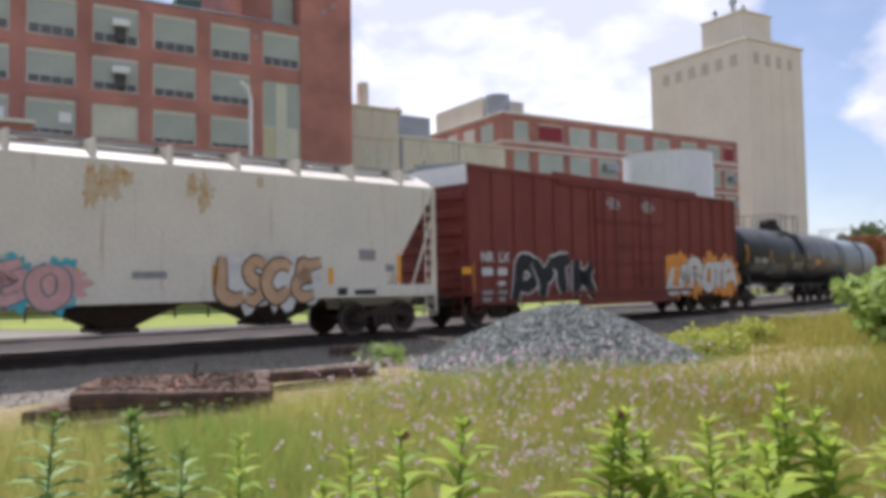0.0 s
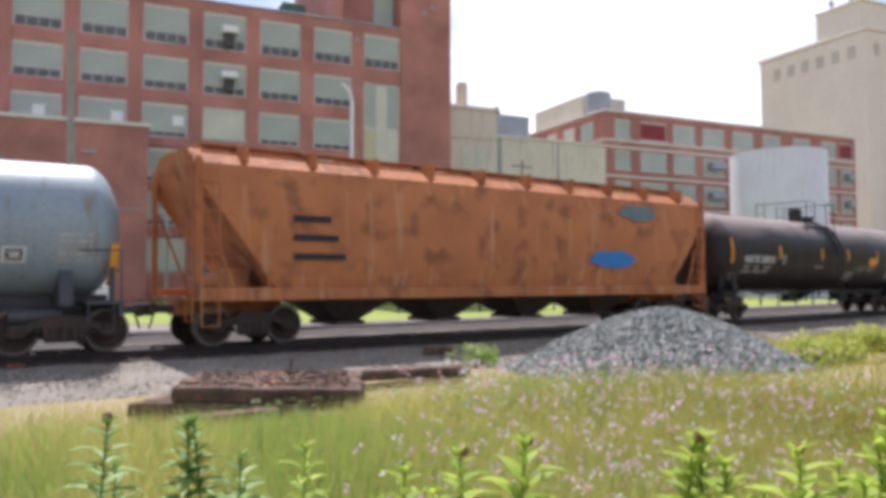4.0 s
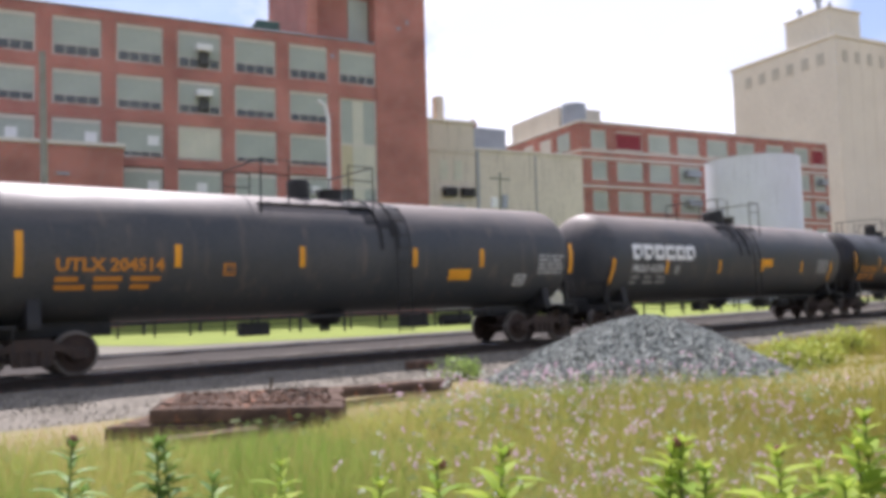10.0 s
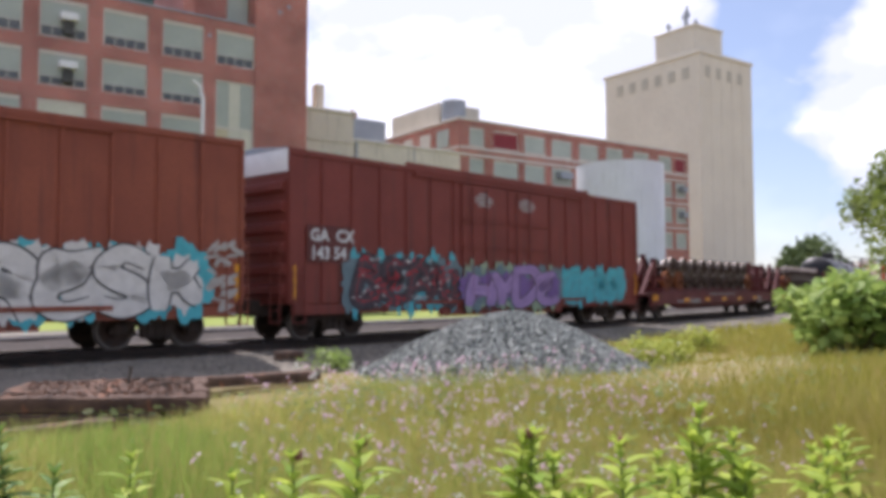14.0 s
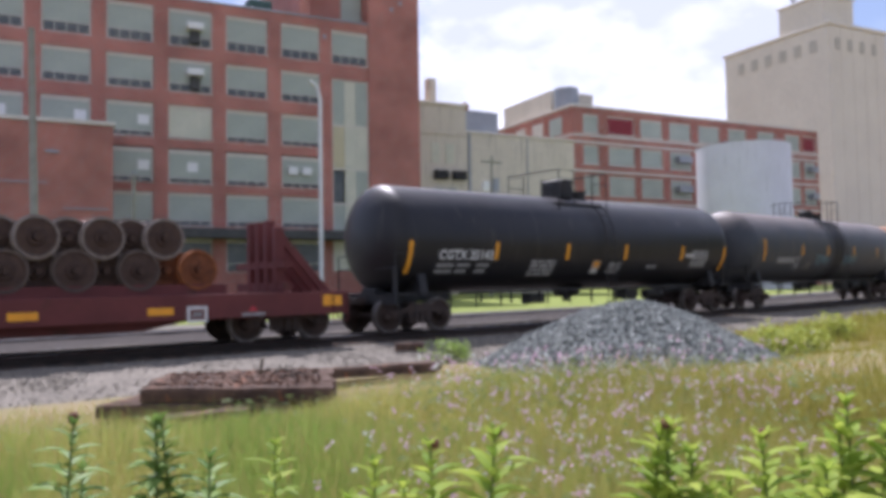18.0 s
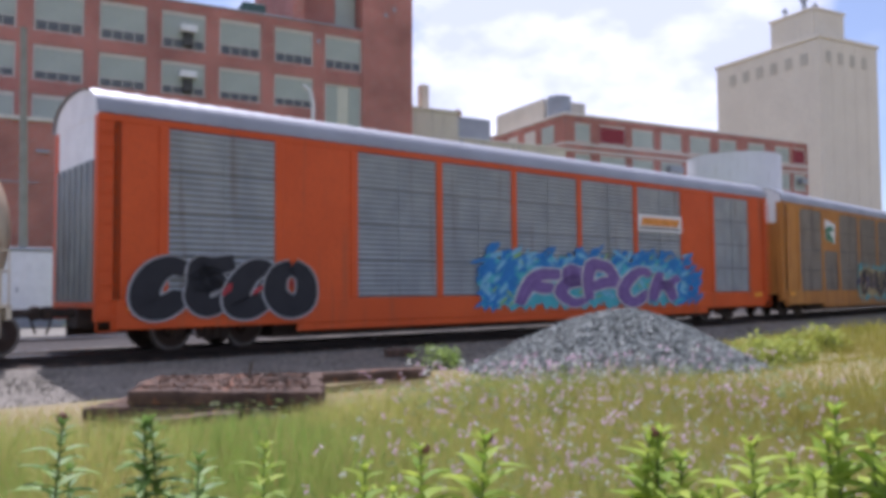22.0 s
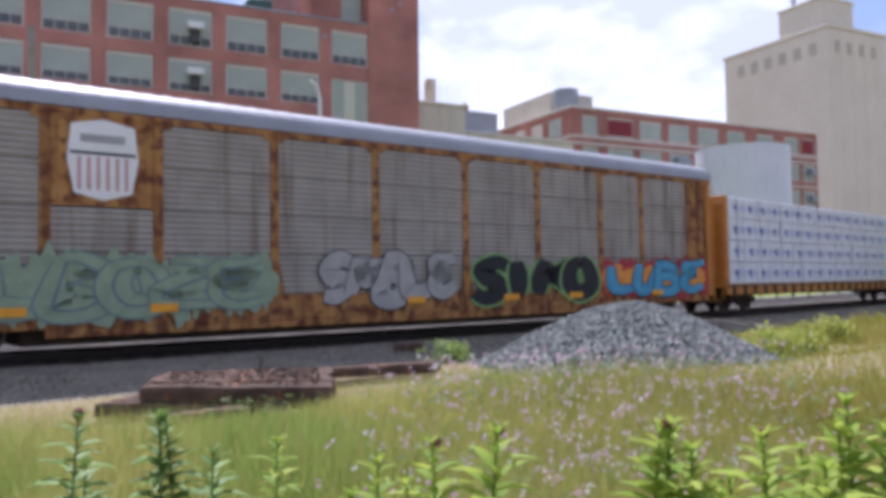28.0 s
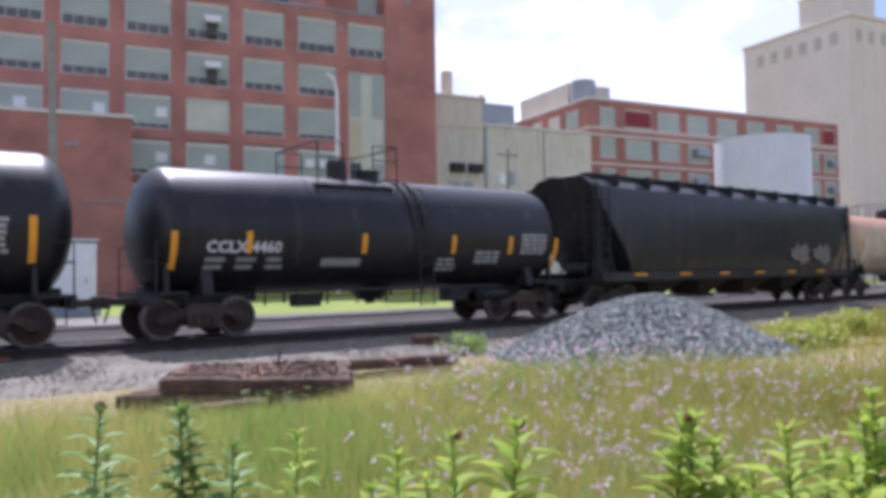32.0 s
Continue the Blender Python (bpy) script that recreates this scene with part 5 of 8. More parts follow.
        for y in (-1.15, 1.15):
            for sx in (-1, 1):
                gr = part("guard_rail", Shape().path([(dx + sx * platform, y, zc + r * 0.6), (dx + sx * platform, y, zc + r + 0.78), (dx + sx * (platform - 0.75), y, zc + r + 0.78), (dx + sx * (platform - 0.75), y, zc + r * 0.8)], 0.022), gear, car)
                part("mid_rail", Shape().path([(dx + sx * platform, y, zc + r + 0.4), (dx + sx * (platform - 0.75), y, zc + r + 0.4)], 0.016), gear, gr)
        for sx in (-1, 1):
            part("cross_rail", Shape().path([(dx + sx * platform, -1.15, zc + r + 0.78), (dx + sx * platform, 1.15, zc + r + 0.78)], 0.022), gear, car)
    s = Shape()
    for lx in (ladder_x,):
        pts = [(-math.sqrt(max((r + 0.14) ** 2 - (z - zc) ** 2, 0.0)) if z > zc else -(r + 0.14), z) for z in (0.55, 1.2, zc - 0.4, zc, zc + r * 0.35, zc + r * 0.6, zc + r * 0.85)]
        for w in (-0.22, 0.22):
            s.path([(lx + w, y, z) for y, z in pts], 0.02)
        lad = part("ladder", s, gear, car)
        for k in range(10):
            z = 0.6 + (zc + r * 0.8 - 0.6) * k / 9
            y = -math.sqrt(max((r + 0.14) ** 2 - (z - zc) ** 2, 0.0)) if z > zc else -(r + 0.14)
            part("rung", Shape().tube((lx - 0.22, y, z), (lx + 0.22, y, z), 0.015, 5), gear, lad)
    # painted marks
    ns = len(strips)
    for k, x in enumerate(strips):
        h = strip_h[1] if k in (0, ns - 1) else strip_h[0]
        z = strip_top[1] if k in (0, ns - 1) else strip_top[0]
        part("reflector_strip", patch(x - 0.075, x + 0.075, z - h, z, r, zc), M_YELLOW, tank, "yellow reflective strip")
    if mark:
        flat = letters(mark, mark_size, 0.012)
        wide = mark_w / max(v[0] for v in flat.v)
        flat.v = [(a * wide, q, c) for a, q, c in flat.v]
        part("reporting_mark", wrapped(shifted(flat, mark_at[0], 0, mark_at[1]), r, zc), mark_mat or M_STENCIL, tank, "white stencilled reporting mark" if not mark_mat else "stencilled reporting mark")
    for x, z, w, h, m in plates:
        if m is M_STENCIL_DIM and h > 0.3:
            # a block of fine print: rows of short bars
            s = Shape()
            q = z
            while q < z + h - 0.05:
                a = x
                while a < x + w - 0.06:
                    b = min(x + w, a + 0.10 + 0.28 * rg.random())
                    k = patch(a, b, q, q + 0.085, r, zc, 0.007, 1)
                    s.add(k.v, k.f)
                    a = b + 0.05
                q += 0.125
            part("data_stencil", s, M_STENCIL_MID, tank, "block of small faded print", kind="stuff")
            continue
        part("data_stencil", patch(x, x + w, z, z + h, r, zc, 0.007, 3), m, tank)
    if apron:
        # black grip coat and spills below the hatch
        ap = Shape()
        for k in range(5):
            a = apron[0] + (apron[1] - apron[0]) * k / 5
            g = patch(a, a + (apron[1] - apron[0]) / 5, zc + r * (0.25 + 0.35 * rg.random() + (0.2 if k in (0, 4) else 0)), zc + r * 0.985, r, zc, 0.004, 8)
            ap.add(g.v, g.f)
        part("grip_coat", ap, M_BLACK, tank, "black grip coat below the hatch")
        for x in (apron[0] + (apron[1] - apron[0]) * 0.42, apron[0] + (apron[1] - apron[0]) * 0.72):
            hoop = [(x, -(r + 0.05) * math.cos(q), zc + (r + 0.05) * math.sin(q)) for q in [math.pi * (0.02 + 0.96 * j / 12) for j in range(13)]]
            part("hoop", Shape().path(hoop, 0.03, 5), gear, car, "steel strap over the tank")
    if small:
        for k in range(2):
            for j in range(3):
                x = mark_at[0] + j * 0.75
                part("data_stencil", patch(x, x + 0.35 + 0.3 * rg.random(), mark_at[1] - 0.22 - 0.17 * k, mark_at[1] - 0.12 - 0.17 * k, r, zc, 0.007, 1), M_STENCIL_DIM if not mark_mat else mark_mat, tank)
    return car, tank, half


def fitted(s, x0, x1, z0, z1):
    """Stretch flat paint to the box that it fills."""
    xs, zs = [v[0] for v in s.v], [v[2] for v in s.v]
    a, b, c, d = min(xs), max(xs), min(zs), max(zs)
    s.v = [(x0 + (x - a) * (x1 - x0) / (b - a), y, z0 + (z - c) * (z1 - z0) / (d - c)) for x, y, z in s.v]
    return s


def tank_tag(tank, r, zc, words, x0, x1, z0, z1, m, thin=0.022):
    tag = fitted(wild(words, 1.0, 0.0, 0.9, len(words) + int(abs(x0) * 10) % 17, 0.0, -thin)[0], x0, x1, z0, z1)
    part("spray_tag", wrapped(tag, r, zc, 0.010), m, tank, "sprayed graffiti tag")


# pen strokes of each sprayed letter: points of a 10 x 10 box as two digits, strokes parted by a bar
PEN = {"A": "00 16 39 58 77 90|13 54 83", "B": "19 14 10 60 83 55 25|25 67 58 39 09", "C": "88 59 28 04 11 40 72 83", "D": "19 10 50 84 78 49 09", "E": "89 48 18 25 56 25 12 40 81",
       "F": "10 15 28 59 99|25 65", "G": "88 49 17 13 40 81 84 54", "H": "19 15 10|89 84 80|15 55 84", "I": "39 45 40", "K": "19 14 10|88 55 25 55 82 91", "L": "19 14 11 50 91",
       "M": "00 18 44 78 90", "N": "10 18 42 80 89", "O": "49 17 13 40 82 77 49", "P": "10 15 19 59 87 64 24", "R": "10 15 19 59 87 65 25 54 80", "S": "88 49 17 35 64 72 40 11",
       "T": "09 49 99|48 44 40", "U": "19 13 40 73 89", "V": "09 24 40 66 99", "W": "09 20 46 70 99", "X": "09 45 90|99 55 00", "Y": "09 35 44 40|99 65 44", "Z": "09 88 45 01 91"}


def ribbon(s, pts, half, y):
    """A thick brush line through the points, fat in the middle and narrower at its ends."""
    p = [Vector(q) for q in pts]
    c = []
    for i in range(len(p) - 1):
        a, b, d, e = p[max(i - 1, 0)], p[i], p[i + 1], p[min(i + 2, len(p) - 1)]
        for k in range(5):
            t = k / 5
            c.append(0.5 * ((2 * b) + (d - a) * t + (2 * a - 5 * b + 4 * d - e) * t * t + (3 * b - a - 3 * d + e) * t ** 3))
    c.append(p[-1])
    n = len(c)
    v = []
    for i, q in enumerate(c):
        w = (c[min(i + 1, n - 1)] - c[max(i - 1, 0)]).normalized()
        h = half * (0.62 + 0.38 * math.sin(math.pi * i / (n - 1)))
        v += [(q.x - w.y * h, y, q.y + w.x * h), (q.x + w.y * h, y, q.y - w.x * h)]
    s.add(v, [(2 * i, 2 * i + 1, 2 * i + 3, 2 * i + 2) for i in range(n - 1)])


def wild(words, size, fat, wide, seed, y, extra):
    """Loose sprayed letters: each one tilted, leaning, swollen and pushed into its neighbours."""
    rg = random.Random(seed * 31 + 7)
    s = Shape()
    x = 0.0
    size = size * 0.72
    for k, ch in enumerate(words):
        big = size * rg.uniform(0.95, 1.15)
        lean, tilt, drop = rg.uniform(-0.12, 0.30), radians(rg.uniform(-9, 9)), rg.uniform(-0.04, 0.08) * size
        wd = 0.85 * wide * rg.uniform(0.9, 1.2)
        pen = (0.115 * size + fat * 0.85)
        if ch not in PEN:
            x += size * 0.3
            continue
        ca, sa = math.cos(tilt), math.sin(tilt)
        for j, line in enumerate(PEN[ch].split("|")):
            pts = []
            for q in line.split():
                a = int(q[0]) / 9 * big * wd + rg.uniform(-0.04, 0.04) * size
                c = int(q[1]) / 9 * big + rg.uniform(-0.04, 0.04) * size
                a += lean * c
                pts.append((x + ca * a - sa * c, drop + sa * a + ca * c))
            ribbon(s, pts, pen + extra, y - 0.003 * k - 0.0002 * j)
        x += big * wd * 0.92 + 0.3 * pen
    return s, x


def strokes(x0, x1, z0, z1, count, size, y, rg):
    """Short slanted strokes of a wide marker or cap."""
    s = Shape()
    for k in range(count):
        x, z = rg.uniform(x0, x1), rg.uniform(z0, z1)
        l, h = size * rg.uniform(0.6, 1.5), size * rg.uniform(0.18, 0.42)
        a = rg.uniform(0.1, 0.9) * (1 if rg.random() < 0.75 else -1)
        ca, sa = math.cos(a), math.sin(a)
        pts = [(-l / 2, -h * 0.3), (-l * 0.2, -h / 2), (l * 0.35, -h * 0.45), (l / 2, 0.1 * h), (l * 0.3, h / 2), (-l * 0.3, h * 0.42)]
        s.add([(x + ca * p - sa * q, y - 0.00004 * k, z + sa * p + ca * q) for p, q in pts], [(0, 1, 2, 3, 4, 5)])
    return s


def side_art(parent, y, words, box, fill, edge=None, fat=0.06, glow=None, splash=(), seed=0, line=0.042):
    """Graffiti on a flat side, filling box (x0, x1, z0, z1): clouds of colour, then letter by letter outline and fill."""
    rg = random.Random(seed)
    x0, x1, z0, z1 = box
    w, size = x1 - x0, z1 - z0
    ref = wild(words, 1.0, fat, 1.0, seed, 0.0, line if edge else 0.0)[0]
    xs, zs = [v[0] for v in ref.v], [v[2] for v in ref.v]
    a, b, c, d = min(xs), max(xs), min(zs), max(zs)

    def laid(extra, dy):
        s = wild(words, 1.0, fat, 1.0, seed, y + dy, extra)[0]
        s.v = [(x0 + (q[0] - a) * w / (b - a), q[1], z0 + (q[2] - c) * size / (d - c)) for q in s.v]
        return s

    for k, (m, cnt, ext) in enumerate(splash):
        s = Shape()
        for j in range(cnt):
            bl = blob(x0 + w * (j + 0.5) / cnt + rg.uniform(-0.2, 0.2), (z0 + z1) / 2 + rg.uniform(-0.08, 0.08) * ext, w / cnt * (0.55 + 0.2 * rg.random()), size * (0.46 + 0.10 * rg.random()) * ext, rg, 30, 0.22)
            s.add([(q[0], y - 0.002 - 0.0015 * k - 0.0001 * j, q[2]) for q in bl.v], bl.f)
        part("paint_splash", s, m, parent, "cloud of sprayed paint", kind="stuff")
    if edge:
        part("graffiti_outline", laid(line, -0.0095), edge, parent, "sprayed letter outline", kind="stuff")
    part("graffiti_letters", laid(0.0, -0.011), fill, parent, "fat sprayed graffiti letters", kind="stuff")
    if glow:
        part("graffiti_highlight", laid(-0.085 - fat * 0.7, -0.0122), glow, parent, kind="stuff")


def box_car(i, label, paintwork, top=5.12, door=(-2.4, 2.4), doors=2, ribs=16, white_end=True, seed=1, chord=None):
    car, half = car_base("box_car", label, "box car", i, 2.6, group="box cars")
    lb = half - 0.62
    hw, z0 = 1.58, 0.98
    body = part("body", Shape().box(-lb, lb, -hw, hw, z0, top, 0.02), paintwork, car)
    part("side_sill", Shape().box(-lb + 0.2, lb - 0.2, -hw - 0.02, -hw + 0.1, 0.70, z0 - 0.004).box(-3.4, 3.4, -hw - 0.02, -hw + 0.1, 0.52, 0.698), paintwork, car)
    part("roof", Shape().prism_x([(-hw - 0.03, top + 0.003), (hw + 0.03, top + 0.003), (0.0, top + 0.16)], -lb - 0.02, lb + 0.02), M_GREYMETAL, car)
    part("top_chord", Shape().box(-lb, lb, -hw - 0.04, -hw - 0.002, top - 0.16, top, 0.01), paintwork, car)
    if chord:
        part("raised_chord", Shape().box(chord[0], chord[1], -hw - 0.06, -hw - 0.042, top - 0.12, top + 0.12, 0.01), paintwork, car, "raised roof flange over the doors")
    rib = Shape().prism_y([(-0.045, 0), (0.045, 0), (0.045, top - 1.2), (-0.045, top - 1.2)], -0.045, 0.0).mesh("rib", paintwork)
    step = 2 * lb / ribs
    for k in range(ribs + 1):
        x = -lb + 0.06 + (2 * lb - 0.12) * k / ribs
        if door[0] - 0.05 < x < door[1] + 0.05:
            continue
        part("rib", rib, None, body, at=pose(x, -hw - 0.001, z0 + 0.04))
    # plug doors
    wd = (door[1] - door[0]) / doors
    for k in range(doors):
        a = door[0] + wd * k
        d = part("door", Shape().box(a + 0.03, a + wd - 0.03, -hw - 0.07, -hw - 0.003, z0 + 0.06, top - 0.3, 0.015), paintwork, car, "sliding plug door")
        for z in (1.55, 2.1, 2.75, 3.6):
            part("door_bar", Shape().box(a + 0.08, a + wd - 0.08, -hw - 0.11, -hw - 0.072, z - 0.03, z + 0.03), paintwork, d)
        for q in (0.5, 0.2):
            part("locking_rod", Shape().tube((a + wd * q, -hw - 0.13, 1.1), (a + wd * q, -hw - 0.13, top - 0.4), 0.025, 6), paintwork, d)
        for q, (x0, x1) in enumerate(((0.36, 0.56), (0.28, 0.64), (0.28, 0.66), (0.34, 0.60))):
            part("small_notice", Shape().box(a + wd * x0, a + wd * x1, -hw - 0.078, -hw - 0.072, top - 0.62 - 0.12 * q, top - 0.55 - 0.12 * q), M_STENCIL_MID, d)
        part("door_seam", Shape().box(a + 0.06, a + wd - 0.06, -hw - 0.085, -hw - 0.071, top - 1.42, top - 1.36), paintwork, d)
    for q0, q1 in ((z0 - 0.06, z0 + 0.05), (top - 0.26, top - 0.17)):
        part("door_track", Shape().box(door[0] - wd * 0.9, door[1] + wd * 0.9, -hw - 0.10, -hw - 0.003, q0, q1), paintwork, car)
    # ends with deep horizontal corrugations
    for sg in (-1, 1):
        for k in range(6):
            z = 1.35 + k * 0.55
            part("end_corrugation", Shape().prism_y([(sg * (lb + 0.002), z - 0.17), (sg * (lb + 0.13), z - 0.09), (sg * (lb + 0.13), z + 0.09), (sg * (lb + 0.002), z + 0.17)], -hw + 0.12, hw - 0.12), paintwork, car)
        if white_end:
            part("white_end_panel", Shape().box(*sorted((sg * (lb + 0.002), sg * (lb + 0.03))), -hw + 0.02, hw - 0.02, top - 0.62, top - 0.02), M_WHITE, car, "white-painted upper end")
        ladder(car, paintwork, sg * (lb - 0.3), -hw - 0.07, 0.5, 2.0)
        ladder(car, paintwork, sg * (lb + 0.2), -hw + 0.3, 0.5, 2.6, plane="x")
        part("reflector_strip", Shape().box(sg * (lb - 0.18) - 0.06, sg * (lb - 0.18) + 0.06, -hw - 0.012, -hw - 0.004, 1.1, 2.0), M_YELLOW, car, "yellow reflective strip")
        part("buffer_box", Shape().box(*sorted((sg * (lb + 0.002), sg * (lb + 0.35))), -0.4, 0.4, 0.72, 1.1, 0.03), M_TRUCK, car)
    part("centre_sill", Shape().box(-lb, lb, -0.35, 0.35, 0.66, 0.96).box(-1.5, -0.6, -1.1, -0.4, 0.55, 0.9).tube((1.2, -0.7, 0.72), (2.3, -0.7, 0.72), 0.18, 12), M_TRUCK, car)
    return car, body, half


def hopper_car(i, label, paintwork, top=4.5, side_lo=1.42, curved=False, outlets=4, roofmat=None, gearmat=None, bulge=0.0):
    car, half = car_base("covered_hopper", label, "hopper car", i, 2.2, group="covered hoppers")
    hw = 1.58
    lb = half - 0.62
    slope = 1.9
    gearmat = gearmat or paintwork
    # body: side profile with sloped ends
    if curved:
        sec = [(-hw + 0.10, side_lo), (-hw - bulge * 0.7, side_lo + 0.6), (-hw - bulge, 2.7), (-hw - bulge * 0.6, 3.6), (-hw + 0.12, 4.15), (-hw + 0.62, top - 0.05), (-0.5, top), (0.5, top), (hw - 0.62, top - 0.05), (hw - 0.12, 4.15), (hw + bulge * 0.6, 3.6), (hw + bulge, 2.7), (hw + bulge * 0.7, side_lo + 0.6), (hw - 0.10, side_lo)]
    else:
        sec = [(-hw, side_lo), (-hw, top - 0.42), (-hw + 0.10, top - 0.36), (-0.75, top - 0.02), (0.75, top - 0.02), (hw - 0.10, top - 0.36), (hw, top - 0.42), (hw, side_lo)]
    s = Shape()
    n = len(sec)

    def xcut(z):
        k = max(0.0, min(1.0, (z - side_lo) / (top - 0.8 - side_lo)))
        return lb - slope * (1 - k)

    for sg in (-1, 1):
        s.v += [(sg * xcut(z), y, z) for y, z in sec]
    s.f = [tuple(range(n)), tuple(range(2 * n - 1, n - 1, -1))] + [(j, (j + 1) % n, n + (j + 1) % n, n + j) for j in range(n)]
    body = part("body", s, paintwork, car, smooth=30 if curved else 0)
    for sg in (-1, 1):
        part("side_sill", Shape().box(-lb + 0.05, lb - 0.05, *sorted((sg * (hw + 0.05), sg * (hw - 0.12))), 1.05, side_lo - 0.003, 0.01), paintwork, car)
        part("roof_walk", Shape().box(-lb + 0.3, lb - 0.3, *sorted((sg * 0.95, sg * 0.55)), top + 0.06, top + 0.10), roofmat or M_GREYMETAL, car, "grating roof walk")
    for k in range(10):
        x = -lb + 1.2 + (2 * lb - 2.4) * k / 9
        part("roof_rib", Shape().box(x - 0.04, x + 0.04, -1.5, 1.5, top - 0.36, top + 0.05), roofmat or paintwork, car)
    for k in range(5):
        x = -lb + 2.0 + (2 * lb - 4.0) * k / 4
        part("hatch_cover", Shape().box(x - 1.4, x + 1.4, -0.33, 0.33, top + 0.0, top + 0.14, 0.03), roofmat or paintwork, car)
    if not curved:
        for k in range(9):
            x = -lb + 1.9 + (2 * lb - 3.8) * k / 8
            part("side_seam", Shape().box(x - 0.012, x + 0.012, -hw - 0.008, -hw - 0.001, side_lo, top - 0.45), paintwork, body)
    # bottom funnels
    sp = (2 * lb - 5.6) / outlets
    for k in range(outlets):
        x = -lb + 2.8 + sp * (k + 0.5)
        s = Shape()
        t, b = sp * 0.5, 0.32
        s.v = [(x - t, -1.4, 1.40), (x + t, -1.4, 1.40), (x + t, 1.4, 1.40), (x - t, 1.4, 1.40), (x - b, -0.55, 0.48), (x + b, -0.55, 0.48), (x + b, 0.55, 0.48), (x - b, 0.55, 0.48)]
        s.f = [(0, 1, 5, 4), (1, 2, 6, 5), (2, 3, 7, 6), (3, 0, 4, 7), (4, 5, 6, 7), (3, 2, 1, 0)]
        s.box(x - 0.42, x + 0.42, -0.75, 0.75, 0.38, 0.50, 0.02)
        part("discharge_funnel", s, M_TRUCK, car, "grimy discharge funnel")
    for sg in (-1, 1):
        part("end_platform", Shape().box(*sorted((sg * lb, sg * (lb - 2.3))), -1.45, 1.45, 1.06, 1.16).box(*sorted((sg * lb, sg * (lb - 2.6))), -0.33, 0.33, 0.72, 1.055), gearmat, car)
        for y in (-1.5, 1.5):
            part("corner_post", Shape().box(*sorted((sg * lb, sg * (lb - 0.12))), y - 0.05, y + 0.05, 1.06, top - 0.3), gearmat, car)
            part("brace", Shape().tube((sg * (lb - 1.0), y, 1.1), (sg * (lb - 0.15), y, 3.2), 0.035, 6), gearmat, car)
            part("stanchion", Shape().tube((sg * (lb - 1.75), y, 1.1), (sg * (lb - 1.75), y, 1.6), 0.03, 6), gearmat, car)
        ladder(car, gearmat, sg * (lb - 0.30), -hw - 0.06, 0.5, top - 0.4)
        ladder(car, gearmat, sg * (lb + 0.04), -hw + 0.35, 0.6, top - 0.2, plane="x")
        part("brake_gear", Shape().tube((sg * (lb - 1.2), -0.3, 1.5), (sg * (lb - 1.2), 0.7, 1.5), 0.24, 14).box(*sorted((sg * (lb - 0.9), sg * (lb - 1.5))), -1.0, -0.5, 1.17, 1.8, 0.03), gearmat, car, smooth=30)
    return car, body, half


def ridged(x0, x1, z0, z1, n, y, depth=0.035):
    """A sheet pressed into shallow lying ridges."""
    s = Shape()
    p = []
    for k in range(2 * n + 1):
        z = z0 + (z1 - z0) * k / (2 * n)
        d = y - (depth if k % 2 else 0.0)
        p += [(x0, d, z), (x1, d, z)]
    s.add(p, [(2 * k, 2 * k + 1, 2 * k + 3, 2 * k + 2) for k in range(2 * n)])
    return s


RIDGED = {}


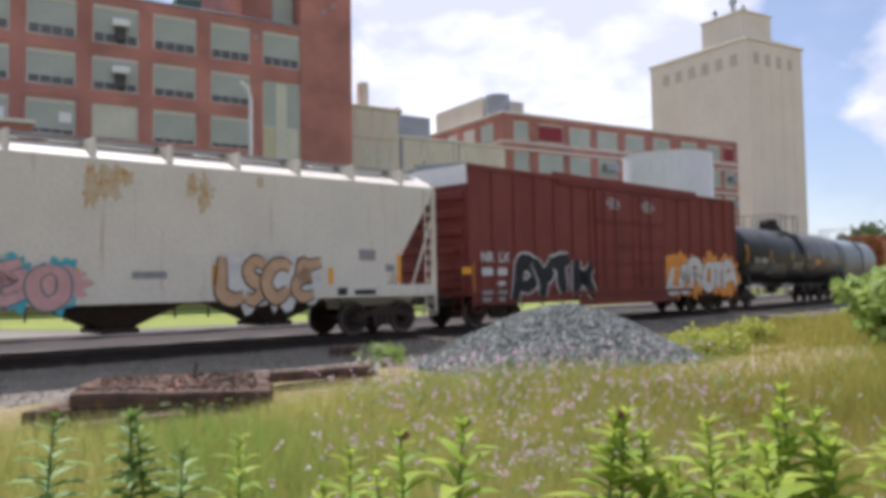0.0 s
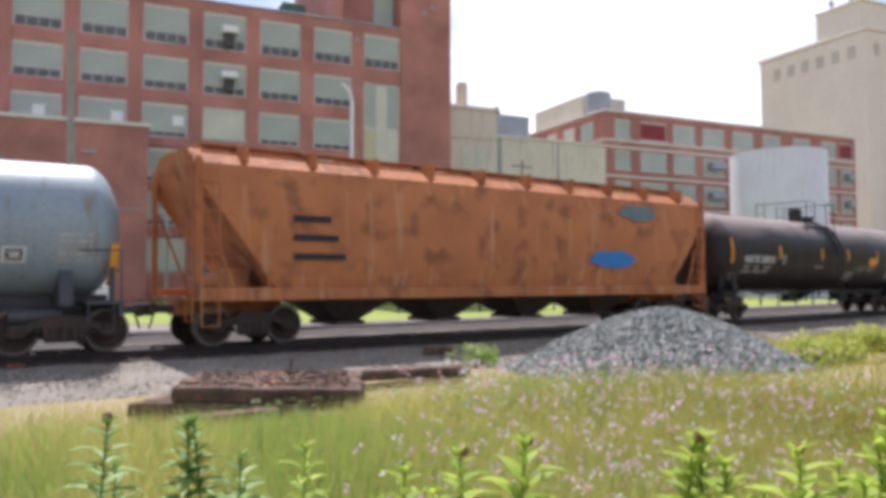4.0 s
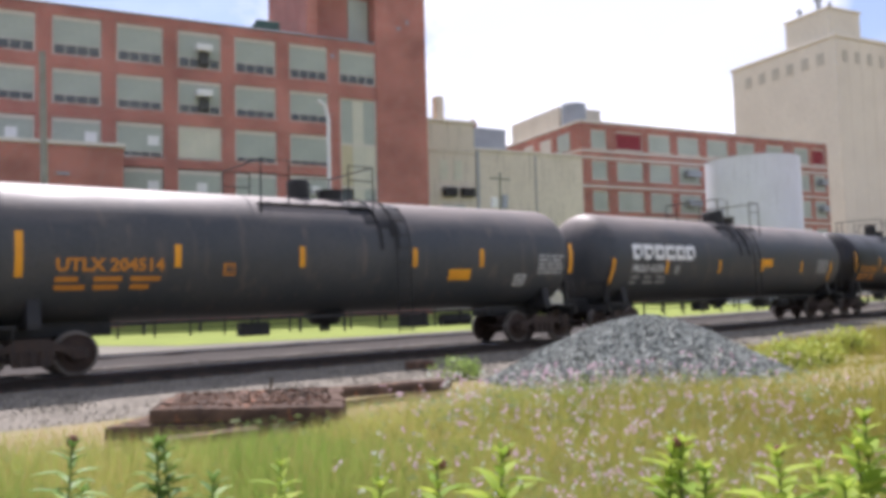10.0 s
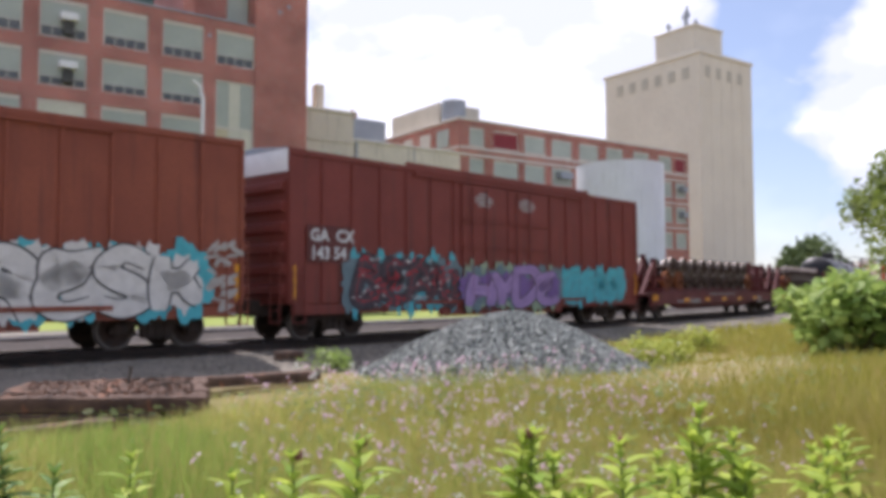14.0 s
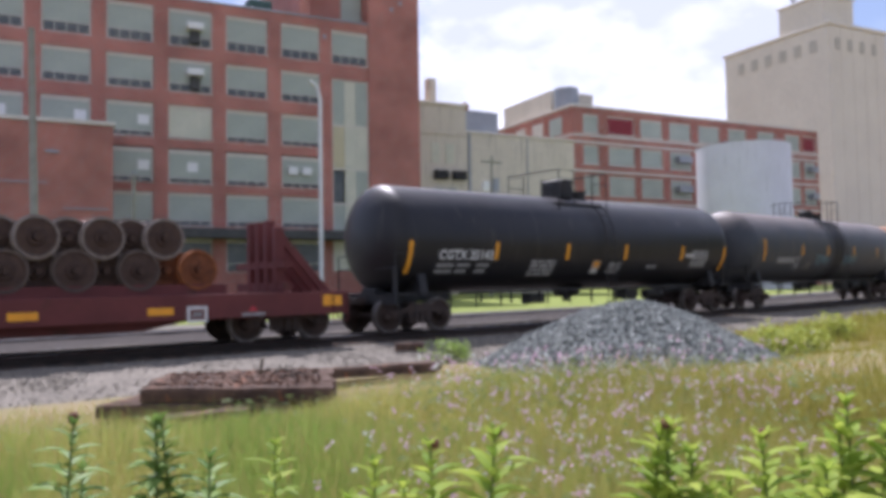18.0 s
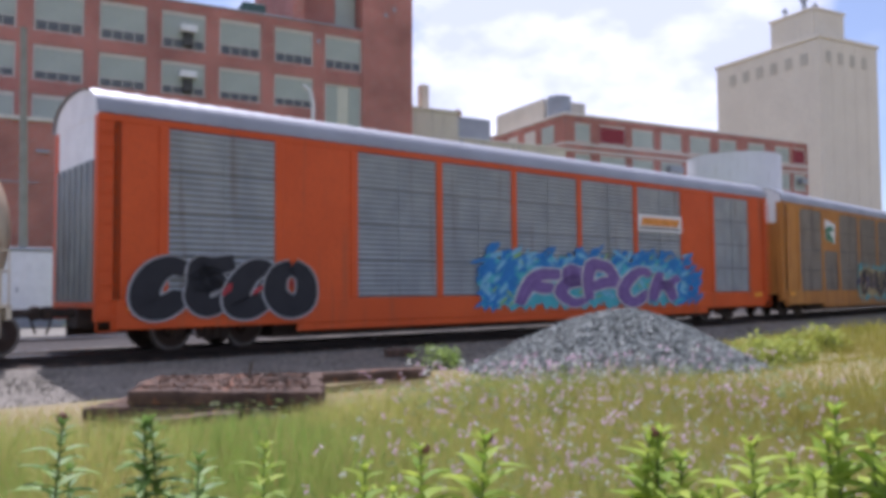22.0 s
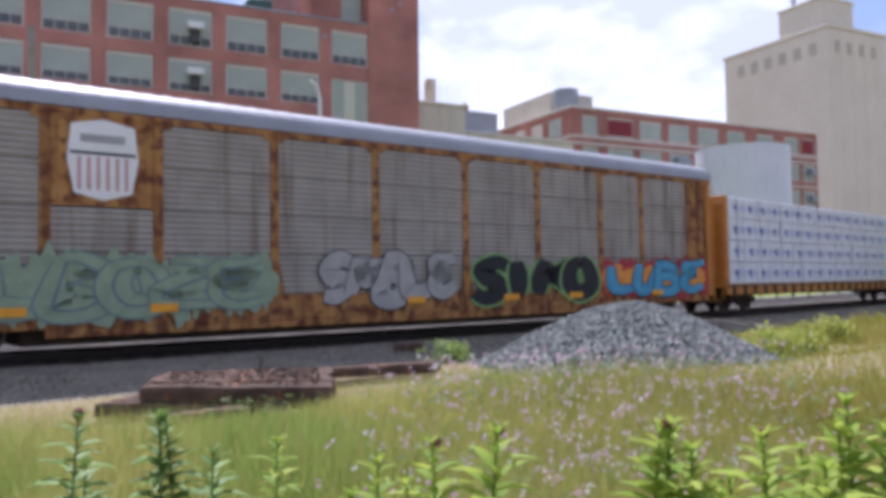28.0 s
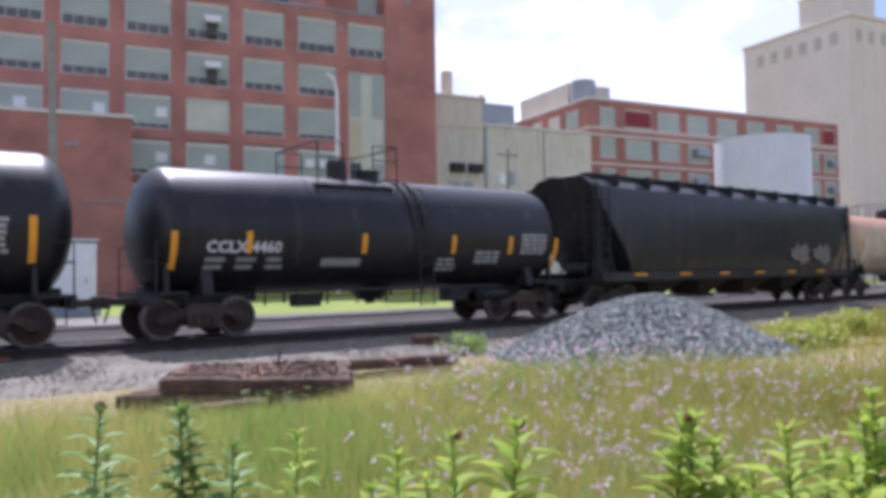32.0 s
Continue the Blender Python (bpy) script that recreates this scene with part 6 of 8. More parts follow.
def auto_rack(i, label, frame_mat, panel_mat, posts, solid_bays=(), end_mat=None, sheets=4, top=5.02, cap=None, half_bays=()):
    car, half = car_base("auto_rack", label, "autorack car", i, 3.4, group="autorack cars")
    lb = half - 0.62
    hw = 1.58
    end_mat = end_mat or frame_mat
    part("floor_deck", Shape().box(-lb, lb, -hw + 0.03, hw, 0.98, 1.10), frame_mat, car)
    part("side_sill", Shape().box(-lb + 0.3, lb - 0.3, -hw - 0.04, -hw + 0.06, 0.52, 1.12, 0.015), frame_mat, car)
    part("lower_sill", Shape().box(-half + 5.3, half - 5.3, -hw - 0.03, -hw + 0.05, 0.34, 0.517, 0.015), frame_mat, car)
    part("far_sill", Shape().box(-lb + 0.3, lb - 0.3, hw - 0.06, hw, 0.30, 0.975), M_TRUCK, car)
    part("far_side", Shape().box(-lb, lb, hw - 0.06, hw, 1.12, top), panel_mat, car)
    part("top_rail", Shape().box(-lb, lb, -hw - 0.03, -hw + 0.06, top - 0.14, top + 0.02, 0.01), frame_mat, car)
    # arched ribbed roof
    prof = [(-(hw + 0.05) * math.cos(math.pi * k / 14), top + 0.02 + 0.72 * math.sin(math.pi * k / 14) ** 0.75) for k in range(15)]
    s = Shape()
    nx = int(2 * lb / 0.42)
    for k in range(nx * 2 + 1):
        x = -lb - 0.05 + (2 * lb + 0.1) * k / (nx * 2)
        g = 0.022 if k % 2 else 0.0
        s.v += [(x, y * (1 - g * 0.3), z + g) for y, z in prof]
    m = len(prof)
    s.f = [(k * m + j, (k + 1) * m + j, (k + 1) * m + j + 1, k * m + j + 1) for k in range(nx * 2) for j in range(m - 1)]
    part("arched_roof", s, M_ROOFGALV, car, "ribbed grey metal roof", smooth=60)
    xs = [-lb + 0.35] + list(posts) + [lb - 0.35]
    pw = 0.11
    for x in posts:
        post = part("side_post", Shape().box(x - pw, x + pw, -hw - 0.05, -hw + 0.02, 1.12, top - 0.14, 0.012), frame_mat, car)
        if half_bays:
            part("post_bracket", Shape().prism_y([(x - 0.30, top - 0.142), (x + 0.30, top - 0.142), (x + 0.28, top - 0.22), (x + pw, top - 0.26), (x - pw, top - 0.26), (x - 0.28, top - 0.22)], -hw - 0.062, -hw - 0.051), frame_mat, post)
            part("post_foot", Shape().prism_y([(x - 0.22, 1.123), (x + 0.22, 1.123), (x + 0.19, 1.35), (x + pw, 1.85), (x - pw, 1.85), (x - 0.19, 1.35)], -hw - 0.062, -hw - 0.051), frame_mat, post)
    for b, (xa, xb) in enumerate(zip(xs, xs[1:])):
        a, z = xa + pw, xb - pw
        if b in solid_bays:
            part("side_plate", Shape().box(a, z, -hw - 0.015, -hw + 0.01, 1.12, top - 0.14), frame_mat, car)
            continue
        lo0 = 1.12
        rows = sheets if b not in half_bays else sheets // 2
        if b in half_bays:
            part("emblem_plate", Shape().box(a, z, -hw - 0.02, -hw + 0.01, 3.02, top - 0.14), frame_mat, car)
            top_z = 3.0
        else:
            top_z = top - 0.15
        for r in range(rows):
            z0 = lo0 + (top_z - lo0) * r / rows + 0.012
            z1 = lo0 + (top_z - lo0) * (r + 1) / rows - 0.012
            mm = panel_mat
            part("rack_panel", ridged(a, z, z0, z1, 7, -hw + 0.0), mm, car)
        part("panel_seam", Shape().box((a + z) / 2 - 0.015, (a + z) / 2 + 0.015, -hw - 0.045, -hw - 0.03, 1.14, top_z), panel_mat, car)
        part("panel_backing", Shape().box(a, z, -hw + 0.012, -hw + 0.03, 1.12, top_z), M_CONTAINERDARK, car)
    for sg in (-1, 1):
        for q in (-1, 1):
            part("end_frame", Shape().box(*sorted((sg * lb, sg * (lb - 0.35))), *sorted((q * hw, q * (hw - 0.25))), 0.7, top, 0.02), end_mat, car)
        d = part("end_door", Shape().box(*sorted((sg * (lb - 0.03), sg * (lb - 0.08))), -hw + 0.252, hw - 0.252, 1.1, top - 0.9), M_GALV if frame_mat is M_RACKORANGE else end_mat, car, "folded end door")
        for k in range(7):
            y = -hw + 0.35 + (2 * hw - 0.7) * k / 6
            part("door_rib", Shape().box(*sorted((sg * (lb - 0.028), sg * (lb + 0.02))), y - 0.03, y + 0.03, 1.1, top - 0.95), M_GALV if frame_mat is M_RACKORANGE else end_mat, d)
        part("end_gable", Shape().prism_x([(y * 0.97, z - 0.02) for y, z in prof], *sorted((sg * (lb - 0.02), sg * (lb - 0.07)))), cap or M_WHITE, car)
        part("end_cap", Shape().box(*sorted((sg * (lb - 0.03), sg * (lb - 0.09))), -hw + 0.252, hw - 0.252, top - 0.9, top + 0.02), cap or M_WHITE, car, "pale upper end panel")
        ladder(car, end_mat, sg * (lb - 0.18), -hw - 0.07, 0.5, top - 0.2)
        part("reflector_strip", Shape().box(sg * (lb - 0.9) - 0.28, sg * (lb - 0.9) + 0.28, -hw - 0.05, -hw - 0.042, 0.92, 1.08), M_YELLOW, car)
    part("centre_sill", Shape().box(-lb, lb, -0.35, 0.35, 0.55, 0.975), M_TRUCK, car)
    part("underframe", Shape().box(-half + 5.0, half - 5.0, -0.95, 0.95, 0.16, 0.545, 0.03), M_TRUCK, car, "grimy low-slung underframe")
    return car, half


def flat_car(i, label):
    """Flat car with sloped bulkheads, carrying two layers of spare wheelsets."""
    car, half = car_base("wheel_flat_car", label, "flat car", i, 2.2, group="flat cars with wheelsets")
    lb = half - 0.7
    part("deck", Shape().box(-lb, lb, -1.5, 1.5, 1.02, 1.16, 0.01), M_FLATRED, car)
    for sg in (-1, 1):
        part("side_sill", Shape().box(-lb, lb, *sorted((sg * 1.53, sg * 1.42)), 0.62, 1.18, 0.012), M_FLATRED, car)
    part("fish_belly", Shape().prism_y([(-6.2, 0.616), (6.2, 0.616), (5.0, 0.40), (-5.0, 0.40)], -1.0, -0.85), M_FLATRED, car)
    part("centre_sill", Shape().box(-lb, lb, -0.35, 0.35, 0.62, 1.0), M_TRUCK, car)
    for sg in (-1, 1):
        x = sg * (lb - 1.62)
        for y in (-0.95, -0.43, 0.08, 0.6):
            part("bulkhead_post", Shape().box(x - 0.12, x + 0.12, y - 0.1, y + 0.1, 1.16, 2.78 if y < -0.9 else 2.98, 0.01), M_FLATRED, car)
            part("bulkhead_strut", Shape().prism_y([(x + sg * 0.12, 2.62), (x + sg * 0.12, 2.34), (x + sg * 1.15, 1.16), (x + sg * 1.42, 1.16)], y - 0.07, y + 0.07), M_FLATRED, car)
        part("bulkhead_beam", Shape().box(x - 0.1, x + 0.1, -1.45, 1.45, 1.78, 1.95).box(x - 0.1, x + 0.1, -1.45, 1.45, 1.2, 1.42), M_FLATRED, car)
        ladder(car, M_FLATRED, sg * (lb - 0.25), -1.56, 0.45, 1.15, name="step")
        part("reflector_strip", Shape().box(x + sg * 1.16 - 0.26, x + sg * 1.16 + 0.26, -1.542, -1.533, 0.83, 1.10), M_YELLOW, car, "yellow reflective plate")
    for x in (-5.2, -2.4, 0.05, 2.5, 5.2):
        part("reflector_strip", Shape().box(x - 0.28, x + 0.28, -1.542, -1.533, 0.75, 0.91), M_YELLOW, car)
    part("mark_box", Shape().box(-4.9, -3.4, -1.538, -1.533, 0.66, 0.88), M_STENCIL_DIM, car, "faded boxed mark")
    part("mark_core", Shape().box(-4.82, -3.48, -1.5415, -1.5385, 0.70, 0.84), M_FLATRED, car)
    for x, w in ((-6.45, 0.4), (-5.95, 0.4), (-4.7, 1.1)):
        part("data_stencil", Shape().box(x, x + w, -1.5455, -1.542, 0.73, 0.81), M_STENCIL_DIM, car)
    part("panel_mark", Shape().box(5.78, 6.24, -1.5375, -1.533, 0.56, 0.92), M_STENCIL, car, "white boxed mark")
    part("panel_core", Shape().box(5.85, 6.17, -1.541, -1.538, 0.63, 0.85), M_FLATRED, car)
    part("panel_print", Shape().box(5.9, 6.12, -1.5445, -1.5415, 0.69, 0.79), M_STENCIL_DIM, car)
    part("red_mark", Shape().prism_y([(7.2, 0.76), (7.46, 0.76), (7.33, 0.90)], -1.539, -1.533), P_RED, car, "small red mark")
    part("data_stencil", Shape().box(7.06, 7.63, -1.539, -1.533, 0.66, 0.73), M_STENCIL_DIM, car)
    part("deck_print", Shape().box(-2.2, 1.8, -1.545, -1.541, 1.06, 1.12), M_STENCIL_DIM, car, "long line of faded print")
    for y in (-0.75, 0.75):
        part("wheel_rack", Shape().box(-lb + 2.9, lb - 2.9, y - 0.1, y + 0.1, 1.163, 1.42, 0.01), M_FLATRED, car)
    # every second wheelset lies a little further over, its wheels between those of its neighbours
    for k in range(19):
        x = -5.95 + (0.0 if k == 0 else 0.22) + 0.6675 * k
        red = k > 16 or k < 4
        part("spare_wheelset", SPARE_RED if red else SPARE_LOW, None, car, "orange-rusted spare wheelset" if red else "dark brown spare wheelset", at=pose(x, 0.30 * (k % 2) - 0.04, 1.745, 0, 25 * k, 0))
    for k in range(17):
        x = -5.27 + (0.0 if k == 0 else 0.22) + 0.66 * k
        part("spare_wheelset", SPARE_TOP, None, car, "dark worn spare wheelset with a bright tread", at=pose(x, 0.30 * (k % 2) - 0.05, 2.46, 0, 40 * k, 0))
    return car


SPARE_RED = wheelset_mesh("spare_wheelset", mat("deep_rust_steel", (0.30, 0.10, 0.03), (0.16, 0.06, 0.025), 0.85, 0.1, scale=6, fine=40), mat("dark_rust_steel", (0.20, 0.07, 0.028), (0.10, 0.042, 0.024), 0.9, 0.1, scale=6, fine=40))
SPARE_BROWN = mat("dull_brown_wheel", (0.085, 0.052, 0.038), (0.055, 0.036, 0.029), 0.75, 0.2, scale=6, fine=40)
SPARE_LOW = wheelset_mesh("spare_wheelset", mat("dark_worn_rim", (0.12, 0.09, 0.07), (0.08, 0.06, 0.05), 0.6, 0.3, scale=5, fine=40), SPARE_BROWN)
SPARE_TOP = wheelset_mesh("spare_wheelset", mat("worn_grey_rim", (0.24, 0.20, 0.17), (0.15, 0.12, 0.10), 0.45, 0.5, scale=5, fine=40), SPARE_BROWN)

# 1: pale covered hopper
car, body, half = hopper_car(0, "dirty off-white covered hopper car with rust runs and graffiti", M_HOPWHITE, 4.62, 1.38, outlets=3)
for x, z0, z1 in ((1.88, 1.42, 1.90), (5.16, 1.42, 1.84), (7.48, 1.42, 2.24), (-1.27, 1.42, 1.83)):
    part("reflector_strip", Shape().box(x - 0.07, x + 0.07, -1.594, -1.587, z0, z1), M_YELLOW, body)
side_art(car, -1.64, "LSCE", (1.8, 4.85, 0.88, 2.18), P_TAN, P_BLACK, 0.07, glow=P_HAZE, splash=((P_WHITE, 5, 1.0),), seed=2)
side_art(car, -1.64, "AEO", (-3.8, -1.35, 0.92, 2.05), P_PINK, P_TEALDARK, 0.07, splash=((P_CYAN, 4, 1.0), (P_PINK, 3, 0.6)), seed=3)
for x, z, w, h in ((6.1, 2.05, 0.55, 0.3), (7.0, 1.75, 0.3, 0.2), (-0.1, 1.6, 0.8, 0.16), (5.9, 1.12, 0.7, 0.14), (5.35, 1.12, 0.3, 0.2)):
    part("data_stencil", Shape().box(x, x + w, -1.64, -1.633, z, z + h) if z < 1.38 else Shape().box(x, x + w, -1.594, -1.587, z, z + h), M_STENCIL_DIM if z > 1.4 else M_BLACK, body)
for x, w, z1, z0 in ((-0.95, 0.16, 4.0, 3.1), (-0.55, 0.28, 4.05, 3.3), (-0.2, 0.14, 4.0, 3.6), (1.3, 0.13, 4.1, 3.5), (1.65, 0.2, 4.05, 3.15), (-4.4, 0.25, 4.0, 3.2), (-3.9, 0.15, 4.05, 3.5), (3.1, 0.1, 4.1, 3.8)):
    rg = random.Random(int(x * 10) + 60)
    bl = blob(x, (z0 + z1) / 2, w, (z1 - z0) / 2, rg, 26, 0.4)
    bl.v = [(a, -1.586, c) for a, _, c in bl.v]
    part("rust_stain", bl, M_RUSTRUN, body, "orange rust run below the roof edge")

# 2: red double-door box car
car, body, half = box_car(1, "oxide-red double-door box car with graffiti, high cube", M_BOXRED, 5.08, (-2.43, 2.65), 2, 17, chord=(-5.05, 5.5))
side_art(car, -1.64, "PYTK", (-7.45, -2.5, 0.72, 2.42), P_BLACK, P_WHITE, 0.10, seed=4, line=0.04)
side_art(car, -1.64, "LEROTA", (2.55, 9.3, 0.72, 2.42), P_WHITE, P_BLACK, 0.085, splash=((P_ORANGE, 4, 1.0),), seed=5, line=0.022)
part("reporting_mark", shifted(letters("NR  LX", 0.44, 0.012), -8.85, -1.634, 2.05), M_STENCIL, body)
for k, z in enumerate((1.62, 1.30, 1.02, 0.80)):
    for x, w in ((-8.85, 0.55), (-8.05, 0.45)):
        if (k, x) != (1, -8.85):
            part("data_stencil", Shape().box(x, x + w - 0.1 * (k % 2), -1.64, -1.632, z, z + (0.24 if k == 0 else 0.13)), M_STENCIL if k < 2 else M_STENCIL_DIM, body)
part("reflector_plate", Shape().box(-9.72, -9.3, -1.64, -1.632, 1.66, 1.88), M_YELLOW, body, "yellow reflective plate")

# 3, 4: dark tank car, pale blue tank car
dat = lambda x0, x1, z0=2.03, z1=2.70: [(x0, z0, x1 - x0, z1 - z0, M_STENCIL_DIM)]
box = lambda x, z: [(x, z, 0.45, 0.32, M_STENCIL), (x + 0.06, z + 0.05, 0.33, 0.22, M_BLACK), (x + 0.14, z + 0.11, 0.18, 0.10, M_STENCIL)]
car, tank, h = tank_car(2, "glossy black tank car with white graffiti tags", M_TANKBLACK, 1.52, 2.62, (-7.88, -4.55, -1.08, 1.65, 4.46, 8.08), "TILX 198813", (-6.87, 2.18), 0.38, dome=(-0.4, 0.5, 0.6), platform=1.4, ladder_x=0.75,
                        plates=dat(6.4, 7.5, 2.2, 2.65) + [(3.05, 2.15, 0.9, 0.33, M_YELLOW), (-4.3, 2.12, 0.3, 0.3, M_STENCIL_DIM)], mark_w=1.98, apron=(-0.2, 1.0), seed=21)
for w, a, b, z0, z1, m in (("OREAU", -3.9, -1.5, 1.60, 2.20, P_SILVER), ("LS", -4.6, -4.0, 1.62, 2.1, P_SILVER), ("OKEEOS", -0.8, 0.85, 1.82, 2.36, P_WHITE), ("CRUISER", 1.4, 3.2, 1.88, 2.24, P_SILVER), ("MAR", -3.6, -1.2, 1.38, 1.6, P_GREYTAG)):
    tank_tag(tank, 1.52, 2.62, w, a, b, z0, z1, m)
car, tank, h = tank_car(3, "short pale blue-grey tank car with a railed top platform", M_TANKBLUE, 1.45, 2.62, (-4.9, -2.95, -1.93, 0.86, 3.05, 5.34), "HOKX 112101", (-4.26, 2.22), 0.36, M_STENCIL,
                        gear=M_TANKGREY, dome=(0.6, 0.3, 0.42), platform=1.2, ladder_x=-0.6, plates=[(4.25, 1.9, 0.65, 0.6, M_STENCIL_DIM), (-1.78, 1.9, 0.72, 0.33, M_STENCIL_DIM), (0.08, 1.65, 0.66, 0.6, M_STENCIL_DIM)] + box(3.22, 1.87), strip_top=(2.21, 2.28), strip_h=(0.43, 0.86), mark_w=2.05, band=(-0.1, 0.35), seed=22)
# 5: rusty orange hopper
car, body, half = hopper_car(4, "rust-streaked orange round-sided covered hopper car", M_HOPORANGE, 4.58, 1.35, True, 4, M_HOPORANGE, None, 0.06)
for x, z, w, hh, m in ((4.6, 3.45, 1.9, 0.5, P_TEALDARK), (3.2, 1.9, 2.2, 0.55, P_BLUE)):
    bl = blob(x + w / 2, z + hh / 2, w / 2, hh / 2, random.Random(9), 16, 0.15)
    bl.v = [(a, -1.665, c) for a, _, c in bl.v]
    part("painted_patch", bl, m, body)
for k in range(3):
    part("data_stencil", Shape().box(-6.9, -5.9 + 0.2 * k, -1.672, -1.662, 2.9 - 0.45 * k, 3.05 - 0.45 * k), P_BLACK, body)
# 6-8: sooty brown tank cars
car, tank, h = tank_car(5, "long sooty brown-black tank car with yellow strips", M_TANKBROWN, 1.54, 2.60, (-8.1, -4.5, -0.86, 1.7, 4.81, 7.92), "NATX 250101", (-7.2, 2.2), 0.37, None, dome=(-0.1, 0.3, 0.6), platform=1.3, ladder_x=0.5,
                        plates=dat(6.7, 7.75, 2.07, 2.75) + box(6.2, 1.62) + [(3.95, 2.2, 0.8, 0.33, M_YELLOW), (-4.3, 2.18, 0.32, 0.32, M_STENCIL_DIM), (1.7, 1.55, 0.85, 0.37, M_STENCIL_DIM), (-1.5, 2.05, 0.85, 0.07, M_STENCIL_DIM)], mark_w=2.3, apron=(-0.5, 1.45), seed=23)
tank_tag(tank, 1.54, 2.60, "MEROS", 2.56, 4.77, 1.86, 2.19, P_TAGTAN)
tank_tag(tank, 1.54, 2.60, "MOZ", -8.2, -7.2, 1.5, 1.9, P_GREYTAG)
car, tank, h = tank_car(6, "long brown-black tank car with white reporting marks", M_TANKBROWN, 1.54, 2.60, (-7.93, -3.55, -0.46, 1.6, 4.97, 8.07), "NATX 250087", (-7.0, 2.15), 0.37, None, dome=(-0.25, 0.33, 0.6), platform=1.3, ladder_x=0.9,
                        plates=dat(6.35, 7.45, 1.98, 2.73) + box(6.36, 1.5) + [(4.06, 2.12, 0.82, 0.33, M_YELLOW), (-4.3, 2.12, 0.3, 0.3, M_STENCIL_DIM), (1.67, 1.45, 0.95, 0.42, M_STENCIL_DIM), (3.42, 1.4, 0.95, 0.42, M_STENCIL_DIM)], mark_w=2.3, apron=(-0.4, 1.65), seed=24)
tank_tag(tank, 1.54, 2.60, "SEHRO", -1.87, 0.48, 1.32, 1.85, P_GREYTAG)
tank_tag(tank, 1.54, 2.60, "CSN", -3.65, -2.57, 1.44, 1.78, P_GREYTAG)
car, tank, h = tank_car(7, "long brown-black tank car with faded graffiti tags", M_TANKBROWN, 1.54, 2.60, (-7.99, -4.55, -1.72, 1.39, 4.51, 8.08), "NATX 250139", (-7.02, 2.18), 0.38, None, dome=(0.1, 0.36, 0.6), platform=1.3, ladder_x=0.35,
                        plates=dat(6.53, 7.58) + box(6.55, 1.53) + [(3.6, 2.12, 0.78, 0.32, M_STENCIL), (-4.34, 2.16, 0.3, 0.28, M_STENCIL_DIM)], mark_w=2.25, apron=(-1.0, 0.95), seed=25)
for w, a, b, z0, z1, m in (("SIZE TEMSK", -7.04, -3.59, 1.39, 1.94, P_GREYTAG), ("GLUCE", -2.79, -1.22, 1.54, 2.06, P_TAGTAN), ("MUNE", 0.04, 1.31, 1.5, 2.4, P_GREYTAG), ("CASK", 0.2, 1.25, 1.45, 1.9, P_TAGTAN), ("AREA", 2.06, 3.02, 1.43, 2.54, P_TAGTAN), ("ITSE", 3.23, 5.29, 1.38, 1.88, P_GREYTAG)):
    tank_tag(tank, 1.54, 2.60, w, a, b, z0, z1, m)
# 9: short black tank car with a railed platform
car, tank, h = tank_car(8, "short glossy black tank car with a tall railed platform", M_TANKBLACK, 1.35, 2.36, (-5.1, -1.89, 0.72, 2.03, 4.86), "TILX 102115", (-4.54, 2.18), 0.38, None, dome=(-0.1, 0.5, 0.55), platform=1.75, ladder_x=0.25,
                        plates=[(3.15, 2.11, 1.15, 0.58, M_STENCIL_DIM), (0.9, 2.16, 0.8, 0.5, M_YELLOW), (-2.6, 1.6, 1.0, 0.36, M_STENCIL_DIM), (2.5, 1.68, 1.3, 0.26, M_STENCIL_DIM)], strip_top=(2.77, 3.02), mark_w=2.05, apron=(-0.1, 0.9), hood=0.45, seed=26, end_gap=0.85)
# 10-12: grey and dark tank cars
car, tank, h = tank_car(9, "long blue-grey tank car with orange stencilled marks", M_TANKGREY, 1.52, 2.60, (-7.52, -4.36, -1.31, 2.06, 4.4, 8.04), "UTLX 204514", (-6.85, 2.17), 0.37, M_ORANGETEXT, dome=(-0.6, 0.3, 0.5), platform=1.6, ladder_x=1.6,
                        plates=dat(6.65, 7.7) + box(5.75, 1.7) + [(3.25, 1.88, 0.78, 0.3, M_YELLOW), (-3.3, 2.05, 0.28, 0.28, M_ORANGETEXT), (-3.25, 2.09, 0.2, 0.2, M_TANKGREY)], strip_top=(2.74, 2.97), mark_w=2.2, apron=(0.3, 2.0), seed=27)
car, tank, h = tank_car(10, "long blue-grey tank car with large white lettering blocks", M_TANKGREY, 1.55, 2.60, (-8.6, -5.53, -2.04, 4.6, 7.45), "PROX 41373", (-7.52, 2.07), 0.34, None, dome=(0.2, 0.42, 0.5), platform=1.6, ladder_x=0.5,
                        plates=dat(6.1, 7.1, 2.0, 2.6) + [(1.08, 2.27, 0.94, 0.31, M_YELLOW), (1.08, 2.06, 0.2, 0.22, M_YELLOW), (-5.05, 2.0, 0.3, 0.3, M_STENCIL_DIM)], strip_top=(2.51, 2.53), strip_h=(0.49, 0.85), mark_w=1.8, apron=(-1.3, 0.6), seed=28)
for k in range(6):
    x = -7.55 + 0.645 * k
    part("white_block", patch(x, x + 0.56, 2.50, 3.02, 1.55, 2.60, 0.010, 4), M_WHITE, tank, "white painted lettering block")
    part("block_core", patch(x + 0.16, x + 0.42, 2.66, 2.86, 1.55, 2.60, 0.013, 2), M_TANKGREY, tank)
    if k in (0, 1, 3, 5):
        part("block_gap", patch(x + 0.36 if k != 3 else x + 0.40, x + 0.57, 2.48 if k != 3 else 2.70, 2.62 if k != 3 else 2.82, 1.55, 2.60, 0.012, 2), M_TANKGREY, tank)
